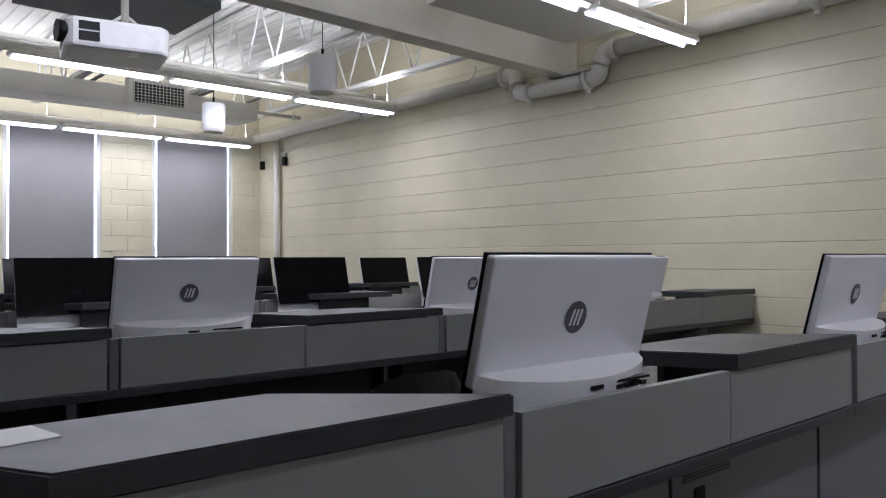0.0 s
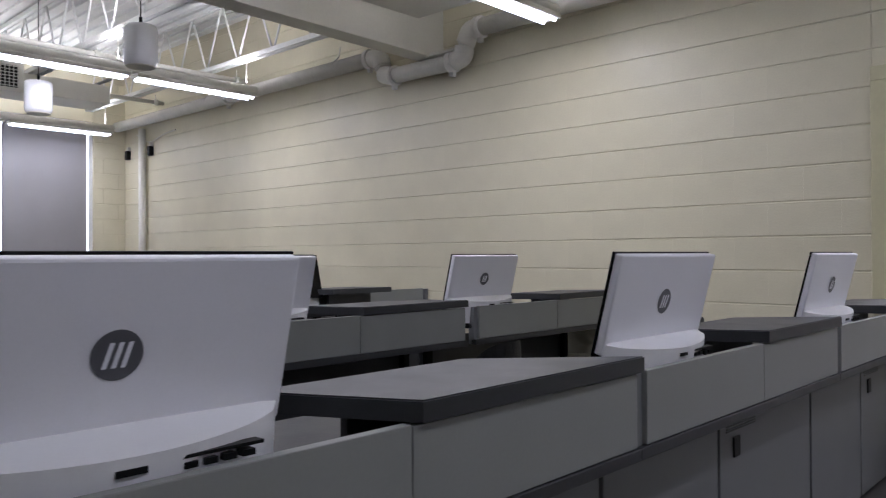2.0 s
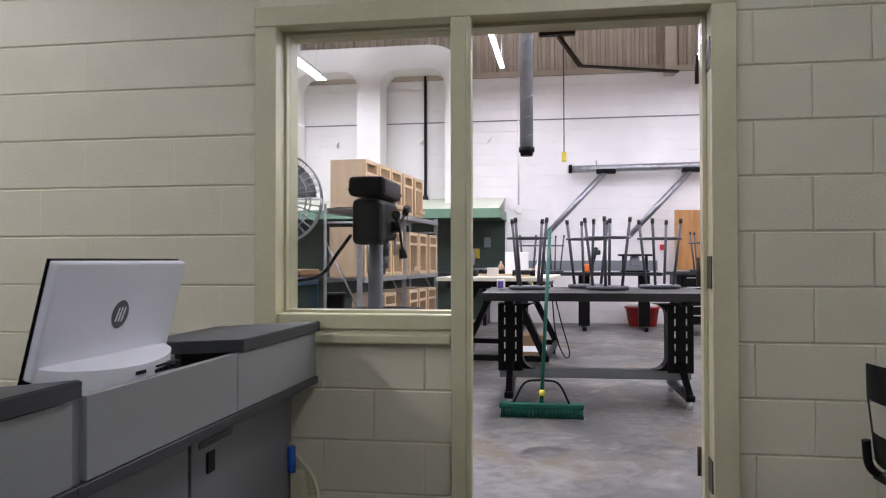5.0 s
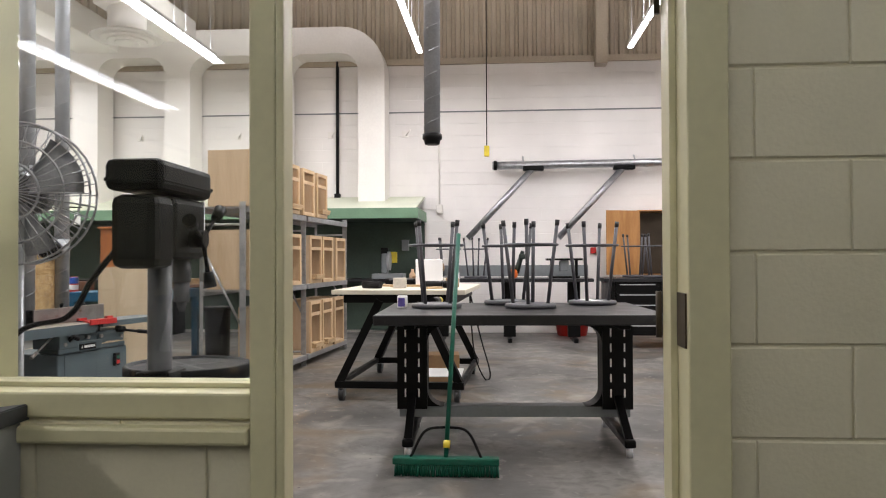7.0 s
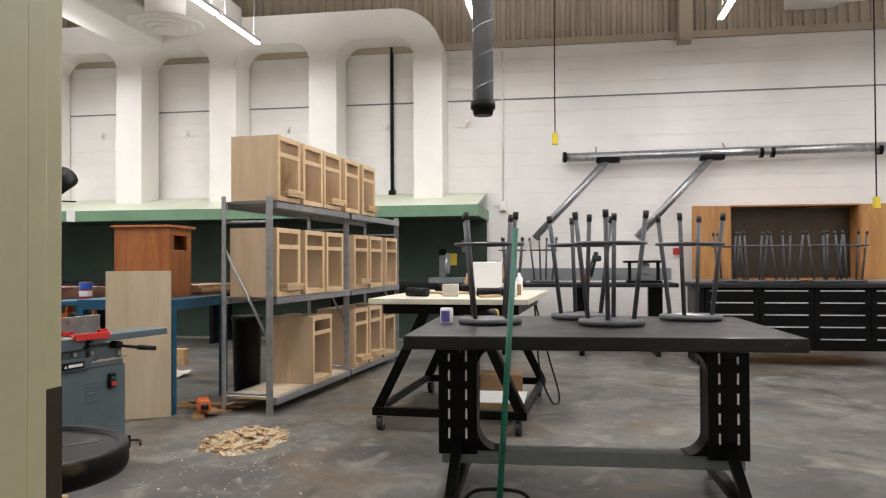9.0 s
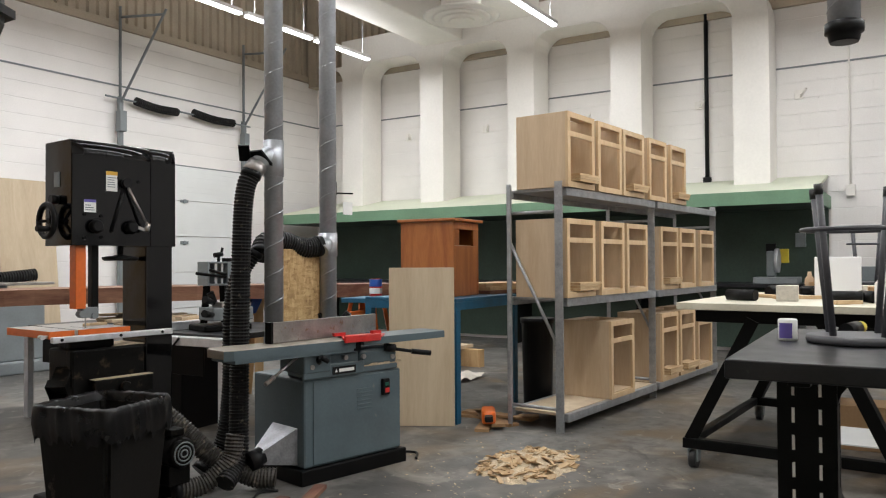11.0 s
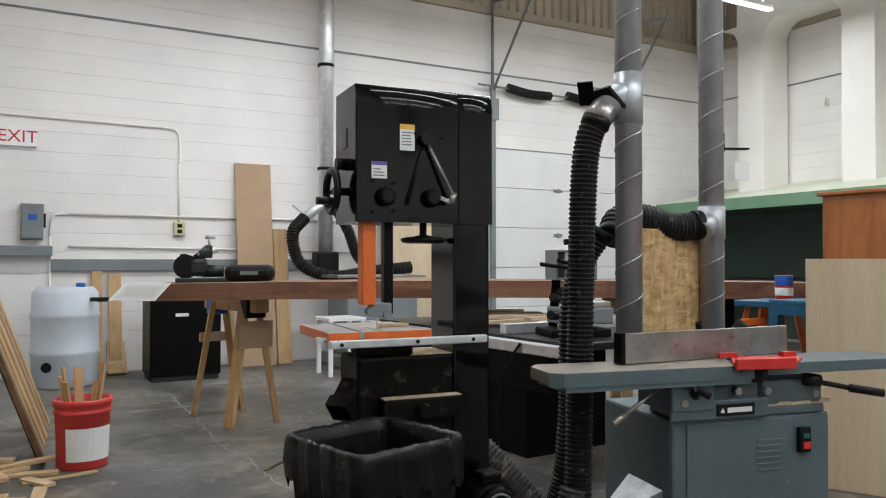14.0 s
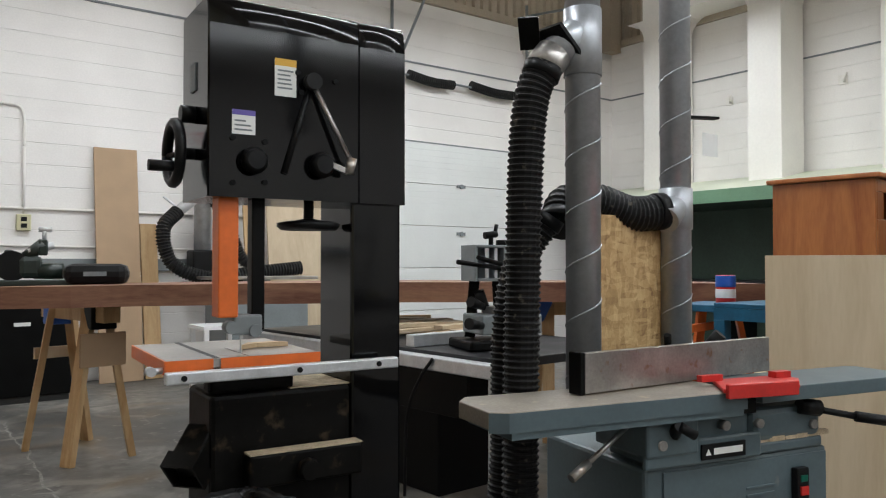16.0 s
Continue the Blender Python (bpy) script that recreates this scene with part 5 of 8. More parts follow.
SLAB_A = -27.0
sawhorse(8.25, 6.485, 12, 0.88)
sawhorse(11.0, 5.0, SLAB_A + 90, 0.88)
sl = thing("timber_slab", "long bowed reddish timber slab lying on sawhorses", "slab", (7.72, 6.45, 0.882), SLAB_A)
bm = bm_new()
n, ln = 24, 4.6
lo, hi = [], []
for i in range(n + 1):
    u = ln * i / n
    bow = 0.05 * math.sin(math.pi * i / n)
    f = -0.30 + 0.02 * math.sin(i * 1.7) + 0.16 * (i / n) * 0
    b = 0.28 + 0.03 * math.sin(i * 1.1 + 1)
    lo.append([bm.verts.new((u, f + 0.02, bow * 0.4)), bm.verts.new((u, b - 0.02, bow * 0.4))])
    hi.append([bm.verts.new((u, f, 0.115 + bow * 0.4)), bm.verts.new((u, b, 0.115 + bow * 0.4))])
for i in range(n):
    for q in ((lo[i][0], lo[i + 1][0], hi[i + 1][0], hi[i][0]), (hi[i][0], hi[i + 1][0], hi[i + 1][1], hi[i][1]), (hi[i][1], hi[i + 1][1], lo[i + 1][1], lo[i][1]), (lo[i][1], lo[i + 1][1], lo[i + 1][0], lo[i][0])):
        bm.faces.new(q)
bm.faces.new((lo[0][0], hi[0][0], hi[0][1], lo[0][1]))
bm.faces.new((lo[-1][0], lo[-1][1], hi[-1][1], hi[-1][0]))
bmesh.ops.recalc_face_normals(bm, faces=bm.faces[:])
part("slab", bm, SLAB, sl)
bm = bm_new()
grid = []
for i in range(7):
    row = []
    for j in range(7):
        u, q = -0.08 + 0.05 * i, 0.035 * j
        d = max(0.0, q - 0.07)
        row.append(bm.verts.new((u - 0.02 * j, -0.25 - min(q, 0.07) - 0.55 * d, 0.004 + 0.003 * math.sin(i) - 0.80 * d)))
    grid.append(row)
for i in range(6):
    for j in range(6):
        bm.faces.new((grid[i][j], grid[i + 1][j], grid[i + 1][j + 1], grid[i][j + 1])).smooth = True
bmesh.ops.solidify(bm, geom=bm.faces[:], thickness=0.001)
ps = solid("paper_sheet", bm, PAPER, "white sheet of paper drooping over the slab edge", "paper", (7.72, 6.45, 1.001), SLAB_A)

cs = thing("chop_saw", "dark green chop saw with a blade guard on the slab", "saw", (8.02, 6.42, 1.0), -10)
part("base", boxes((-0.2, 0.2, -0.14, 0.14, 0, 0.03), bevel=0.006), TOOL_GREEN, cs)
bm = bm_new()
rod(bm, (-0.13, -0.04, 0.11), (-0.13, 0.0, 0.11), 0.085, seg=24)
box(bm, -0.17, -0.12, -0.02, 0.08, 0.03, 0.20, bevel=0.01)
part("wheel", bm, BLACK, cs)
bm = bm_new()
box(bm, -0.10, 0.02, -0.05, 0.10, 0.04, 0.17, bevel=0.03)
rod(bm, (-0.02, 0.0, 0.08), (0.13, -0.02, 0.08), 0.045, seg=16)
rod(bm, (-0.06, 0.0, 0.16), (0.03, -0.02, 0.24), 0.035, seg=14)
box(bm, 0.0, 0.05, -0.05, 0.02, 0.17, 0.26, bevel=0.01)
part("motor", bm, TOOL_GREEN, cs)
bm = bm_new()
rod(bm, (0.03, 0, 0.26), (0.03, 0, 0.31), 0.012, seg=8)
rod(bm, (0.0, 0, 0.32), (0.07, 0, 0.32), 0.015, seg=8)
rod(bm, (-0.05, -0.02, 0.19), (0.08, -0.02, 0.23), 0.02, seg=8)
part("handle", bm, ALU, cs)
tb = thing("tool_pouch", "black rounded tool bag lying on the slab", "bag", (8.30, 6.26, 1.003), -20)
bm = bm_new()
box(bm, -0.17, 0.17, -0.09, 0.09, 0, 0.12, bevel=0.045)
part("bag", bm, BLACK, tb)
part("patch", boxes((-0.06, 0.06, -0.0925, -0.0905, 0.05, 0.075), bevel=0.0), GREY_RAIL, tb)

# ---- bandsaw ----
bs = thing("bandsaw", "tall black bandsaw with an orange blade guard and grey table", "bandsaw", (7.882, 3.331, 0), -5.2)
part("spine", boxes((0.395, 0.546, 0.03, 0.25, 0.0, 1.765), bevel=0.008), SAW_BLACK, bs)


def bowed_panel(x0, x1, y0, y1, z0, z1, depth=0.055, drop=0.13):
    """A steel housing whose front rolls back softly towards its top edge."""
    bm = bm_new()
    prof = [(y1, z0), (y0, z0), (y0, z1 - drop)]
    prof += [(y0 + depth * (1 - math.cos(t)), z1 - drop + drop * math.sin(t)) for t in [math.pi / 2 * i / 14 for i in range(1, 14)]]
    prof += [(y0 + depth, z1), (y1, z1)]
    n_, xs = len(prof), [x0, x0 + 0.004, x1 - 0.004, x1]
    loops = []
    for k, x in enumerate(xs):
        q = 0.004 if k in (0, 3) else 0.0
        loops.append([bm.verts.new((x, y + (q if y < y1 else 0), z - (q if z > z1 - drop else 0))) for y, z in prof])
    for a, b in zip(loops, loops[1:]):
        for i in range(n_):
            f = bm.faces.new((a[i], a[(i + 1) % n_], b[(i + 1) % n_], b[i]))
            f.smooth = 2 <= i <= n_ - 3
    bm.faces.new(loops[0])
    bm.faces.new(loops[-1])
    bmesh.ops.recalc_face_normals(bm, faces=bm.faces[:])
    return bm


uh = part("upper_housing", bowed_panel(0.402, 0.546, 0.002, 0.24, 1.285, 1.776, 0.020, 0.07), SAW_BLACK, bs)
part("door_panel", bowed_panel(0.0, 0.400, -0.008, 0.24, 1.285, 1.776, 0.022, 0.07), SAW_BLACK, uh)
part("lower_housing", boxes((0.02, 0.394, 0.03, 0.25, 0.10, 0.80), bevel=0.012), SAW_DUSTY, bs)
part("base_box", boxes((-0.02, 0.56, 0.0, 0.32, 0.02, 0.10), bevel=0.01), SAW_DUSTY, bs)
part("bench_rail", boxes((0.10, 0.40, -0.03, 0.028, 0.575, 0.655), bevel=0.006), SAW_DUSTY, bs)
bm = bm_new()
box(bm, 0.02, 0.24, 0.045, 0.10, 0.80, 0.868, bevel=0.01)
box(bm, 0.05, 0.22, 0.105, 0.22, 0.80, 0.86, bevel=0.01)
part("trunnion", bm, SAW_DUSTY, bs)
bm = bm_new()
port_m = look((0.03, 0.10, 0.70), (-0.055, 0.02, 0.60)) @ pose(0, 0, 0, 180)
box(bm, -0.038, 0.038, -0.036, 0.036, 0.0, 0.11, bevel=0.006, m=port_m)
for sp_ in ((-0.044, -0.038, -0.042, 0.042), (0.038, 0.044, -0.042, 0.042), (-0.038, 0.038, -0.042, -0.036), (-0.038, 0.038, 0.036, 0.042)):
    box(bm, *sp_, 0.09, 0.135, m=port_m)
part("dust_port", bm, SAW_DUSTY, bs)
for x, z in ((0.24, 0.612),):
    bm = bm_new()
    rod(bm, (x, -0.03, z), (x, -0.065, z), 0.02, seg=14)
    rod(bm, (x, -0.05, z), (x, -0.075, z), 0.03, 0.024, seg=8)
    part("adjuster", bm, SAW_DUSTY, bs)
for ledge in ((0.10, 0.40, -0.03, 0.017, 0.6555, 0.659), (0.225, 0.392, 0.036, 0.24, 0.8005, 0.804)):
    part("dust_ledge", boxes(ledge), SAWDUST, bs, "sawdust lying on the housing ledge")
part("lower_door", boxes((0.035, 0.385, 0.018, 0.029, 0.12, 0.57), bevel=0.004), SAW_DUSTY, bs)
tbp = part("table", boxes((-0.09, 0.29, 0.0, 0.42, 0.872, 0.896), bevel=0.003), STEEL, bs, "grey cast iron table")
part("table_slot", boxes((0.02, 0.034, 0.0, 0.42, 0.8961, 0.8965), (0.104, 0.107, 0.0, 0.21, 0.8961, 0.8965)), BLACK, tbp)
part("table_edge", boxes((-0.092, 0.018, -0.004, -0.0005, 0.862, 0.8955), (0.036, 0.292, -0.004, -0.0005, 0.862, 0.8955), (-0.0945, -0.0905, -0.002, 0.42, 0.862, 0.8955)), ORANGE, tbp, "orange table edge")
bm = bm_new()
box(bm, -0.10, 0.50, -0.045, -0.018, 0.845, 0.873, bevel=0.004)
fr_ = part("fence_rail", bm, ALU, bs, "white aluminium fence rail")
for x in (-0.06, 0.22, 0.44):
    bm = bm_new()
    rod(bm, (x, -0.0445, 0.859), (x, -0.049, 0.859), 0.007, seg=10)
    part("bolt", bm, BLACK, fr_)
bm = bm_new()
rod(bm, (-0.122, 0.03, 0.872), (-0.122, -0.0, 0.872), 0.011, seg=12)
rod(bm, (-0.122, 0.02, 0.872), (-0.09, 0.02, 0.872), 0.008, seg=8)
part("rail_knob", bm, ALU, bs)
part("blade_guard", boxes((0.035, 0.085, 0.02, 0.08, 0.99, 1.286), bevel=0.004), ORANGE, bs, "orange blade guard")
part("guide_post", boxes((0.128, 0.162, 0.05, 0.09, 0.955, 1.286), bevel=0.003), BLACK_STEEL, bs)
bm = bm_new()
box(bm, 0.075, 0.15, 0.03, 0.09, 0.945, 0.995, bevel=0.006)
rod(bm, (0.07, 0.02, 0.965), (0.07, 0.06, 0.965), 0.016, seg=10)
rod(bm, (0.13, 0.02, 0.955), (0.13, 0.06, 0.955), 0.016, seg=10)
part("blade_guide", bm, GREY_RAIL, bs)
part("blade", boxes((0.1025, 0.1035, 0.055, 0.067, 0.89, 0.99)), ALU, bs)
bm = bm_new()
rod(bm, (0.30, 0.10, 1.286), (0.30, 0.10, 1.235), 0.014, seg=10)
lathe(bm, [(0.012, 1.245), (0.035, 1.24), (0.03, 1.225), (0.02, 1.235)], seg=18, cx=0.30, cy=0.10)
lathe(bm, [(0.075, 1.214), (0.085, 1.222), (0.085, 1.232), (0.06, 1.237)], seg=24, cx=0.30, cy=0.10)
part("tension_wheel", bm, BLACK, bs)
for x, z in ((0.108, 1.375), (0.285, 1.375)):
    bm = bm_new()
    rod(bm, (x, -0.008, z), (x, -0.03, z), 0.028, seg=18)
    rod(bm, (x, -0.03, z), (x, -0.05, z), 0.034, 0.022, seg=18)
    part("knob", bm, BLACK, uh)
lv = bm_new()
beam(lv, (0.285, -0.035, 1.385), (0.35, -0.045, 1.36), 0.014, 0.014)
rod(lv, (0.35, -0.05, 1.355), (0.358, -0.05, 1.395), 0.012, 0.014, seg=10)
rod(lv, (0.357, -0.045, 1.39), (0.262, -0.02, 1.585), 0.0065, seg=8)
part("tension_lever", lv, STEEL, uh, "steel tension lever with black grip")
bm = bm_new()
rod(bm, (0.262, -0.008, 1.588), (0.262, -0.035, 1.588), 0.022, seg=14)
rod(bm, (0.262, -0.01, 1.588), (0.19, -0.012, 1.35), 0.008, seg=8)
part("lever_pivot", bm, BLACK, uh)
for x, z in ((0.06, 1.32), (0.14, 1.325), (0.06, 1.43), (0.14, 1.425), (0.225, 1.61), (0.235, 1.56), (0.33, 1.6)):
    bm = bm_new()
    rod(bm, (x, -0.0075, z), (x, -0.014, z), 0.007, seg=8)
    part("bolt", bm, BLACK_STEEL, uh)
stk = part("warning_sticker", boxes((0.165, 0.222, -0.0095, -0.0083, 1.545, 1.64)), PAPER, uh, "white warning sticker with yellow head")
part("sticker_head", boxes((0.165, 0.222, -0.0102, -0.0096, 1.622, 1.64)), STICKER_Y, stk)
bar_text(stk, 0.172, 0.214, -0.0096, 1.612, 5, 0.011, GREY_RAIL)
stk = part("notice_sticker", boxes((0.058, 0.116, -0.0095, -0.0083, 1.44, 1.50)), PAPER, uh, "white sticker with violet head")
part("sticker_head", boxes((0.058, 0.116, -0.0102, -0.0096, 1.487, 1.50)), STICKER_V, stk)
bar_text(stk, 0.064, 0.108, -0.0096, 1.475, 3, 0.011, GREY_RAIL)
part("side_window", boxes((-0.004, -0.0005, 0.10, 0.15, 1.56, 1.63)), GREY_RAIL, uh)
bm = bm_new()
rod(bm, (0.0, 0.12, 1.50), (-0.035, 0.12, 1.50), 0.022, seg=14)
part("side_knob", bm, BLACK, uh)
bm = bm_new()
ringp = [(-0.05, 0.12 + 0.075 * math.cos(2 * math.pi * i / 20), 1.40 + 0.075 * math.sin(2 * math.pi * i / 20)) for i in range(21)]
sweep(bm, ringp, 0.014, 8, smooth=False)
for i in range(3):
    t = 2 * math.pi * i / 3
    rod(bm, (-0.03, 0.12, 1.40), (-0.05, 0.12 + 0.07 * math.cos(t), 1.40 + 0.07 * math.sin(t)), 0.008, seg=6)
rod(bm, (0.0, 0.12, 1.40), (-0.045, 0.12, 1.40), 0.015, seg=10)
rod(bm, (-0.05, 0.07, 1.36), (-0.12, 0.07, 1.36), 0.014, seg=10)
part("hand_wheel", bm, BLACK, bs, "black crank wheel")
bm = bm_new()
rod(bm, (0.49, 0.02, 0.26), (0.49, -0.13, 0.26), 0.078, seg=24)
rod(bm, (0.49, -0.13, 0.26), (0.49, -0.155, 0.26), 0.078, 0.062, seg=24)
box(bm, 0.43, 0.55, -0.12, 0.02, 0.10, 0.20, bevel=0.006)
box(bm, 0.45, 0.53, -0.10, -0.02, 0.335, 0.375, bevel=0.008)
mtr = part("motor", bm, SAW_DUSTY, bs, "dusty black electric motor")
for r_ in (0.055, 0.036, 0.018):
    bm = bm_new()
    sweep(bm, [(0.49 + r_ * math.cos(2 * math.pi * i / 24), -0.157, 0.26 + r_ * math.sin(2 * math.pi * i / 24)) for i in range(25)], 0.004, 6, smooth=False)
    part("fan_grille", bm, GREY_RAIL, mtr)
bm = bm_new()
prism(bm, [(0.0, 0.0), (0.06, 0.02), (0.14, -0.01), (0.13, 0.03), (0.05, 0.05)], 0.0, 0.012)
solid("wood_offcut", bm, PINE_X, "small wood offcut on the bandsaw table", "offcut", (8.02, 3.45, 0.8975), 10)
# ---- table saw behind the bandsaw ----
ts = thing("table_saw", "dark cabinet table saw with a dusty top and grey fence rails", "table saw", (9.32, 3.93, 0), 4)
part("cabinet", boxes((0.16, 0.80, 0.55, 1.25, 0.0, 0.66), bevel=0.01), BLACK_STEEL, ts)
part("side_panel", boxes((0.02, 0.035, 0.20, 1.90, 0.44, 0.66), bevel=0.003), BLACK_STEEL, ts)
part("top", boxes((0.03, 1.02, 0.0, 2.1, 0.68, 0.72), bevel=0.004), BENCH_BLACK, ts, "dark dusty table top")
part("front_rail", boxes((-0.045, 0.025, -0.06, 2.2, 0.645, 0.705), bevel=0.006), ALU, ts, "grey steel fence rail")
part("rear_rail", boxes((1.025, 1.07, -0.03, 2.15, 0.65, 0.70), bevel=0.006), BLACK_STEEL, ts)
part("fence", boxes((0.06, 0.98, 0.62, 0.68, 0.7205, 0.78), bevel=0.004), ALU, ts)
for x in (0.0, 0.95):
    for y in (0.0, 2.05):
        part("leg", boxes((x, x + 0.05, y, y + 0.05, 0.0, 0.644 if x == 0.0 else 0.679), bevel=0.003), ALU, ts)
bm = bm_new()
sweep(bm, [(-0.05, 0.35, 0.70), (-0.07, 0.42, 0.60), (-0.06, 0.52, 0.42), (-0.05, 0.55, 0.05)], 0.008, 6)
part("power_cord", bm, BLACK, ts)
rnd = random.Random(4)
for i in range(15):
    bm = bm_new()
    l_, w_ = rnd.uniform(0.25, 0.75), rnd.uniform(0.03, 0.10)
    box(bm, -l_ / 2, l_ / 2, -w_ / 2, w_ / 2, 0, 0.022, bevel=0.002)
    solid("lumber_strip", bm, rnd.choice((PINE_X, PLY, PINE_X)), "pine strip lying on the saw table", "lumber", (9.72 + rnd.uniform(-0.08, 0.25), 4.75 + 0.07 * i, 0.7205 + 0.0225 * (i % 3)), rnd.uniform(-35, 15), group="wood strips")
mo = thing("mortiser", "grey bench mortiser with an open head box on dark legs", "machine", (9.62, 4.32, 0.7205), -15)
part("base", boxes((-0.16, 0.20, -0.13, 0.14, 0, 0.045), bevel=0.01), BLACK_STEEL, mo)
part("vise_table", boxes((-0.11, 0.20, -0.15, 0.08, 0.075, 0.165), bevel=0.008), GREY_RAIL, mo)
part("vise_rail", boxes((-0.03, 0.20, -0.12, 0.04, 0.166, 0.20), bevel=0.006), STEEL, mo)
for x0, x1, y in ((-0.055, -0.075, 0.06), (0.075, 0.095, 0.06)):
    bm = bm_new()
    beam(bm, (x0, y, 0.32), (x1, y + 0.01, 0.05), 0.045, 0.05)
    part("leg", bm, BLACK_STEEL, mo)
hd = part("head", boxes((-0.12, 0.13, 0.06, 0.075, 0.32, 0.49), (-0.12, -0.106, -0.09, 0.059, 0.32, 0.49), (0.03, 0.13, -0.09, 0.059, 0.32, 0.49),
                        (-0.105, 0.029, -0.09, 0.059, 0.477, 0.49), (-0.105, 0.029, -0.09, 0.059, 0.32, 0.333), bevel=0.003), GREY_RAIL, mo, "grey open steel head box")
part("slide_bar", boxes((-0.055, -0.035, -0.06, 0.05, 0.334, 0.476), (-0.005, 0.01, -0.06, 0.05, 0.334, 0.476)), ALU, hd)
for z, dx in ((0.395, 0.0), (0.415, 0.05)):
    bm = bm_new()
    rod(bm, (0.02, -0.08, z - 0.015), (-0.25 + dx * 2, -0.19, z + 0.015), 0.011, seg=8)
    part("lever", bm, BLACK_STEEL, mo)
bm = bm_new()
rod(bm, (0.0, -0.01, 0.49), (0.0, -0.01, 0.54), 0.012, seg=8)
rod(bm, (-0.035, -0.01, 0.535), (0.03, -0.01, 0.545), 0.017, seg=8)
rod(bm, (0.02, -0.01, 0.54), (0.03, -0.01, 0.59), 0.010, seg=8)
rod(bm, (0.07, -0.01, 0.49), (0.07, -0.01, 0.515), 0.04, seg=14)
part("depth_knob", bm, BLACK_STEEL, mo)
for p, q in (((-0.11, -0.14, 0.12), (-0.20, -0.20, 0.135)), ((-0.05, -0.02, 0.20), (-0.13, -0.06, 0.225)), ((-0.02, 0.0, 0.19), (-0.06, 0.0, 0.27))):
    bm = bm_new()
    rod(bm, p, q, 0.018, 0.026, seg=12)
    part("vise_handle", bm, BLACK, mo)

# ---- jointer ----
jt = thing("jointer", "blue-grey jointer on a steel cabinet with a black plinth", "jointer", (8.92, 2.86, 0), -12.5)
part("plinth", boxes((-0.03, 0.73, -0.02, 0.52, 0.0, 0.085), bevel=0.008), BLACK_STEEL, jt)
cab = part("cabinet", boxes((0.0, 0.70, 0.0, 0.50, 0.086, 0.565), bevel=0.012), JOINTER, jt)
part("cabinet_lip", boxes((0.06, 0.69, -0.006, 0.0, 0.10, 0.55), bevel=0.002), JOINTER, cab)
bm = bm_new()
for i in range(6):
    box(bm, 0.36, 0.47, -0.0105, -0.0065, 0.36 + i * 0.022, 0.367 + i * 0.022, bevel=0.001)
part("louvre", bm, JOINTER, cab)
swt = part("switch", boxes((0.54, 0.59, -0.03, -0.006, 0.42, 0.515), bevel=0.004), BLACK, cab)
part("button", boxes((0.55, 0.582, -0.036, -0.03, 0.435, 0.462), bevel=0.002), RED, swt, "red stop button")
part("button", boxes((0.552, 0.58, -0.034, -0.03, 0.475, 0.495), bevel=0.002), GREEN, swt)
bm = bm_new()
box(bm, 0.03, 0.67, -0.01, 0.20, 0.566, 0.60, bevel=0.008)
part("bed_base", bm, JOINTER, jt)
bm = boxes((-0.02, 0.16, -0.035, 0.20, 0.601, 0.718), (-0.02, 0.40, -0.028, -0.011, 0.567, 0.640), bevel=0.008)
part("infeed_way", bm, JOINTER, jt)
bm = bm_new()
rod(bm, (-0.03, 0.02, 0.690), (-0.20, -0.01, 0.60), 0.007, seg=8)
rod(bm, (-0.19, -0.008, 0.605), (-0.25, -0.02, 0.575), 0.013, seg=10)
part("height_rod", bm, STEEL, jt)
part("outfeed_way", boxes((0.38, 0.66, -0.015, 0.20, 0.601, 0.70), bevel=0.02), JOINTER, jt)
part("cutter_block", boxes((0.161, 0.379, 0.0, 0.19, 0.601, 0.69), bevel=0.01), JOINTER, jt)
part("name_plate", boxes((0.17, 0.33, -0.0345, -0.0285, 0.580, 0.622)), BLACK, jt, "black name plate with pale bars")
bm = bm_new()
box(bm, 0.212, 0.318, -0.0360, -0.0348, 0.592, 0.610)
vs = [bm.verts.new(p) for p in ((0.182, -0.0352, 0.592), (0.202, -0.0352, 0.592), (0.192, -0.0352, 0.611))]
bm.faces.new(vs)
part("plate_bar", bm, PAPER, jt)
bm = bm_new()
prism(bm, [(-0.50, -0.045), (-0.46, -0.07), (0.30, -0.07), (0.30, 0.17), (-0.46, 0.17), (-0.50, 0.12)], 0.725, 0.768, bevel=0.003)
part("infeed_table", bm, DUSTY_IRON, jt, "dusty cast iron infeed table")
bm = bm_new()
prism(bm, [(-0.501, -0.0465), (-0.459, -0.0725), (0.30, -0.0725), (0.30, -0.0705), (-0.46, -0.0705), (-0.50, -0.045)], 0.718, 0.766)
box(bm, -0.45, 0.29, -0.068, 0.165, 0.70, 0.7245)
part("infeed_edge", bm, JOINTER, jt)
bm = bm_new()
prism(bm, [(0.36, -0.07), (1.01, -0.07), (1.03, -0.04), (1.03, 0.15), (1.0, 0.17), (0.36, 0.17)], 0.728, 0.770, bevel=0.003)
part("outfeed_table", bm, JOINTER, jt)
part("cutter_head", boxes((0.305, 0.355, -0.05, 0.16, 0.70, 0.755)), BLACK_STEEL, jt)
bm = bm_new()
box(bm, 0.0, 0.827, 0.0, 0.022, 0.772, 0.882, bevel=0.002, m=Matrix.Translation((-0.155, 0.052, 0)) @ pose(0, 0, 0, 0, 0, 9.0))
part("fence", bm, STEEL, jt, "tall steel fence")
bm = bm_new()
box(bm, -0.014, 0.004, -0.002, 0.045, 0.770, 0.884, bevel=0.003, m=Matrix.Translation((-0.160, 0.052, 0)) @ pose(0, 0, 0, 0, 0, 9.0))
part("fence_end", bm, BLACK_STEEL, jt)
bm = bm_new()
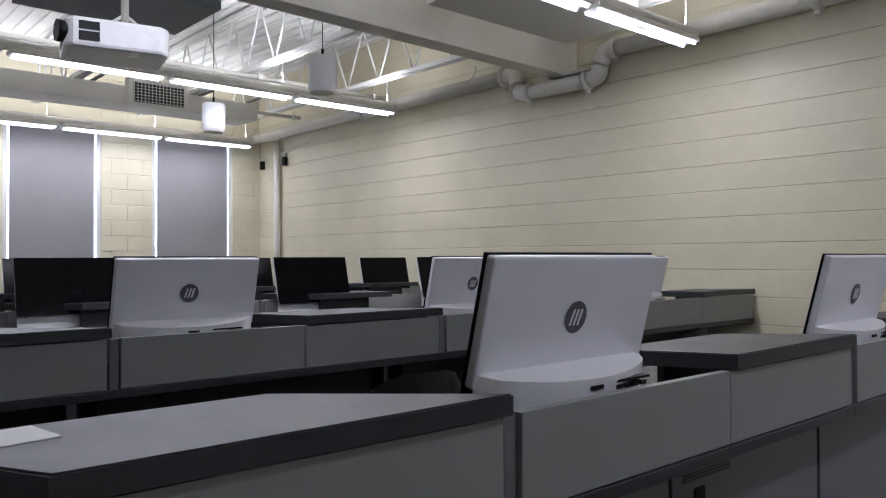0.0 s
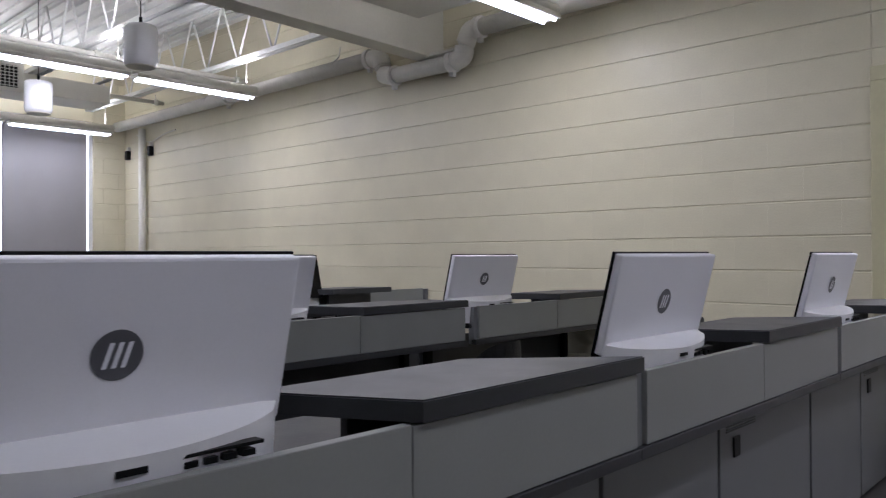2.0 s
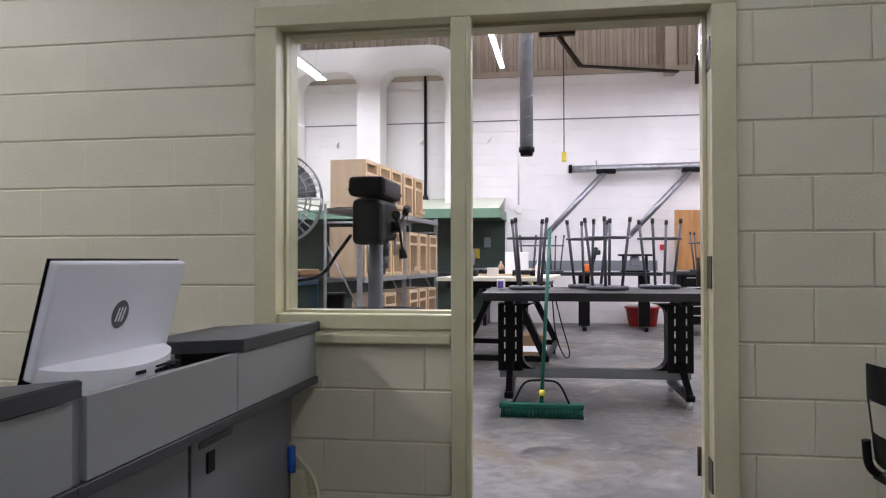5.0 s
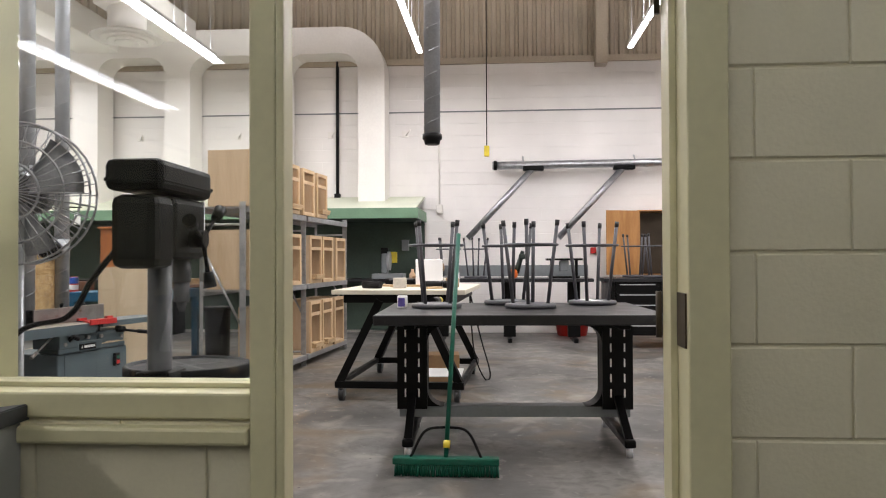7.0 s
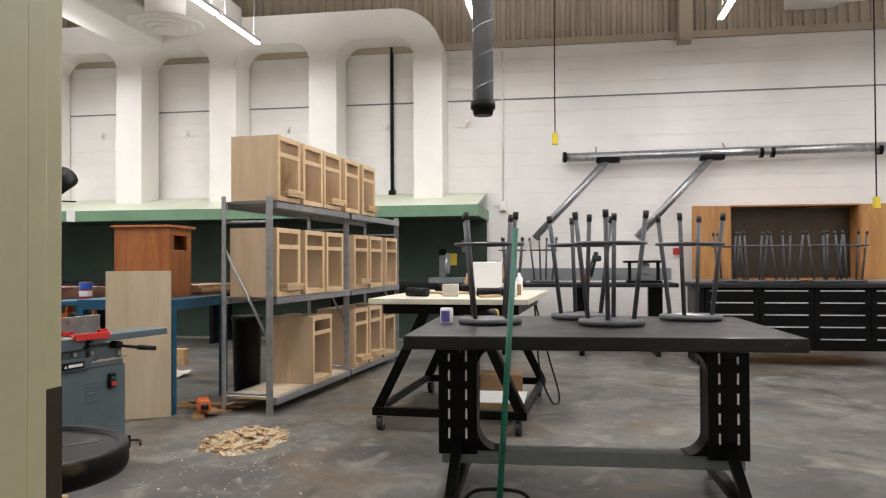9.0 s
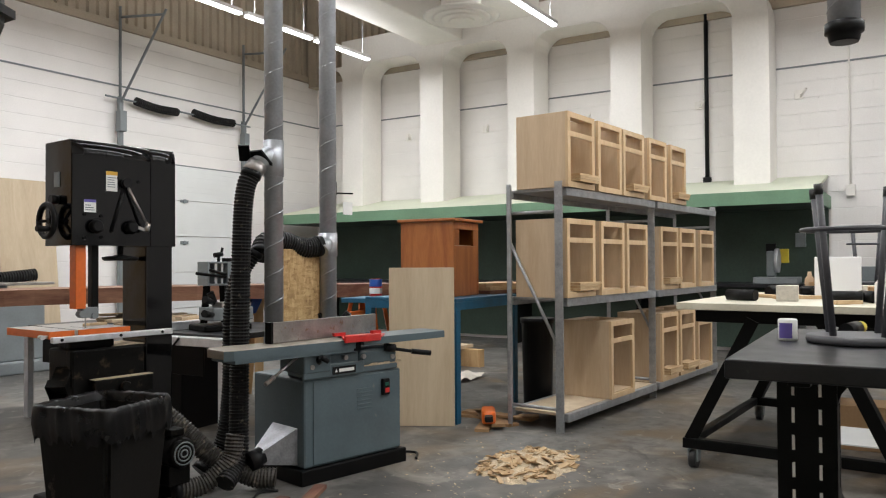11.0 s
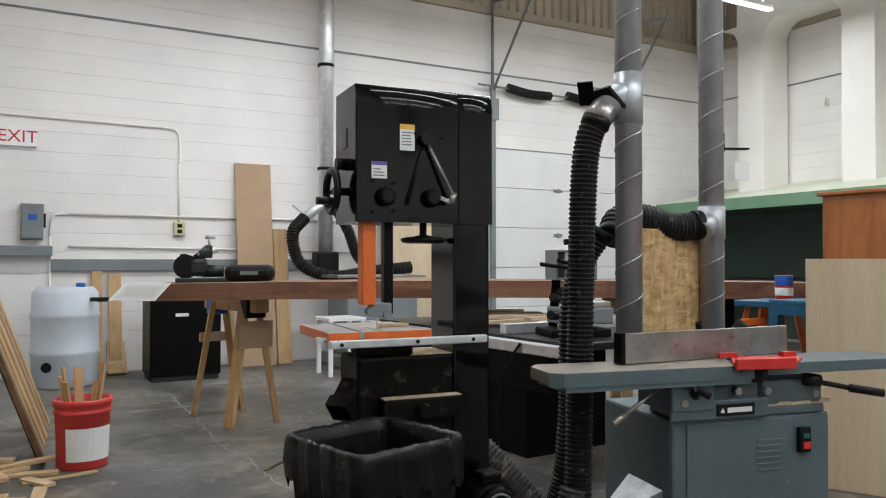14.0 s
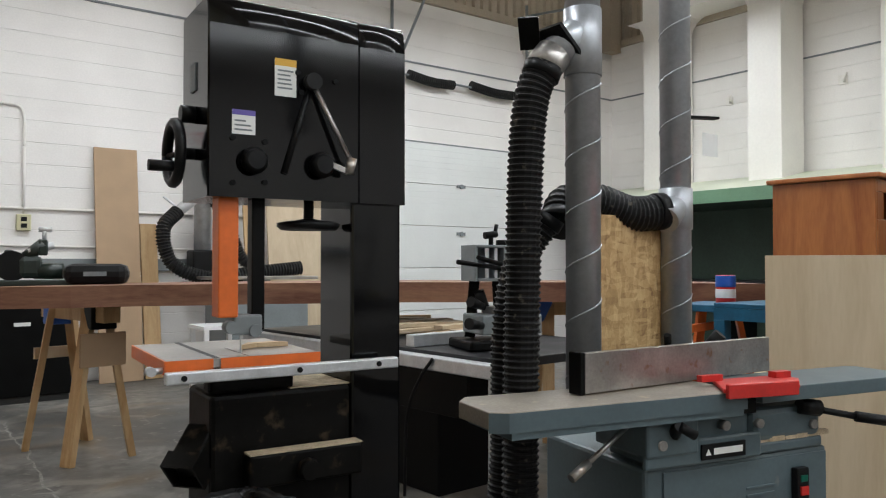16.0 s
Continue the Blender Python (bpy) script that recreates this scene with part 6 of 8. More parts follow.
box(bm, 0.27, 0.37, 0.19, 0.32, 0.79, 0.84, bevel=0.008)
rod(bm, (0.29, 0.24, 0.84), (0.27, 0.22, 0.90), 0.012, seg=8)
rod(bm, (0.42, 0.22, 0.84), (0.45, 0.18, 0.90), 0.022, seg=10)
part("fence_bracket", bm, BLACK_STEEL, jt)
bm = bm_new()
prism(bm, [(0.20, -0.085), (0.46, -0.11), (0.56, -0.02), (0.52, 0.05), (0.30, 0.06)], 0.7705, 0.782, bevel=0.003)
box(bm, 0.21, 0.45, -0.098, -0.082, 0.755, 0.795, bevel=0.003, m=pose(0, 0, 0, 0, 0, -5.5) @ Matrix.Translation((0.005, 0.02, 0)))
box(bm, 0.23, 0.31, 0.03, 0.05, 0.782, 0.80)
box(bm, 0.49, 0.55, 0.0, 0.03, 0.782, 0.80)
part("cutter_guard", bm, RED, jt, "red swing guard over the cutter")
bm = bm_new()
rod(bm, (0.60, -0.03, 0.69), (0.70, -0.10, 0.67), 0.010, seg=8)
rod(bm, (0.70, -0.10, 0.67), (0.80, -0.16, 0.655), 0.016, seg=10)
rod(bm, (0.56, -0.02, 0.70), (0.62, -0.04, 0.69), 0.025, seg=10)
part("table_lever", bm, BLACK, jt)
bm = bm_new()
rod(bm, (0.08, -0.02, 0.66), (0.06, -0.07, 0.69), 0.022, 0.013, seg=10)
rod(bm, (0.06, -0.07, 0.69), (0.10, -0.085, 0.665), 0.014, seg=10)
part("lock_handle", bm, BLACK, jt)
for x, z in ((0.03, 0.635), (0.27, 0.665), (0.40, 0.66), (0.62, 0.64)):
    bm = bm_new()
    rod(bm, (x, 0.0, z), (x, -0.042 if x < 0.1 else -0.026, z), 0.014, seg=12)
    part("bolt", bm, STEEL, jt)
bm = bm_new()
box(bm, -0.20, 0.0, 0.06, 0.30, 0.10, 0.30)
for v in bm.verts:
    if v.co.x < -0.1:
        v.co.y = 0.13 + (v.co.y - 0.18) * 0.35
        v.co.z = 0.17 + (v.co.z - 0.2) * 0.35
part("dust_chute", bm, GALV, jt, "galvanised dust chute")
bm = bm_new()
rod(bm, (-0.18, 0.13, 0.17), (-0.26, 0.13, 0.15), 0.052, seg=18)
part("chute_collar", bm, BLACK, jt)
bm = bm_new()
rnd = random.Random(8)
for i in range(60):
    x = rnd.uniform(0.40, 0.68)
    y = rnd.uniform(-0.006, 0.03)
    s = rnd.uniform(0.008, 0.02)
    box(bm, x - s * 1.5, x + s * 1.5, y - s * 0.4, y + s * 0.4, 0.60, 0.602 + s * 1.2 * (1 - abs(x - 0.54) * 3), bevel=0)
ob = part("sawdust_heap", bm, SAWDUST, jt, "sawdust gathered on the ledge")
bm = bm_new()
sweep(bm, [(0.60, 0.25, 0.012), (0.80, 0.16, 0.012), (0.88, 0.06, 0.012), (0.78, -0.05, 0.012)], 0.008, 6)
part("power_cord", bm, BLACK, jt)

# ---- dust collection by the jointer ----
def spiral_duct(name, label, x, y, z0, z1, r, lean=(0, 0)):
    d = thing(name, label, "duct", (x, y, 0))
    bm = bm_new()
    rod(bm, (lean[0], lean[1], z0), (0, 0, z1), r, seg=22)
    part("pipe", bm, DUCT_GREY, d)
    bm = bm_new()
    pts = []
    turns = (z1 - z0) / 0.16
    for i in range(int(turns * 14)):
        t = 2 * math.pi * i / 14
        pts.append((r * math.cos(t), r * math.sin(t), z0 + 0.16 * i / 14))
    sweep(bm, pts, 0.0035, 4, smooth=False)
    part("spiral_seam", bm, DUCT_GREY, d)
    return d


D3, D4 = (8.935, 3.093), (9.456, 3.147)
d3 = spiral_duct("dust_duct", "grey spiral dust duct rising to the roof with a hose branch", *D3, 0.72, SHOP_TOP, 0.052)
bm = bm_new()
rod(bm, (0.0, 0.0, 1.83), (-0.095, 0.03, 1.735), 0.050, seg=16)
rod(bm, (0.0, 0.0, 1.68), (0.0, 0.0, 1.88), 0.057, seg=20)
part("wye_branch", bm, DUCT_GREY, d3, "bright metal branch fitting")
bm = bm_new()
box(bm, -0.07, 0.07, -0.06, 0.06, -0.006, 0.006, m=pose(-0.075, 0.025, 1.765, 0, 40, 0))
box(bm, -0.05, 0.05, 0.06, 0.12, -0.004, 0.004, m=pose(-0.095, 0.0, 1.80, 0, 50, 40))
part("gate_blade", bm, BLACK_STEEL, d3)
bm = bm_new()
rod(bm, (-0.09, 0.03, 1.74), (-0.135, 0.04, 1.685), 0.056, seg=18)
part("hose_clamp", bm, STEEL, d3)
d4 = spiral_duct("dust_duct", "grey spiral dust duct rising to the roof with a blast gate", *D4, 0.40, SHOP_TOP, 0.052)
bm = bm_new()
rod(bm, (0, 0, 1.24), (0, 0, 1.38), 0.057, seg=20)
rod(bm, (0, 0, 1.33), (-0.09, -0.02, 1.27), 0.05, seg=16)
part("wye_branch", bm, DUCT_GREY, d4, "bright metal branch fitting")
bm = bm_new()
beam(bm, (0.0, 0, 1.63), (0.17, -0.05, 1.635), 0.03, 0.008)
rod(bm, (0.05, -0.02, 1.62), (0.05, -0.02, 1.70), 0.008, seg=6)
part("gate_blade", bm, BLACK_STEEL, d4)
part("tag", boxes((0.10, 0.19, -0.04, -0.038, 1.50, 1.58)), PAPER, d4)


def hose(name_label, pts, r, ring=0.018, rr=0.006, lying=False):
    bm = bm_new()
    sweep(bm, pts, r, 16, ring=ring, ring_r=rr, n=14)
    ob = solid("flex_hose", bm, HOSE, name_label, "hose", group="dust hoses")
    for a, b in ((pts[0], pts[1]), (pts[-1], pts[-2]))[:1 if lying else 2]:
        a, b = Vector(a), Vector(b)
        bm = bm_new()
        rod(bm, a, a + (b - a).normalized() * 0.035, r + rr + 0.003, seg=18)
        part("cuff", bm, BLACK, ob)
    return ob


hose("black corrugated dust hose hanging from the duct", [(8.81, 3.13, 1.70), (8.775, 3.145, 1.60), (8.755, 3.15, 1.40), (8.738, 3.15, 0.9), (8.72, 3.14, 0.40), (8.67, 3.10, 0.16), (8.55, 3.06, 0.075)], 0.048, lying=True)
hose("black corrugated dust hose behind the duct", [(8.90, 3.20, 1.27), (8.83, 3.26, 1.12), (8.80, 3.28, 0.9), (8.79, 3.28, 0.5), (8.75, 3.30, 0.20), (8.62, 3.33, 0.08)], 0.045)
hose("black hose joining the two ducts", [(8.96, 3.22, 1.24), (9.02, 3.245, 1.315), (9.14, 3.225, 1.325), (9.27, 3.19, 1.29), (9.39, 3.15, 1.30)], 0.055)
hose("grey corrugated hose running down to the floor", [(8.40, 3.42, 0.46), (8.50, 3.32, 0.33), (8.60, 3.20, 0.18), (8.72, 3.05, 0.075), (8.80, 2.95, 0.06)], 0.05, lying=True).data.materials[0] = HOSE_GREY
hose("grey corrugated hose lying by the jointer", [(8.36, 3.22, 0.06), (8.50, 3.16, 0.07), (8.62, 3.10, 0.17), (8.66, 3.10, 0.30)], 0.045, lying=True).data.materials[0] = HOSE_GREY
bm = bm_new()
box(bm, 0, 0.42, 0, 0.018, 0, 0.50, bevel=0.001)
solid("strand_board", bm, OSB, "strand board panel screwed between the two ducts", "board", (9.01, 3.165, 0.78), 2)
bm = bm_new()
for k, (x, y, rz) in enumerate(((8.55, 2.75, 10), (8.35, 2.85, -30), (8.70, 2.60, 25))):
    box(bm, -0.14, 0.14, -0.03, 0.03, 0, 0.02, m=pose(x, y, 0.001 + k * 0.021, 0, 0, rz))
solid("scrap_wood", bm, SLAB, "dark scrap wood lying by the bin", "offcut")
bm = bm_new()
sweep(bm, [(0.55, -0.33, 0.01), (0.70, -0.38, 0.012), (0.84, -0.30, 0.01), (0.92, -0.35, 0.01)], 0.007, 6)
part("power_cord", bm, BLACK, bs)

# ---- waste bin ----
wb = thing("waste_bin", "square charcoal bin with a black liner over its rim", "bin", (7.765, 2.90, 0), 13)
bm = bm_new()
for (r0, r1, z0, z1) in ((0.142, 0.184, 0.0, 0.60),):
    a = [bm.verts.new((sx * r0, sy * r0, z0)) for sx, sy in ((-1, -1), (1, -1), (1, 1), (-1, 1))]
    b = [bm.verts.new((sx * r1, sy * r1, z1)) for sx, sy in ((-1, -1), (1, -1), (1, 1), (-1, 1))]
    c = [bm.verts.new((sx * (r1 - 0.012), sy * (r1 - 0.012), z1)) for sx, sy in ((-1, -1), (1, -1), (1, 1), (-1, 1))]
    e = [bm.verts.new((sx * (r0 - 0.01), sy * (r0 - 0.01), 0.05)) for sx, sy in ((-1, -1), (1, -1), (1, 1), (-1, 1))]
    fs = [bm.faces.new(a[::-1]), bm.faces.new(e)]
    for p, q in ((a, b), (b, c), (c, e)):
        for i in range(4):
            fs.append(bm.faces.new((p[i], p[(i + 1) % 4], q[(i + 1) % 4], q[i])))
    bmesh.ops.bevel(bm, geom=[ed for ed in bm.edges if abs(ed.verts[0].co.z - ed.verts[1].co.z) > 0.2], offset=0.02, segments=3, affect="EDGES")
part("body", bm, BIN, wb)
bm = bm_new()
rnd = random.Random(3)
N = 96


def square(t, r):
    c, s = math.cos(t), math.sin(t)
    k = 1 / (abs(c) ** 12 + abs(s) ** 12) ** (1 / 12)
    return Vector((c * k * r, s * k * r, 0))


rings = []
for (r, z, wob) in ((0.160, 0.30, 0.004), (0.168, 0.56, 0.004), (0.180, 0.63, 0.003), (0.188, 0.642, 0.003), (0.196, 0.628, 0.004), (0.199, 0.595, 0.007), (0.200, 0.55, 0.010), (0.196, 0.505, 0.012)):
    ring = []
    for i in range(N):
        t = 2 * math.pi * i / N
        w = 0.6 * wob * (math.sin(i * 0.9 + z * 9) + math.sin(i * 2.3 + z * 20))
        v = square(t, r + w * 0.5)
        v.z = z + (w * 2.2 if z < 0.6 else w * 0.8)
        ring.append(bm.verts.new(v))
    rings.append(ring)
for a, b in zip(rings, rings[1:]):
    for i in range(N):
        bm.faces.new((a[i], a[(i + 1) % N], b[(i + 1) % N], b[i])).smooth = True
bm.faces.new(rings[0][::-1])
part("liner", bm, BAG, wb, "crumpled black bin liner")

# ---- bucket, leaning boards, lumber rack ----
bk = thing("bucket", "red plastic bucket full of wood scraps with a label", "bucket", (7.18, 5.60, 0), 20)
bm = bm_new()
lathe(bm, [(0.128, 0.0), (0.132, 0.01), (0.145, 0.30), (0.153, 0.305), (0.153, 0.315), (0.147, 0.32), (0.148, 0.345), (0.156, 0.35), (0.156, 0.375), (0.149, 0.38), (0.142, 0.38), (0.135, 0.25), (0.12, 0.03)], seg=32)
part("body", bm, BUCKET_RED, bk)
bm = bm_new()
for i in range(9):
    t0, t1 = radians(-150 + i * 12), radians(-150 + (i + 1) * 12)
    q = [(0.1395 * math.cos(t0), 0.1395 * math.sin(t0), 0.05), (0.1395 * math.cos(t1), 0.1395 * math.sin(t1), 0.05), (0.1455 * math.cos(t1), 0.1455 * math.sin(t1), 0.23), (0.1455 * math.cos(t0), 0.1455 * math.sin(t0), 0.23)]
    bm.faces.new([bm.verts.new(p) for p in q])
lb = part("label", bm, PAPER, bk, "white paper label")
rnd = random.Random(12)
for i in range(9):
    t, l_ = rnd.uniform(0, 6.28), rnd.uniform(0.30, 0.52)
    bm = bm_new()
    beam(bm, (0.05 * math.cos(t), 0.05 * math.sin(t), 0.06), (0.12 * math.cos(t), 0.12 * math.sin(t), 0.06 + l_), rnd.uniform(0.02, 0.06), 0.014)
    ob = solid("wood_scrap", bm, PINE, "pine scrap standing in the bucket", "offcut", (7.18, 5.60, 0), 0, group="bucket scraps")

lr = thing("lumber_rack", "timber lumber rack with short arms against the wall", "rack", (6.19, 2.35, 0))
part("post", boxes((0.50, 0.545, -0.10, -0.02, 0, 2.35), bevel=0.004), POST_BOARD, lr)
part("post", boxes((0.48, 0.57, 1.5, 1.58, 0, 2.35), bevel=0.004), POST_BOARD, lr)
for z in (1.018, 1.32, 1.62, 1.95):
    part("arm", boxes((-0.38, 0.50, -0.145, -0.102, z - 0.06, z), bevel=0.003), PINE_X, lr)
    part("arm", boxes((-0.38, 0.50, 1.582, 1.62, z - 0.06, z), bevel=0.003), PINE_X, lr)
for z, k, xr in ((1.32, 2, 0.46), (1.62, 3, 0.48), (1.95, 4, 0.47)):
    for i in range(k):
        bm = bm_new()
        box(bm, -0.35, xr - 0.04 * (i % 2), -0.3, 1.8, 0, 0.03, bevel=0.002)
        solid("lumber_board", bm, PINE_X, "rough board stacked on the lumber rack", "lumber", (6.21, 2.35, z + 0.001 + i * 0.031), group="racked boards")
part("arm", boxes((-0.38, 0.50, -0.44, -0.40, 0.96, 1.018), bevel=0.003), PINE_X, lr)
for i, (y0, y1, x1, z0, z1, m_) in enumerate(((1.89, 2.24, 6.72, 1.02, 1.050, WALNUT), (1.88, 2.24, 6.80, 1.051, 1.082, MDF), (1.84, 2.10, 6.74, 1.083, 1.104, MDF), (2.12, 2.24, 6.77, 1.083, 1.122, PINE_X))):
    bm = bm_new()
    box(bm, 5.78, x1, y0, y1, z0, z1, bevel=0.002)
    solid("panel_board", bm, m_, "wide board lying on the rack arms", "board", group="panel stack")
part("post", boxes((0.25, 0.34, 4.55, 4.64, 0, 2.35), bevel=0.004), PINE, lr)
part("back_rail", boxes((0.25, 0.34, 1.63, 4.54, 1.66, 1.75), bevel=0.004), PINE, lr)
for i, (bx_, by_, hgt, m_) in enumerate(((6.99, 5.72, 1.80, WALNUT), (6.985, 5.80, 1.85, PINE), (6.97, 5.90, 2.1, WALNUT), (6.985, 6.00, 1.9, MDF), (7.0, 6.20, 2.1, PINE), (7.02, 6.40, 2.0, PINE), (7.035, 6.60, 2.15, MDF), (7.05, 6.85, 2.2, PINE))):
    bm = bm_new()
    beam(bm, (0, 0, 0.01), (-0.335 * hgt, 0.04, hgt * 0.94), 0.09 + 0.03 * (i % 3), 0.024)
    solid("leaning_board", bm, m_, "long board leaning on the lumber rack", "lumber", (bx_, by_, 0.002), group="leaning boards")
rnd = random.Random(5)
for i in range(9):
    bm = bm_new()
    l_ = rnd.uniform(0.12, 0.45)
    box(bm, -l_ / 2, l_ / 2, -0.03, 0.03, 0, 0.02, bevel=0.002)
    solid("wood_offcut", bm, PINE_X, "pine offcut lying on the floor", "offcut", (6.80 + rnd.uniform(-0.10, 0.16), 5.15 + rnd.uniform(-0.25, 0.5), 0.001 + 0.0205 * (i % 4)), rnd.uniform(0, 180), group="floor offcuts")

# ---- steel rack with cabinet boxes ----
rk = thing("steel_rack", "zinc shelving rack holding unfinished cabinet boxes", "rack", (10.80, 2.18, 0), -4.6)
BAYS = (0.0, 1.70, 3.40)
DEP = 0.42
for u in BAYS:
    for v in (0.0, DEP):
        bm = bm_new()
        box(bm, u - 0.03, u + 0.03, v - 0.004, v + 0.004, 0, 1.76)
        box(bm, u - 0.03, u - 0.024, v - 0.03, v + 0.004 if v else v + 0.03, 0, 1.76)
        up = part("upright", bm, RACK_STEEL, rk)
        if u == 0.0:
            bm = bm_new()
            for i in range(32):
                box(bm, u - 0.012, u + 0.012, v - 0.0052, v - 0.0045, 0.05 + i * 0.054, 0.075 + i * 0.054)
            part("slot", bm, BLACK_STEEL, up)
    bm = bm_new()
    for z in (0.16, 1.55):
        rod(bm, (u, 0.0, z), (u, DEP, z), 0.012, seg=8)
    rod(bm, (u, 0.0, 0.55), (u, DEP, 1.35), 0.012, seg=8)
    part("cross_brace", bm, RACK_STEEL, rk)
for z in (0.13, 0.94, 1.72):
    for a, b in zip(BAYS, BAYS[1:]):
        for v in (-0.02, DEP):
            part("shelf_beam", boxes((a + 0.03, b - 0.03, v - 0.02, v + 0.02, z - 0.06, z), bevel=0.006), RACK_STEEL, rk)
        part("shelf_board", boxes((a + 0.032, b - 0.032, 0.005, DEP - 0.022, z - 0.02, z), bevel=0.001), PLY if z < 0.5 else RACK_STEEL, rk)


def cabinet_box(u, v, z, w, h, d, drawer=True, extra=False):
    """A face-frame cabinet carcass, its open front to -y of the rack."""
    o = Vector((10.80, 2.18, 0))
    a = radians(-4.6)
    c = thing("cabinet_box", "unfinished maple cabinet box with an open face frame", "cabinet", (o.x + u * math.cos(a) - v * math.sin(a), o.y + u * math.sin(a) + v * math.cos(a), z), -4.6, group="cabinet boxes")
    t = 0.018
    for x in (0.0, w - t):
        part("side_panel", boxes((x, x + t, 0.02, d, 0, h)), MAPLE, c)
    part("back_panel", boxes((t, w - t, d - 0.008, d, 0, h)), MAPLE, c)
    part("bottom_panel", boxes((t, w - t, 0.02, d - 0.009, 0.03, 0.045)), MAPLE, c)
    if not drawer:
        part("top_panel", boxes((t, w - t, 0.02, d - 0.009, h - t, h)), MAPLE, c)
    s = 0.038
    fr2 = bm_new()
    for sp in ((-0.003, s, 0, 0.0195, 0, h), (w - s, w + 0.003, 0, 0.0195, 0, h), (s, w - s, 0, 0.0195, h - s, h), (s, w - s, 0, 0.0195, 0, s)):
        box(fr2, *sp)
    if drawer:
        box(fr2, s, w - s, 0, 0.0195, h - 0.17, h - 0.135)
    part("face_frame", fr2, MAPLE_IN, c)
    if drawer:
        part("stretcher", boxes((t, w - t, 0.05, 0.12, h - t, h), (t, w - t, d - 0.12, d - 0.01, h - t, h)), MAPLE, c)
    if extra:
        for i in range(3):
            part("loose_strip", boxes((w * 0.3, w + 0.02 * i, -0.03, 0.08, 0.046 + 0.02 * i, 0.064 + 0.02 * i), bevel=0.001), PINE_X, c)


H1 = 0.53
for u, w, e in ((0.01, 0.42, True), (0.50, 0.42, False), (0.96, 0.42, True), (1.50, 0.40, False), (2.0, 0.40, True)):
    cabinet_box(u, -0.06, 1.721, w, H1, 0.42, True, e)
for u, w, e in ((0.01, 0.44, True), (0.56, 0.42, False), (1.04, 0.42, False), (1.78, 0.42, True), (2.26, 0.42, False), (2.82, 0.42, False)):
    cabinet_box(u, -0.05, 0.941, w, 0.56, 0.42, True, e)
for u, w, e in ((0.72, 0.44, False), (1.78, 0.40, True), (2.24, 0.40, True), (2.74, 0.42, False)):
    cabinet_box(u, -0.05, 0.131, w, 0.60, 0.42, True, e)

# ---- blue bench, orange cabinet, plywood sheet ----
bt = thing("blue_bench", "blue steel work table frame with a dark top", "bench", (10.66, 2.95, 0), 0)
part("top", boxes((0, 1.0, 0.0, 0.85, 0.90, 0.925), bevel=0.004), BLUE, bt)
part("apron", boxes((0.0, 1.0, 0.0, 0.03, 0.84, 0.90), (0.0, 0.03, 0.03, 0.85, 0.84, 0.90)), BLUE, bt)
for a, b in ((0.0, 0.0), (0.94, 0.0), (0.0, 0.79), (0.94, 0.79)):
    part("leg", boxes((a, a + 0.06, b, b + 0.06, 0, 0.84), bevel=0.003), BLUE, bt)
part("lower_rail", boxes((0.06, 0.94, 0.80, 0.83, 0.18, 0.24), (0.01, 0.04, 0.06, 0.79, 0.18, 0.24)), BLUE, bt)
oc = thing("wooden_podium", "orange stained wooden cabinet with an open slot, standing on the bench", "cabinet", (10.92, 3.13, 0.926), 4)
part("side_panel", boxes((0, 0.02, 0.0, 0.48, 0, 0.59), bevel=0.002), ORANGE_WOOD, oc)
part("side_panel", boxes((0.43, 0.45, 0.0, 0.48, 0, 0.59), bevel=0.002), ORANGE_WOOD, oc)
part("back_panel", boxes((0.02, 0.43, 0.46, 0.48, 0, 0.59)), ORANGE_WOOD, oc)
part("front_door", boxes((0.022, 0.428, 0.0, 0.018, 0.0, 0.40), bevel=0.003), ORANGE_WOOD, oc)
part("front_rail", boxes((0.022, 0.428, 0.0, 0.018, 0.53, 0.588), (0.022, 0.10, 0.0, 0.018, 0.402, 0.528), (0.35, 0.428, 0.0, 0.018, 0.402, 0.528), bevel=0.002), ORANGE_WOOD, oc)
part("shelf", boxes((0.022, 0.428, 0.02, 0.45, 0.39, 0.405)), PLY, oc)
part("top_panel", boxes((-0.03, 0.48, -0.03, 0.5, 0.592, 0.615), bevel=0.006), ORANGE_WOOD, oc)
bm = bm_new()
box(bm, 0, 0.478, -0.018, 0, 0, 1.155, bevel=0.001)
pl = solid("plywood_sheet", bm, PLY, "pale plywood sheet leaning on the blue bench", "sheet", (10.385, 3.36, 0.003), -62)
for i, (x, y, z) in enumerate(((11.45, 3.1, 0.926), (11.45, 3.1, 0.957), (11.42, 3.12, 0.988))):
    bm = bm_new()
    box(bm, 0, 0.8 - 0.1 * i, 0, 0.30, 0, 0.03, bevel=0.002)
    solid("lumber_board", bm, (SLAB, PINE_X, PINE_X)[i], "board stacked behind the podium", "lumber", (x, y, z), -6, group="bench boards")
ps2 = thing("paint_can", "red and blue paint can on the blue stand", "can", (11.0, 3.95, 0.905))
bm = bm_new()
lathe(bm, [(0.05, 0), (0.052, 0.005), (0.052, 0.15), (0.05, 0.155)], seg=24)
part("body", bm, RED, ps2)
bm = bm_new()
lathe(bm, [(0.053, 0.09), (0.0535, 0.095), (0.0535, 0.15), (0.053, 0.152)], seg=24)
part("band", bm, BLUE_PL, ps2)
bm = bm_new()
lathe(bm, [(0.053, 0.03), (0.0537, 0.033), (0.0537, 0.075), (0.053, 0.078)], seg=24)
part("label", bm, PAPER, ps2)
st2 = thing("blue_stand", "small blue topped sawhorse stand with orange legs", "stand", (10.97, 4.02, 0), 10)
part("top", boxes((-0.18, 0.22, -0.15, 0.15, 0.865, 0.904), bevel=0.006), BLUE, st2)
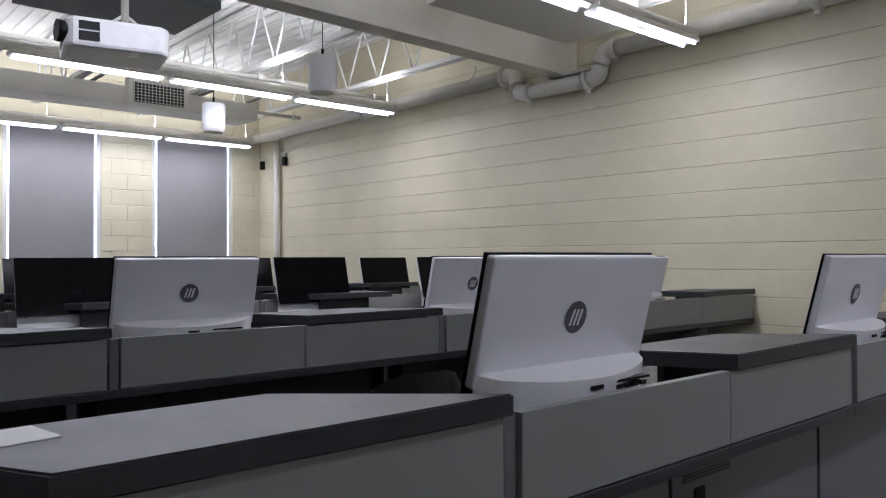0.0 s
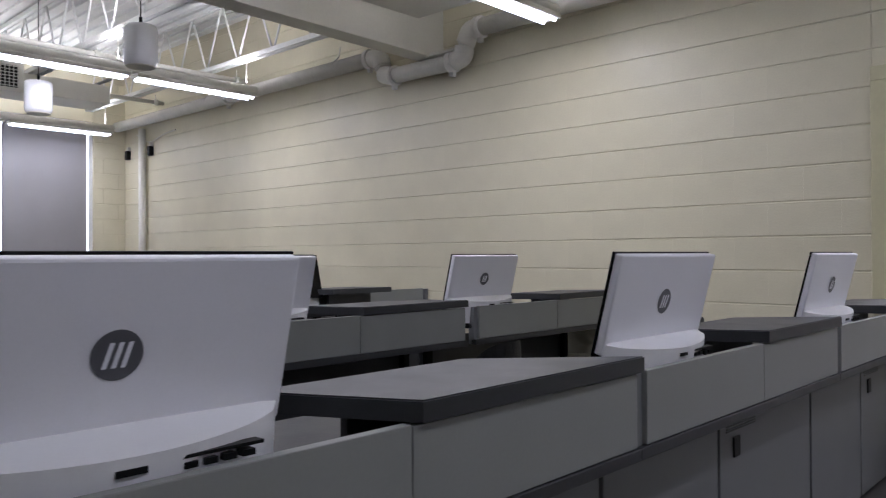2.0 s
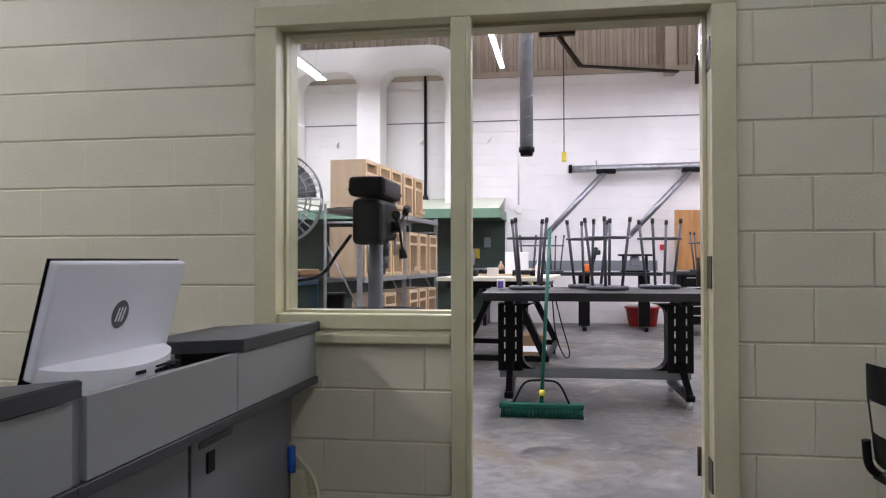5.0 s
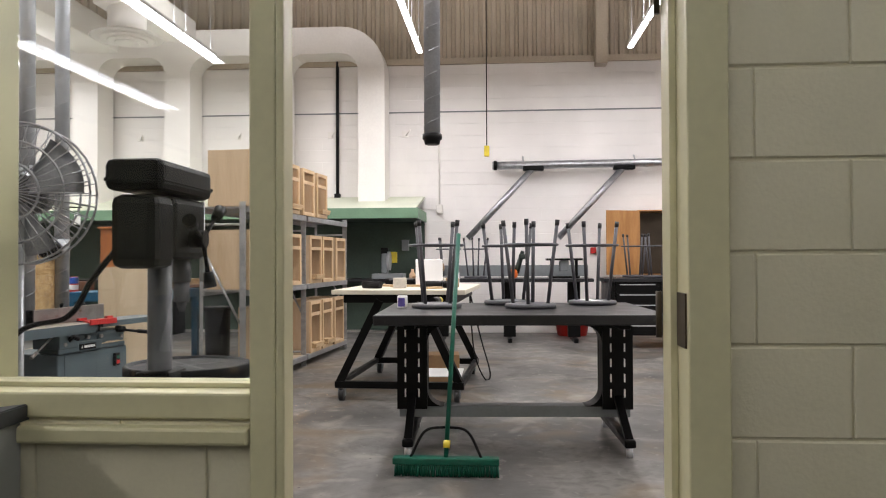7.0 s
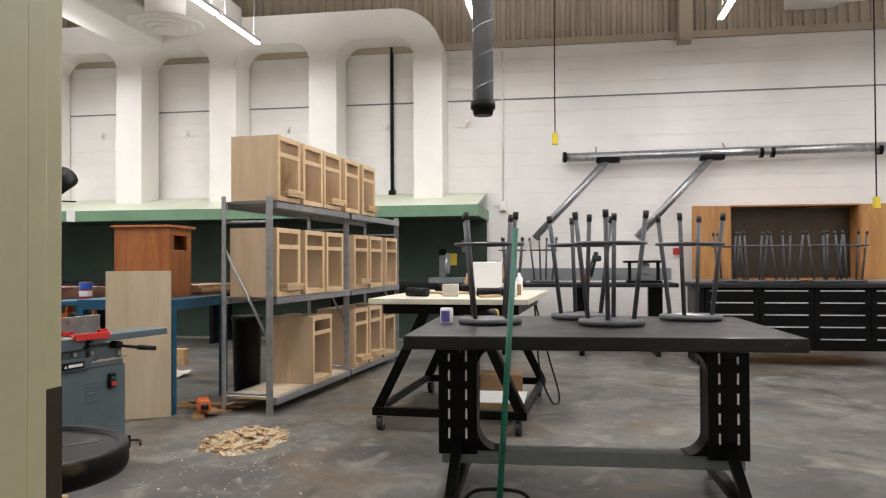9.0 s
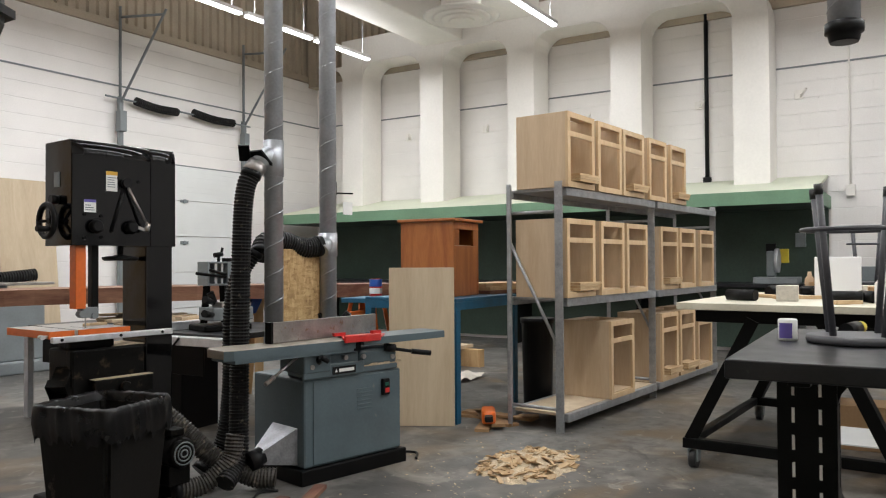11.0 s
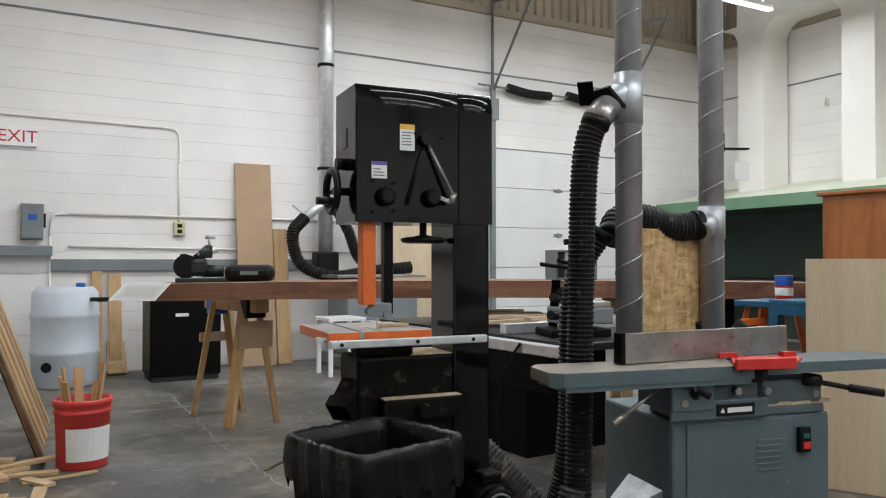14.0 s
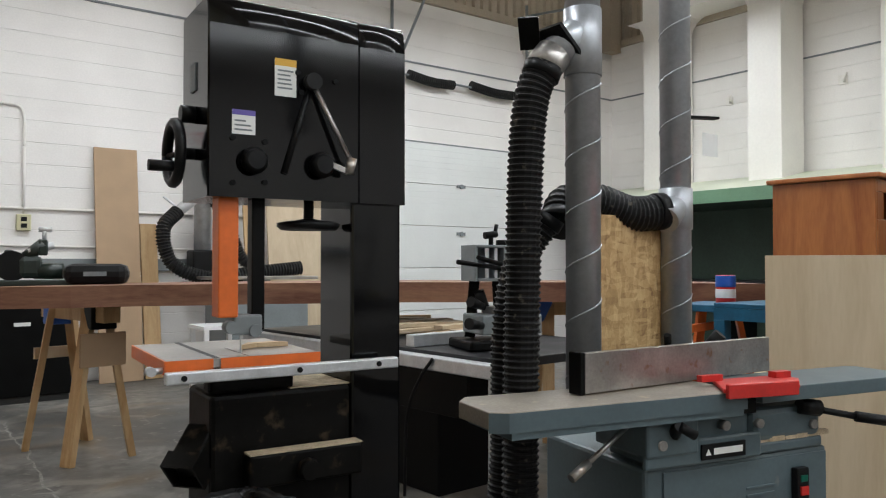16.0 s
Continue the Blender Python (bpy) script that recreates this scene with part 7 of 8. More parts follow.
for a in (-1, 1):
    for b in (-1, 1):
        bm = bm_new()
        beam(bm, (a * 0.10, b * 0.10, 0.865), (a * 0.20, b * 0.24, 0), 0.05, 0.03)
        part("leg", bm, ORANGE, st2)
part("brace", boxes((-0.35, 0.12, -0.015, 0.015, 0.76, 0.80)), ORANGE, st2)
bn = thing("black_bin", "tall black rubbish bin beneath the bench", "bin", (11.52, 2.70, 0))
bm = bm_new()
lathe(bm, [(0.10, 0), (0.115, 0.02), (0.13, 0.70), (0.14, 0.70), (0.14, 0.74), (0.13, 0.74)], seg=24)
part("body", bm, BLACK, bn)
ot = thing("orange_tool", "orange and black power tool on scrap boards", "tool", (10.72, 2.72, 0.04), 30)
part("body", boxes((-0.12, 0.12, -0.05, 0.05, 0, 0.09), bevel=0.02), ORANGE, ot)
part("grip", boxes((-0.2, -0.11, -0.03, 0.03, 0.03, 0.07), bevel=0.01), BLACK, ot)
bm = bm_new()
for i in range(5):
    box(bm, -0.3, 0.3, -0.05, 0.05, 0, 0.02, m=pose(10.82 + 0.06 * i, 2.78 + 0.03 * (i % 3), 0.001 + 0.0205 * (i % 2), 0, 0, 20 + i * 23))
solid("scrap_wood", bm, BROWN_PAPER, "brown scrap boards on the floor under the bench", "offcut")
cl = bm_new()
rnd = random.Random(2)
grid = [[cl.verts.new((0.06 * i, 0.06 * j, 0.01 + abs(0.09 * noise.noise(Vector((i * 0.35, j * 0.35, 2)))) + 0.03 * abs(noise.noise(Vector((i * 0.9, j * 0.9, 5)))))) for j in range(18)] for i in range(26)]
for i in range(25):
    for j in range(17):
        cl.faces.new((grid[i][j], grid[i + 1][j], grid[i + 1][j + 1], grid[i][j + 1])).smooth = True
solid("dust_sheet", cl, CLOTH, "crumpled pale dust sheet on the floor behind the rack", "sheet", (11.3, 4.0, 0), -5)
pp = thing("plank_pile", "pale planks lying on bearers behind the rack", "lumber", (12.6, 4.6, 0.001))
for i in range(4):
    bm = bm_new()
    box(bm, -1.0 + 0.05 * (i % 2), 1.0, -0.05, 0.05, 0.2, 0.24, bevel=0.002, m=pose(0, i * 0.12, 0, 0, 0, -3))
    part("plank", bm, PLY, pp)
for x in (-0.85, 0.85):
    part("bearer", boxes((x - 0.05, x + 0.05, -0.3, 0.6, 0, 0.2), bevel=0.003), PINE, pp)
hb = thing("hood_bench", "dark long bench below the green canopy", "bench", (SX - 0.75, 1.2, 0))
part("top", boxes((0, 0.73, 0, 7.9, 0.86, 0.91), bevel=0.005), BENCH_BLACK, hb)
for i in range(5):
    part("support", boxes((0.03, 0.7, 0.1 + i * 1.9, 0.16 + i * 1.9, 0, 0.86)), BLACK_STEEL, hb)
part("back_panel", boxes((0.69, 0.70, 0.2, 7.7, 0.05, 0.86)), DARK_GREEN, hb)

# ---- sawdust heap on the floor ----
bm = bm_new()
rnd = random.Random(21)
n1 = 26
rows_ = []
for i in range(n1 + 1):
    row = []
    for j in range(n1 + 1):
        x, y = -0.42 + 0.84 * i / n1, -0.30 + 0.60 * j / n1
        d = math.sqrt((x / 0.40) ** 2 + (y / 0.27) ** 2) + 0.25 * noise.noise(Vector((x * 6, y * 6, 1)))
        row.append(bm.verts.new((x, y, max(-0.004, 0.055 * (1 - d) + 0.018 * noise.noise(Vector((x * 22, y * 22, 3)))))))
    rows_.append(row)
for i in range(n1):
    for j in range(n1):
        bm.faces.new((rows_[i][j], rows_[i + 1][j], rows_[i + 1][j + 1], rows_[i][j + 1]))
sp = solid("sawdust_pile", bm, SAWDUST, "swept heap of sawdust and shavings on the floor", "sawdust", (9.92, 2.02, 0), 0, kind="stuff")
bm = bm_new()
for i in range(130):
    t, r = rnd.uniform(0, 6.28), rnd.uniform(0, 1) ** 0.6
    l_, w_ = rnd.uniform(0.01, 0.05), rnd.uniform(0.006, 0.022)
    box(bm, -l_, l_, -w_, w_, 0, 0.006, m=pose(9.92 + 0.40 * r * math.cos(t), 2.02 + 0.27 * r * math.sin(t), 0.005 + 0.05 * (1 - r), rnd.uniform(-30, 30), rnd.uniform(-30, 30), rnd.uniform(0, 360)))
tagged(solid("wood_chips", bm, PINE_X, "wood chips and curled shavings on the sawdust heap", "wood chips"), kind="stuff")

# ---- tables with stools, broom ----
def stool(x, y, z, rz, rows=True):
    s = thing("stool", "dark grey steel stool turned upside down on the table", "stool", (x, y, z), rz, group="upturned stools")
    bm = bm_new()
    lathe(bm, [(0.15, 0.0), (0.172, 0.004), (0.176, 0.016), (0.172, 0.030), (0.155, 0.033)], seg=30)
    part("seat", bm, STOOL, s)
    for k in range(4):
        t = radians(45 + 90 * k)
        c, q = math.cos(t), math.sin(t)
        bm = bm_new()
        rod(bm, (0.12 * c, 0.12 * q, 0.03), (0.185 * c, 0.185 * q, 0.585), 0.0125, seg=10)
        lg = part("leg", bm, STOOL, s)
        bm = bm_new()
        rod(bm, (0.184 * c, 0.184 * q, 0.565), (0.188 * c, 0.188 * q, 0.605), 0.0155, seg=10)
        part("foot_cap", bm, RUBBER, lg)
    bm = bm_new()
    R = 0.185
    ring = [(R * math.cos(2 * math.pi * i / 28), R * math.sin(2 * math.pi * i / 28), 0.435) for i in range(29)]
    sweep(bm, ring, 0.009, 8, smooth=False)
    part("foot_ring", bm, STOOL, s)
    return s


t1 = thing("work_table", "black topped work table on slotted steel pedestal legs", "table", (9.03, -0.33, 0), 2)
part("tabletop", boxes((-0.58, 0.74, -0.86, 0.93, 0.815, 0.878), bevel=0.006), BENCH_BLACK, t1)
for s in (-1, 1):
    y = 0.73 if s > 0 else -0.63
    bm = bm_new()
    box(bm, -0.36, 0.36, y - 0.035, y + 0.035, 0.77, 0.814, bevel=0.004)
    box(bm, -0.10, -0.065, y - 0.10, y + 0.10, 0.22, 0.77)
    box(bm, 0.065, 0.10, y - 0.10, y + 0.10, 0.22, 0.77)
    box(bm, -0.064, 0.064, y - 0.098, y - 0.085, 0.22, 0.77)
    box(bm, -0.064, 0.064, y + 0.085, y + 0.098, 0.22, 0.77)
    pd = part("pedestal", bm, BLACK_STEEL, t1)
    for q in (-0.045, 0.045):
        for i in range(5):
            part("slot", boxes((-0.1015, -0.1003, y + q - 0.005, y + q + 0.005, 0.30 + i * 0.10, 0.355 + i * 0.10)), DUCT_WHITE, pd)
    bm = bm_new()
    ang = [(y - s * 0.10, 0.22), (y - s * 0.10, 0.77)] + [(y - s * (0.10 + 0.10 * (1 - math.cos(t))), 0.67 + 0.10 * math.sin(t)) for t in [0.0, 0.4, 0.8, 1.2, 1.5]][1:]
    part("foot", boxes((-0.50, 0.40, y - 0.035, y + 0.035, 0.06, 0.11), bevel=0.012), BLACK_STEEL, t1)
    bm = bm_new()
    beam(bm, (-0.09, y, 0.30), (-0.45, y, 0.10), 0.05, 0.03)
    beam(bm, (0.09, y, 0.30), (0.38, y, 0.10), 0.05, 0.03)
    part("foot_brace", bm, BLACK_STEEL, t1)
    for x in (-0.46, 0.37):
        bm = bm_new()
        rod(bm, (x, y, 0.0), (x, y, 0.062), 0.022, seg=12)
        part("foot_pad", bm, ALU, t1)
    bm = bm_new()
    for c0, dz, sg in ((0.77, -1, 0), (0.235, 1, 0)):
        inner = y - s * 0.10
        pts = [(inner, c0)] + [(inner - s * (0.11 - 0.11 * math.sin(t)), c0 + dz * (0.11 - 0.11 * math.cos(t))) for t in [math.pi / 2 * i / 6 for i in range(7)]]
        lo = [bm.verts.new((-0.08, a, b)) for a, b in pts]
        hi = [bm.verts.new((0.08, a, b)) for a, b in pts]
        fs = [bm.faces.new(lo), bm.faces.new(hi[::-1])]
        for i in range(len(pts)):
            fs.append(bm.faces.new((lo[i], hi[i], hi[(i + 1) % len(pts)], lo[(i + 1) % len(pts)])))
        bmesh.ops.recalc_face_normals(bm, faces=fs)
        part("gusset", bm, BLACK_STEEL, pd)
        bm = bm_new()
    bm.free()
part("stretcher", boxes((-0.06, 0.06, -0.72, 0.82, 0.16, 0.235), bevel=0.006), GREY_RAIL, t1, "grey steel stretcher")
for x, y, r in ((9.15, 0.25, 10), (9.12, -0.40, 35), (9.52, -0.87, 20), (9.55, -0.25, 60)):
    stool(x, y, 0.8785, r)
rt = thing("router_tool", "grey and yellow hand router lying on the table", "tool", (9.45, 0.30, 0.8785))
tn = thing("finish_can", "white and violet tin on the work table", "can", (9.15, 0.49, 0.8785))
bm = bm_new()
lathe(bm, [(0.034, 0), (0.036, 0.004), (0.036, 0.08), (0.032, 0.085)], seg=22)
part("body", bm, PAPER, tn)
bm = bm_new()
for i in range(7):
    t0, t1_ = radians(130 + i * 12), radians(142 + i * 12)
    bm.faces.new([bm.verts.new((0.0366 * math.cos(t), 0.0366 * math.sin(t), z)) for t, z in ((t0, 0.01), (t1_, 0.01), (t1_, 0.07), (t0, 0.07))])
part("label", bm, STICKER_V, tn)
bm = bm_new()
rod(bm, (-0.10, 0.0, 0.03), (0.06, -0.03, 0.03), 0.03, seg=12)
part("motor", bm, BLACK, rt)
bm = bm_new()
rod(bm, (0.06, -0.03, 0.03), (0.12, -0.04, 0.03), 0.026, seg=12)
part("collar", bm, YELLOW, rt)
fo = solid("folded_paper", boxes((-0.10, 0.10, -0.04, 0.04, 0, 0.002)), PAPER, "paper strip lying on an upturned stool seat", "paper", (9.48, -0.85, 0.9125), 30)

br = thing("push_broom", "green push broom leaning on the work table", "broom", (8.13, 0.12, 0), 0)
part("head", boxes((-0.035, 0.035, -0.30, 0.30, 0.065, 0.105), bevel=0.008), GREEN, br)
bm = bm_new()
rnd = random.Random(31)
for i in range(46):
    for j in range(4):
        y, x = -0.29 + i * 0.0127, -0.026 + j * 0.017
        rod(bm, (x, y, 0.066), (x + rnd.uniform(-0.012, 0.012), y + rnd.uniform(-0.006, 0.006), 0.002), 0.006, 0.005, seg=5)
part("bristle", bm, GREEN, br)
bm = bm_new()
rod(bm, (0.0, 0.0, 0.10), (0.34, -0.06, 1.37), 0.0135, seg=12)
part("handle", bm, GREEN, br)
bm = bm_new()
for s in (-1, 1):
    sweep(bm, [(0.0, s * 0.20, 0.10), (0.035, s * 0.12, 0.24), (0.06, 0, 0.26)], 0.008, 8)
part("brace", bm, BLACK_STEEL, br)
bm = bm_new()
rod(bm, (0.014, -0.002, 0.15), (0.030, -0.005, 0.19), 0.02, seg=12)
part("socket", bm, YELLOW, br)

t2 = thing("mobile_bench", "cream topped mobile bench on a black slanted frame with casters", "bench", (11.15, 0.63, 0), -3)
part("tabletop", boxes((-0.85, 0.85, -0.58, 0.58, 0.915, 0.955), bevel=0.004), BENCH_CREAM, t2)
part("under_frame", boxes((-0.75, 0.75, -0.50, 0.50, 0.84, 0.912), bevel=0.006), BLACK_STEEL, t2)
for x in (-0.80, 0.80):
    for s in (-1, 1):
        bm = bm_new()
        beam(bm, (x * 0.92, s * 0.18, 0.86), (x, s * 0.52, 0.16), 0.05, 0.07)
        part("leg", bm, BLACK_STEEL, t2)
    part("foot_rail", boxes((x - 0.03, x + 0.03, -0.56, 0.56, 0.11, 0.17), bevel=0.006), BLACK_STEEL, t2)
for s in (-1, 1):
    part("side_rail", boxes((-0.77, 0.77, s * 0.53 - 0.025, s * 0.53 + 0.025, 0.12, 0.165), bevel=0.005), BLACK_STEEL, t2)
    for x in (-0.80, 0.80):
        bm = bm_new()
        rod(bm, (x, s * 0.50 - 0.02, 0.05), (x, s * 0.50 + 0.02, 0.05), 0.05, seg=18)
        wh = part("caster", bm, RUBBER, t2)
        for q in (-0.026, 0.026):
            part("fork", boxes((x - 0.03, x + 0.03, s * 0.50 + q - 0.004, s * 0.50 + q + 0.004, 0.04, 0.109)), GREY_RAIL, wh)
bm = bm_new()
sweep(bm, [(0.55, -0.5, 0.84), (0.6, -0.6, 0.4), (0.5, -0.7, 0.06), (0.4, -0.65, 0.02), (0.35, -0.55, 0.3), (0.45, -0.5, 0.84)], 0.008, 6)
part("power_cord", bm, BLACK, t2)
rnd = random.Random(17)
clutter = []
for i in range(22):
    x, y = 10.45 + rnd.uniform(0, 1.45), 0.2 + rnd.uniform(0, 0.95)
    k = i % 4
    bm = bm_new()
    if k == 0:
        l_ = rnd.uniform(0.1, 0.35)
        box(bm, -l_ / 2, l_ / 2, -0.03, 0.03, 0, 0.02, bevel=0.002)
        solid("wood_offcut", bm, PINE_X, "pine offcut on the cluttered bench", "offcut", (x, y, 0.956), rnd.uniform(0, 180), group="bench clutter")
    elif k == 1:
        rod(bm, (-0.09, 0, 0.035), (0.09, 0, 0.035), 0.033, seg=12)
        box(bm, -0.04, 0.02, -0.1, 0.0, 0.01, 0.06, bevel=0.012)
        solid("power_tool", bm, BLACK, "dark hand power tool on the bench", "tool", (x, y, 0.956), rnd.uniform(0, 360), group="bench clutter")
    elif k == 2:
        lathe(bm, [(0.03, 0), (0.032, 0.003), (0.032, 0.11), (0.015, 0.13), (0.012, 0.16)], seg=14)
        solid("bottle", bm, rnd.choice((WHITE_PL, PAPER, MDF)), "glue bottle standing on the bench", "bottle", (x, y, 0.956), 0, group="bench clutter")
    else:
        box(bm, -0.08, 0.08, -0.06, 0.06, 0, rnd.uniform(0.03, 0.10), bevel=0.004)
        solid("small_box", bm, rnd.choice((PAPER, BROWN_PAPER, CLOTH)), "small box on the cluttered bench", "box", (x, y, 0.956), rnd.uniform(0, 90), group="bench clutter")
bm = bm_new()
box(bm, 0, 0.30, 0, 0.26, 0, 0.26, bevel=0.006)
solid("white_case", bm, WHITE_PL, "white plastic case standing on the bench", "case", (11.15, 0.35, 0.956), 5)
bm = bm_new()
box(bm, 0, 0.30, 0, 0.35, 0, 0.28, bevel=0.004)
solid("cardboard_box", bm, BROWN_PAPER, "brown cardboard box under the bench", "box", (11.3, 0.20, 0.0), 5)
bm = bm_new()
box(bm, 0, 0.5, 0, 0.4, 0, 0.008)
solid("white_sheet", bm, PAPER, "white sheet lying on the bench frame", "sheet", (10.6, 0.15, 0.172), 0)

# ---- benches along the far wall ----
tc_ = thing("tool_cabinet", "black workbench with banks of drawers", "bench", (14.55, -3.9, 0))
part("top", boxes((-0.35, 0.45, -0.9, 2.3, 0.90, 0.95), bevel=0.006), BENCH_BLACK, tc_)
part("body", boxes((-0.28, 0.40, -0.85, 2.15, 0.18, 0.90), bevel=0.006), BLACK_STEEL, tc_)
for i in range(-2, 3):
    for j in range(5):
        dw = part("drawer", boxes((-0.295, -0.281, 0.37 + i * 0.60, 0.94 + i * 0.60, 0.20 + j * 0.138, 0.33 + j * 0.138), bevel=0.003), BLACK_STEEL, tc_)
        part("pull", boxes((-0.31, -0.2955, 0.42 + i * 0.60, 0.89 + i * 0.60, 0.305 + j * 0.138, 0.318 + j * 0.138)), ALU, dw)
for y in (-0.86, 2.2):
    part("foot", boxes((-0.32, 0.42, y - 0.04, y + 0.04, 0.0, 0.9)), BLACK_STEEL, tc_)
wc = thing("wall_cabinet", "honey oak cabinet with open doors standing by the wall", "cabinet", (SX - 0.42, -4.1, 0.0))
part("carcass", boxes((0.38, 0.40, 0.0, 1.7, 0.0, 1.98), (0.0, 0.40, 0.0, 0.02, 0, 1.98), (0.0, 0.40, 1.68, 1.70, 0, 1.98), (0.0, 0.40, 0.02, 1.68, 1.96, 1.98), (0.0, 0.40, 0.02, 1.68, 0.94, 0.96)), OAK, wc)
part("back_panel", boxes((0.36, 0.379, 0.02, 1.68, 0.97, 1.95)), HINGE, wc)
for y0, rz in ((1.70, 15),):
    bm = bm_new()
    box(bm, -0.02, 0.0, 0.0, 0.55, 0.96, 1.97, bevel=0.003, m=pose(0.0, y0, 0, 0, 0, rz))
    part("door", bm, OAK, wc)
bm = bm_new()
box(bm, -0.02, 0.0, -0.5, 0.0, 0.96, 1.97, bevel=0.003, m=pose(0.0, 0.0, 0, 0, 0, -15))
part("door", bm, OAK, wc)
for i, (x, y) in enumerate(((14.5, -2.35), (14.6, -2.75), (14.5, -3.15), (14.7, -3.5), (14.75, -2.1))):
    stool(x, y, 0.9505, 17 * i)
fb = thing("far_bench", "black steel bench along the far wall", "bench", (15.3, -1.55, 0))
part("top", boxes((-0.4, 0.4, 0, 2.45, 0.88, 0.93), bevel=0.006), BENCH_BLACK, fb)
for y in (0.25, 1.2, 2.2):
    part("leg", boxes((-0.06, 0.06, y - 0.09, y + 0.09, 0.06, 0.88)), BLACK_STEEL, fb)
    part("foot", boxes((-0.36, 0.36, y - 0.03, y + 0.03, 0.0, 0.06)), BLACK_STEEL, fb)
part("rail", boxes((0.30, 0.34, 0.0, 2.45, 0.95, 1.12), bevel=0.004), GREY_RAIL, fb)
for i, (x, y) in enumerate(((15.2, 0.55), (15.3, 0.15))):
    stool(x, y, 0.9305, 31 * i)
mp_ = thing("bench_press", "small black bench machine on the far bench", "machine", (15.2, -1.15, 0.9305))
part("base", boxes((-0.12, 0.12, -0.22, 0.22, 0, 0.03), bevel=0.006), BLACK_STEEL, mp_)
part("post", boxes((-0.03, 0.03, 0.16, 0.20, 0.03, 0.26)), BLACK_STEEL, mp_)
part("post", boxes((-0.03, 0.03, -0.20, -0.16, 0.03, 0.26)), BLACK_STEEL, mp_)
part("deck", boxes((-0.14, 0.14, -0.26, 0.26, 0.26, 0.29), bevel=0.006), BLACK_STEEL, mp_)
part("motor", boxes((-0.06, 0.06, -0.07, 0.07, 0.10, 0.259), bevel=0.02), GREY_RAIL, mp_)
gr = thing("green_tool", "green hand tool with an orange bag on the far bench", "tool", (15.2, -0.45, 0.9305))
bm = bm_new()
rod(bm, (0, 0, 0.08), (0.05, -0.1, 0.40), 0.045, 0.03, seg=12)
box(bm, -0.05, 0.05, -0.16, -0.04, 0.28, 0.36, bevel=0.02)
part("body", bm, TOOL_GREEN, gr)
part("bag", boxes((-0.06, 0.06, -0.02, 0.12, 0.0, 0.13), bevel=0.035), ORANGE, gr)
bd = thing("disc_sander", "brown disc sander on the far bench", "machine", (15.3, 0.75, 0.9305))
bm = bm_new()
rod(bm, (-0.02, 0, 0.16), (0.02, 0, 0.16), 0.13, seg=24)
part("disc", bm, MDF, bd)
part("motor", boxes((0.02, 0.25, -0.1, 0.1, 0.0, 0.22), bevel=0.03), BLACK_STEEL, bd)
ts2 = thing("wall_saw", "pale mitre saw on the bench below the canopy", "saw", (15.95, 1.55, 0.911))
bm = bm_new()
rod(bm, (0, -0.02, 0.28), (0, 0.02, 0.28), 0.15, seg=24)
part("blade_guard", bm, ALU, ts2)
part("base", boxes((-0.2, 0.2, -0.25, 0.25, 0, 0.08), bevel=0.01), GREY_RAIL, ts2)
part("arm", boxes((-0.05, 0.1, 0.02, 0.12, 0.08, 0.4), bevel=0.02), GREY_RAIL, ts2)
for y, m_, z in ((1.9, BLACK, 1.32), (1.55, GREY_RAIL, 1.45), (1.75, YELLOW, 1.25)):
    bm = bm_new()
    box(bm, -0.05, 0, -0.06, 0.06, -0.09, 0.09, bevel=0.006)
    solid("switch_box", bm, m_, "small switch box on the green backing", "switch box", (SX - 0.0125, y - 0.2, z))
rb = thing("red_bucket", "red tub standing under the far bench", "bucket", (16.1, -1.35, 0))
bm = bm_new()
lathe(bm, [(0.22, 0), (0.23, 0.01), (0.28, 0.30), (0.30, 0.30), (0.30, 0.33), (0.27, 0.33)], seg=26)
part("body", bm, RED, rb)
bm = bm_new()
lathe(bm, [(0.25, 0.33), (0.22, 0.37), (0.1, 0.40)], seg=20)
part("liner", bm, PAPER, rb)
al = thing("fire_bell", "small red wall bell on the block wall", "alarm", (SX - 0.001, -1.735, 1.35))
part("body", boxes((-0.05, 0, -0.045, 0.045, -0.05, 0.05), bevel=0.012), RED, al)

# ---- hanging duct over the work table ----
sd = spiral_duct("drop_duct", "grey spiral duct hanging down over the work table", 8.96, 0.26, 2.06, SHOP_TOP, 0.055)
bm = bm_new()
lathe(bm, [(0.048, 1.99), (0.052, 2.0), (0.056, 2.02), (0.066, 2.025), (0.066, 2.06), (0.057, 2.065)], seg=24)
part("collar", bm, BLACK, sd)

# ---- drill press and fan by the window ----
dp = thing("drill_press", "dark grey floor drill press with a round table", "drill press", (5.955, 0.79, 0), 0)
part("base", boxes((-0.14, 0.34, -0.17, 0.17, 0, 0.06), bevel=0.015), SAW_DUSTY, dp)
bm = bm_new()
rod(bm, (0, 0, 0.06), (0, 0, 1.40), 0.034, seg=20)
part("column", bm, STOOL, dp)
bm = bm_new()
prism(bm, [(-0.17, -0.07), (-0.155, -0.08), (0.20, -0.075), (0.26, -0.04), (0.26, 0.04), (0.20, 0.075), (-0.155, 0.08), (-0.17, 0.07)], 1.405, 1.49, bevel=0.018)
bc = part("belt_cover", bm, BLACK_STEEL, dp)
bm = bm_new()
prism(bm, [(-0.174, -0.073), (-0.158, -0.084), (0.202, -0.079), (0.264, -0.042), (0.264, 0.042), (0.202, 0.079), (-0.158, 0.084), (-0.174, 0.073)], 1.43, 1.438)
part("cover_seam", bm, BLACK_STEEL, bc)
bm = bm_new()
box(bm, -0.03, 0.21, -0.055, 0.055, 1.22, 1.40, bevel=0.02)
part("head", bm, SAW_DUSTY, dp)
bm = bm_new()
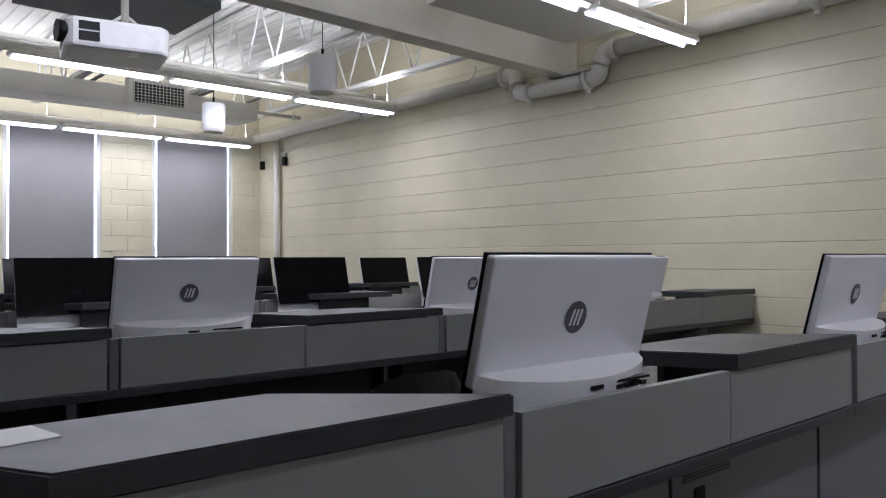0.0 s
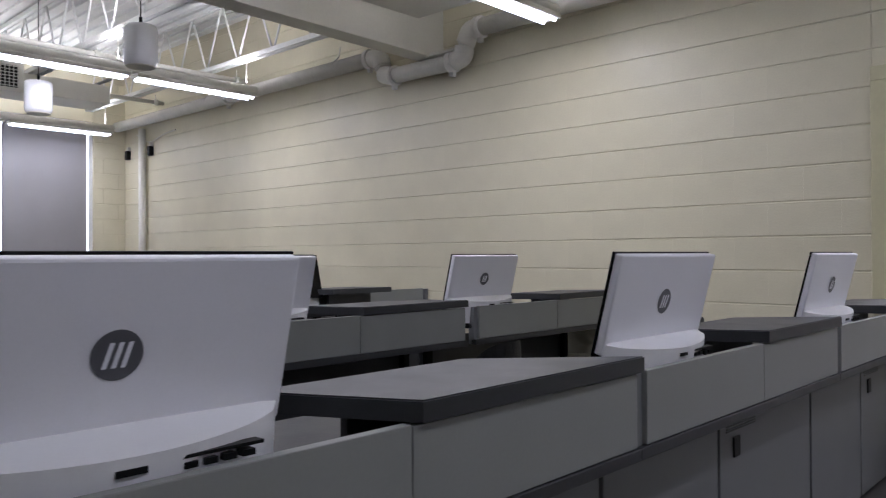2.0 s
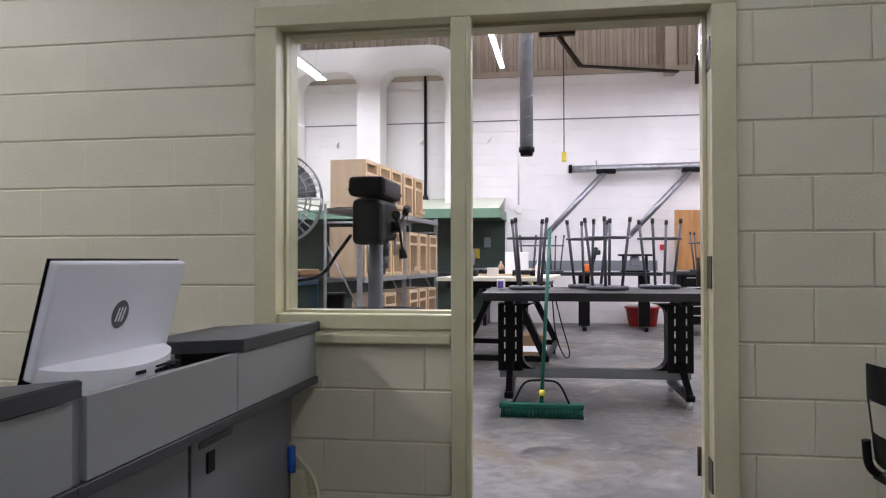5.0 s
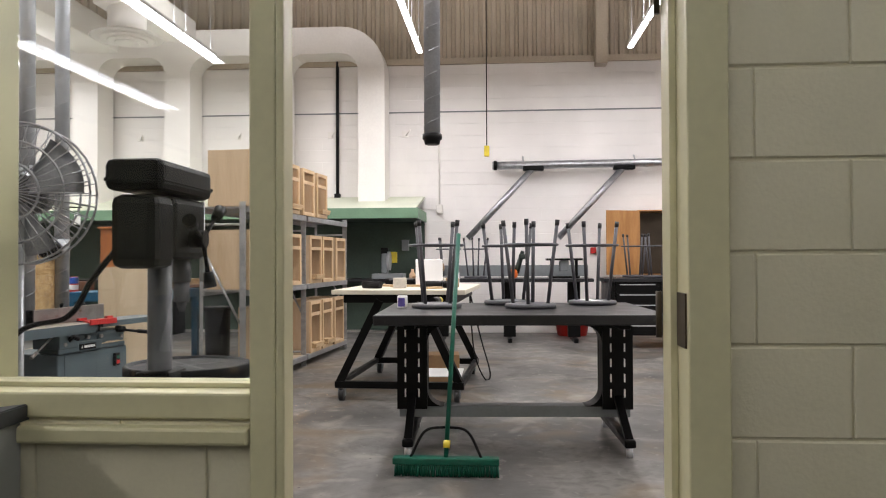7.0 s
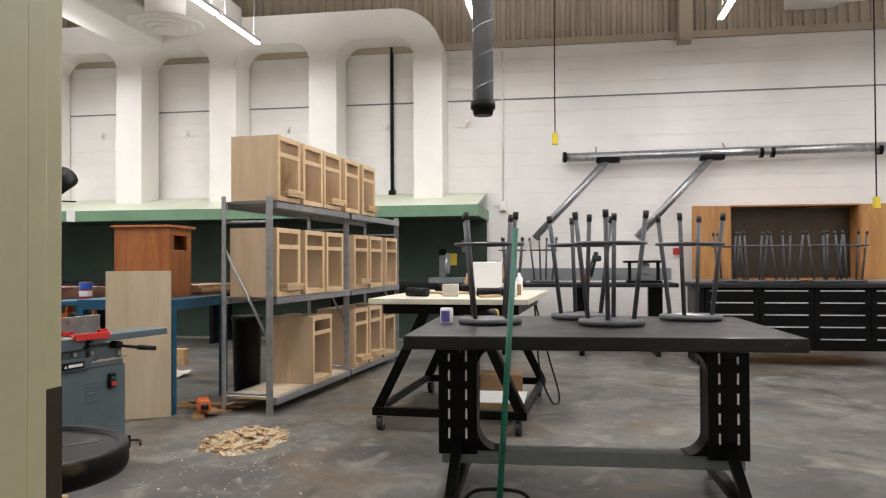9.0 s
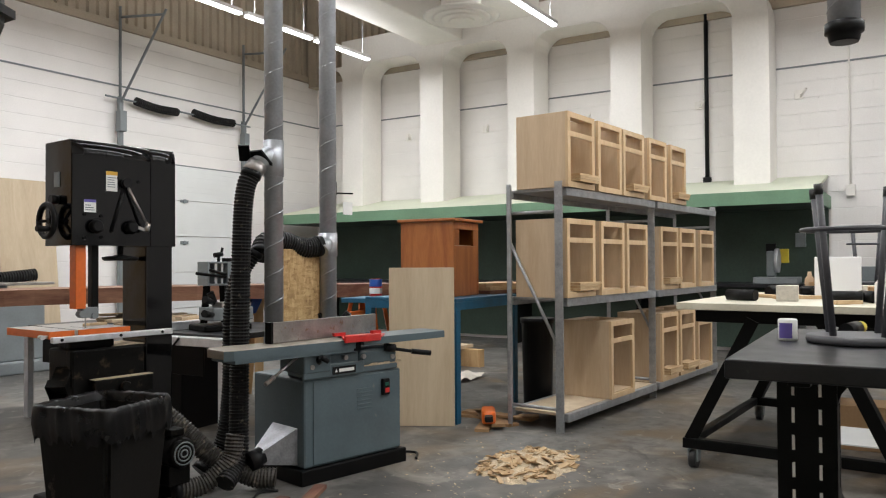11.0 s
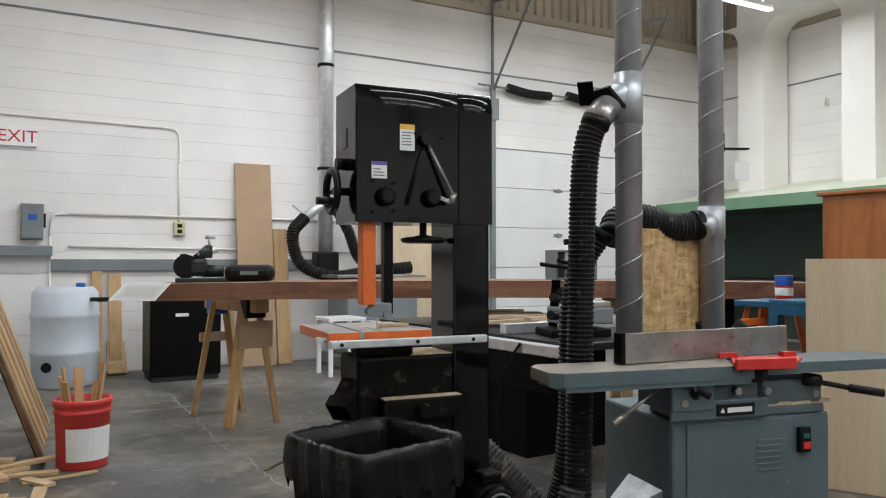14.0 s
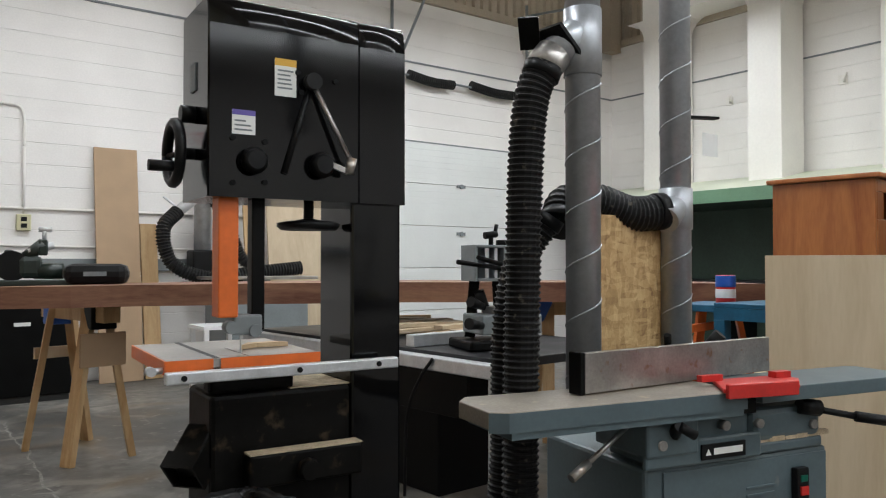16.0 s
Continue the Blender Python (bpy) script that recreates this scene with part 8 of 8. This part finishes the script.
box(bm, -0.168, -0.04, -0.066, 0.066, 1.195, 1.395, bevel=0.025)
part("motor", bm, BLACK_STEEL, dp)
bm = bm_new()
rod(bm, (0.15, 0, 1.22), (0.15, 0, 1.15), 0.028, seg=14)
rod(bm, (0.15, 0, 1.15), (0.15, 0, 1.09), 0.024, seg=14)
rod(bm, (0.15, 0, 1.09), (0.15, 0, 1.06), 0.016, 0.010, seg=12)
part("chuck", bm, STOOL, dp)
bm = bm_new()
rod(bm, (0.20, -0.045, 1.15), (0.20, -0.045, 1.40), 0.008, seg=10)
part("depth_rod", bm, ALU, dp)
bm = bm_new()
rod(bm, (0.09, -0.055, 1.28), (0.09, -0.10, 1.28), 0.026, seg=14)
for a in (40, 160, 280):
    t = radians(a)
    rod(bm, (0.09, -0.09, 1.28), (0.09 + 0.11 * math.cos(t), -0.10, 1.28 + 0.11 * math.sin(t)), 0.006, seg=8)
hub = part("feed_hub", bm, BLACK_STEEL, dp)
for a in (40, 160, 280):
    t = radians(a)
    bm = bm_new()
    rod(bm, (0.09 + 0.10 * math.cos(t), -0.10, 1.28 + 0.10 * math.sin(t)), (0.09 + 0.145 * math.cos(t), -0.104, 1.28 + 0.145 * math.sin(t)), 0.014, 0.02, seg=12)
    part("feed_knob", bm, BLACK, hub)
bm = bm_new()
box(bm, -0.055, 0.07, -0.055, 0.055, 0.80, 0.905, bevel=0.015)
rod(bm, (0.02, -0.055, 0.86), (0.07, -0.13, 0.84), 0.011, seg=8)
part("table_bracket", bm, SAW_DUSTY, dp)
part("table_arm", boxes((0.06, 0.24, -0.04, 0.04, 0.80, 0.846), bevel=0.01), SAW_DUSTY, dp)
bm = bm_new()
lathe(bm, [(0.15, 0.847), (0.185, 0.85), (0.19, 0.86), (0.19, 0.893), (0.186, 0.897), (0.176, 0.897), (0.172, 0.889)], seg=44, cx=0.20)
tbl = part("table", bm, SAW_DUSTY, dp, "round drill table with a raised rim")
bm = bm_new()
for a in (45, 135):
    box(bm, -0.14, 0.14, -0.007, 0.007, 0.8892, 0.8898, m=pose(0.20, 0, 0, 0, 0, a))
part("table_slot", bm, BLACK, tbl)
bm = bm_new()
sweep(bm, [(-0.10, 0.085, 1.24), (-0.12, 0.14, 1.16), (-0.06, 0.24, 1.06), (0.0, 0.45, 0.98), (0.02, 0.6, 0.6), (0.02, 0.62, 0.02)], 0.008, 6)
part("power_cord", bm, BLACK, dp)

fn = thing("pedestal_fan", "grey round shop fan in a wire cage on a pole", "fan", (6.15, 1.34, 0), -78)
bm = bm_new()
lathe(bm, [(0.20, 0.0), (0.20, 0.02), (0.05, 0.05), (0.02, 0.06)], seg=26)
part("base", bm, BLACK_STEEL, fn)
bm = bm_new()
rod(bm, (0, 0, 0.05), (0, 0, 1.36), 0.016, seg=12)
part("pole", bm, GALV, fn)
bm = bm_new()
rod(bm, (0, 0.02, 1.43), (0, 0.16, 1.43), 0.065, 0.055, seg=18)
part("motor", bm, STOOL, fn)
cg = bm_new()
for r, y in ((0.225, -0.03), (0.225, 0.04), (0.16, -0.075), (0.16, 0.085), (0.09, -0.085), (0.09, 0.10)):
    sweep(cg, [(r * math.cos(2 * math.pi * i / 32), y, 1.43 + r * math.sin(2 * math.pi * i / 32)) for i in range(33)], 0.004, 5, smooth=False)
for i in range(36):
    t = 2 * math.pi * i / 36
    for s in (-1, 1):
        rod(cg, (0.225 * math.cos(t), 0.005 + s * 0.035, 1.43 + 0.225 * math.sin(t)), (0.03 * math.cos(t), 0.005 + s * 0.09, 1.43 + 0.03 * math.sin(t)), 0.002, seg=4)
part("cage", cg, GALV, fn)
for k in range(3):
    bm = bm_new()
    t0 = 2 * math.pi * k / 3
    grid = []
    for i in range(6):
        r = 0.03 + 0.17 * i / 5
        grid.append([bm.verts.new((r * math.cos(t0 + a), 0.03 * math.sin(a * 2.2) - 0.01, 1.43 + r * math.sin(t0 + a))) for a in [j * 0.22 for j in range(6)]])
    for i in range(5):
        for j in range(5):
            bm.faces.new((grid[i][j], grid[i + 1][j], grid[i + 1][j + 1], grid[i][j + 1])).smooth = True
    bmesh.ops.solidify(bm, geom=bm.faces[:], thickness=0.004)
    part("blade", bm, GALV, fn)

# ---- crack and sticks on the concrete ----
bm = bm_new()
rnd = random.Random(77)
route = smooth_path([(8.03, 7.73, 0), (8.01, 7.26, 0), (8.01, 6.55, 0), (7.96, 5.83, 0), (8.02, 5.35, 0), (8.03, 4.87, 0), (8.10, 4.4, 0)], 9)
prev = None
for p in route:
    p = p + Vector((rnd.uniform(-0.018, 0.018), 0, 0))
    w = rnd.uniform(0.003, 0.009)
    pair = [bm.verts.new((p.x - w, p.y, 0.0012)), bm.verts.new((p.x + w, p.y, 0.0012))]
    if prev:
        bm.faces.new((prev[0], prev[1], pair[1], pair[0]))
    prev = pair
tagged(solid("floor_crack", bm, CRACK, "pale filled crack wandering over the concrete", "crack"), kind="structure")
for (x0, y0), (x1, y1), m_ in (((8.04, 4.97), (8.33, 5.25), WALNUT), ((7.77, 4.36), (8.0, 4.29), WALNUT), ((6.88, 5.33), (7.24, 5.40), PINE_X), ((8.42, 2.55), (8.60, 2.42), PINE_X)):
    bm = bm_new()
    beam(bm, (x0, y0, 0.006), (x1, y1, 0.006), 0.012 if m_ is WALNUT else 0.045, 0.009)
    solid("wood_stick", bm, m_, "thin wood stick lying on the concrete", "offcut", group="floor sticks")
bm = bm_new()
for i in range(420):
    t, r = rnd.uniform(0, 6.28), 0.3 + abs(rnd.gauss(0, 0.45))
    x, y, q, a = 9.72 + 1.3 * r * math.cos(t), 1.97 + 0.9 * r * math.sin(t), rnd.uniform(0.003, 0.012), rnd.uniform(0, 3.1)
    c, sn = math.cos(a) * q, math.sin(a) * q
    bm.faces.new([bm.verts.new((x + u * c - v * sn * 0.5, y + u * sn + v * c * 0.5, 0.002 + 0.001 * (u + v))) for u, v in ((-1, -1), (1, -1), (1, 1), (-1, 1))])
tagged(solid("scattered_chips", bm, SAWDUST, "thin scatter of shavings round the sawdust heap", "wood chips"), kind="stuff")

# ---- blocks of the classroom wall nearest the door ----
shared = {}
for u, z, w, h in near_list:
    hj = head_joint(u)
    key = (round(w, 3), round(h, 3), hj)
    if key not in shared:
        bm = bm_new()
        block_face(bm, Matrix.Identity(4), w - hj, h - JOINT, bx=0.002 if hj > 0.001 else 0.0001)
        shared[key] = mesh_of("block", bm, CREAM)
    ob = new("block", shared[key])
    ob.parent = wall_door
    ob.matrix_basis = Matrix(((0, 0, -1, WX), (-1, 0, 0, u + w - hj), (0, 1, 0, z), (0, 0, 0, 1)))
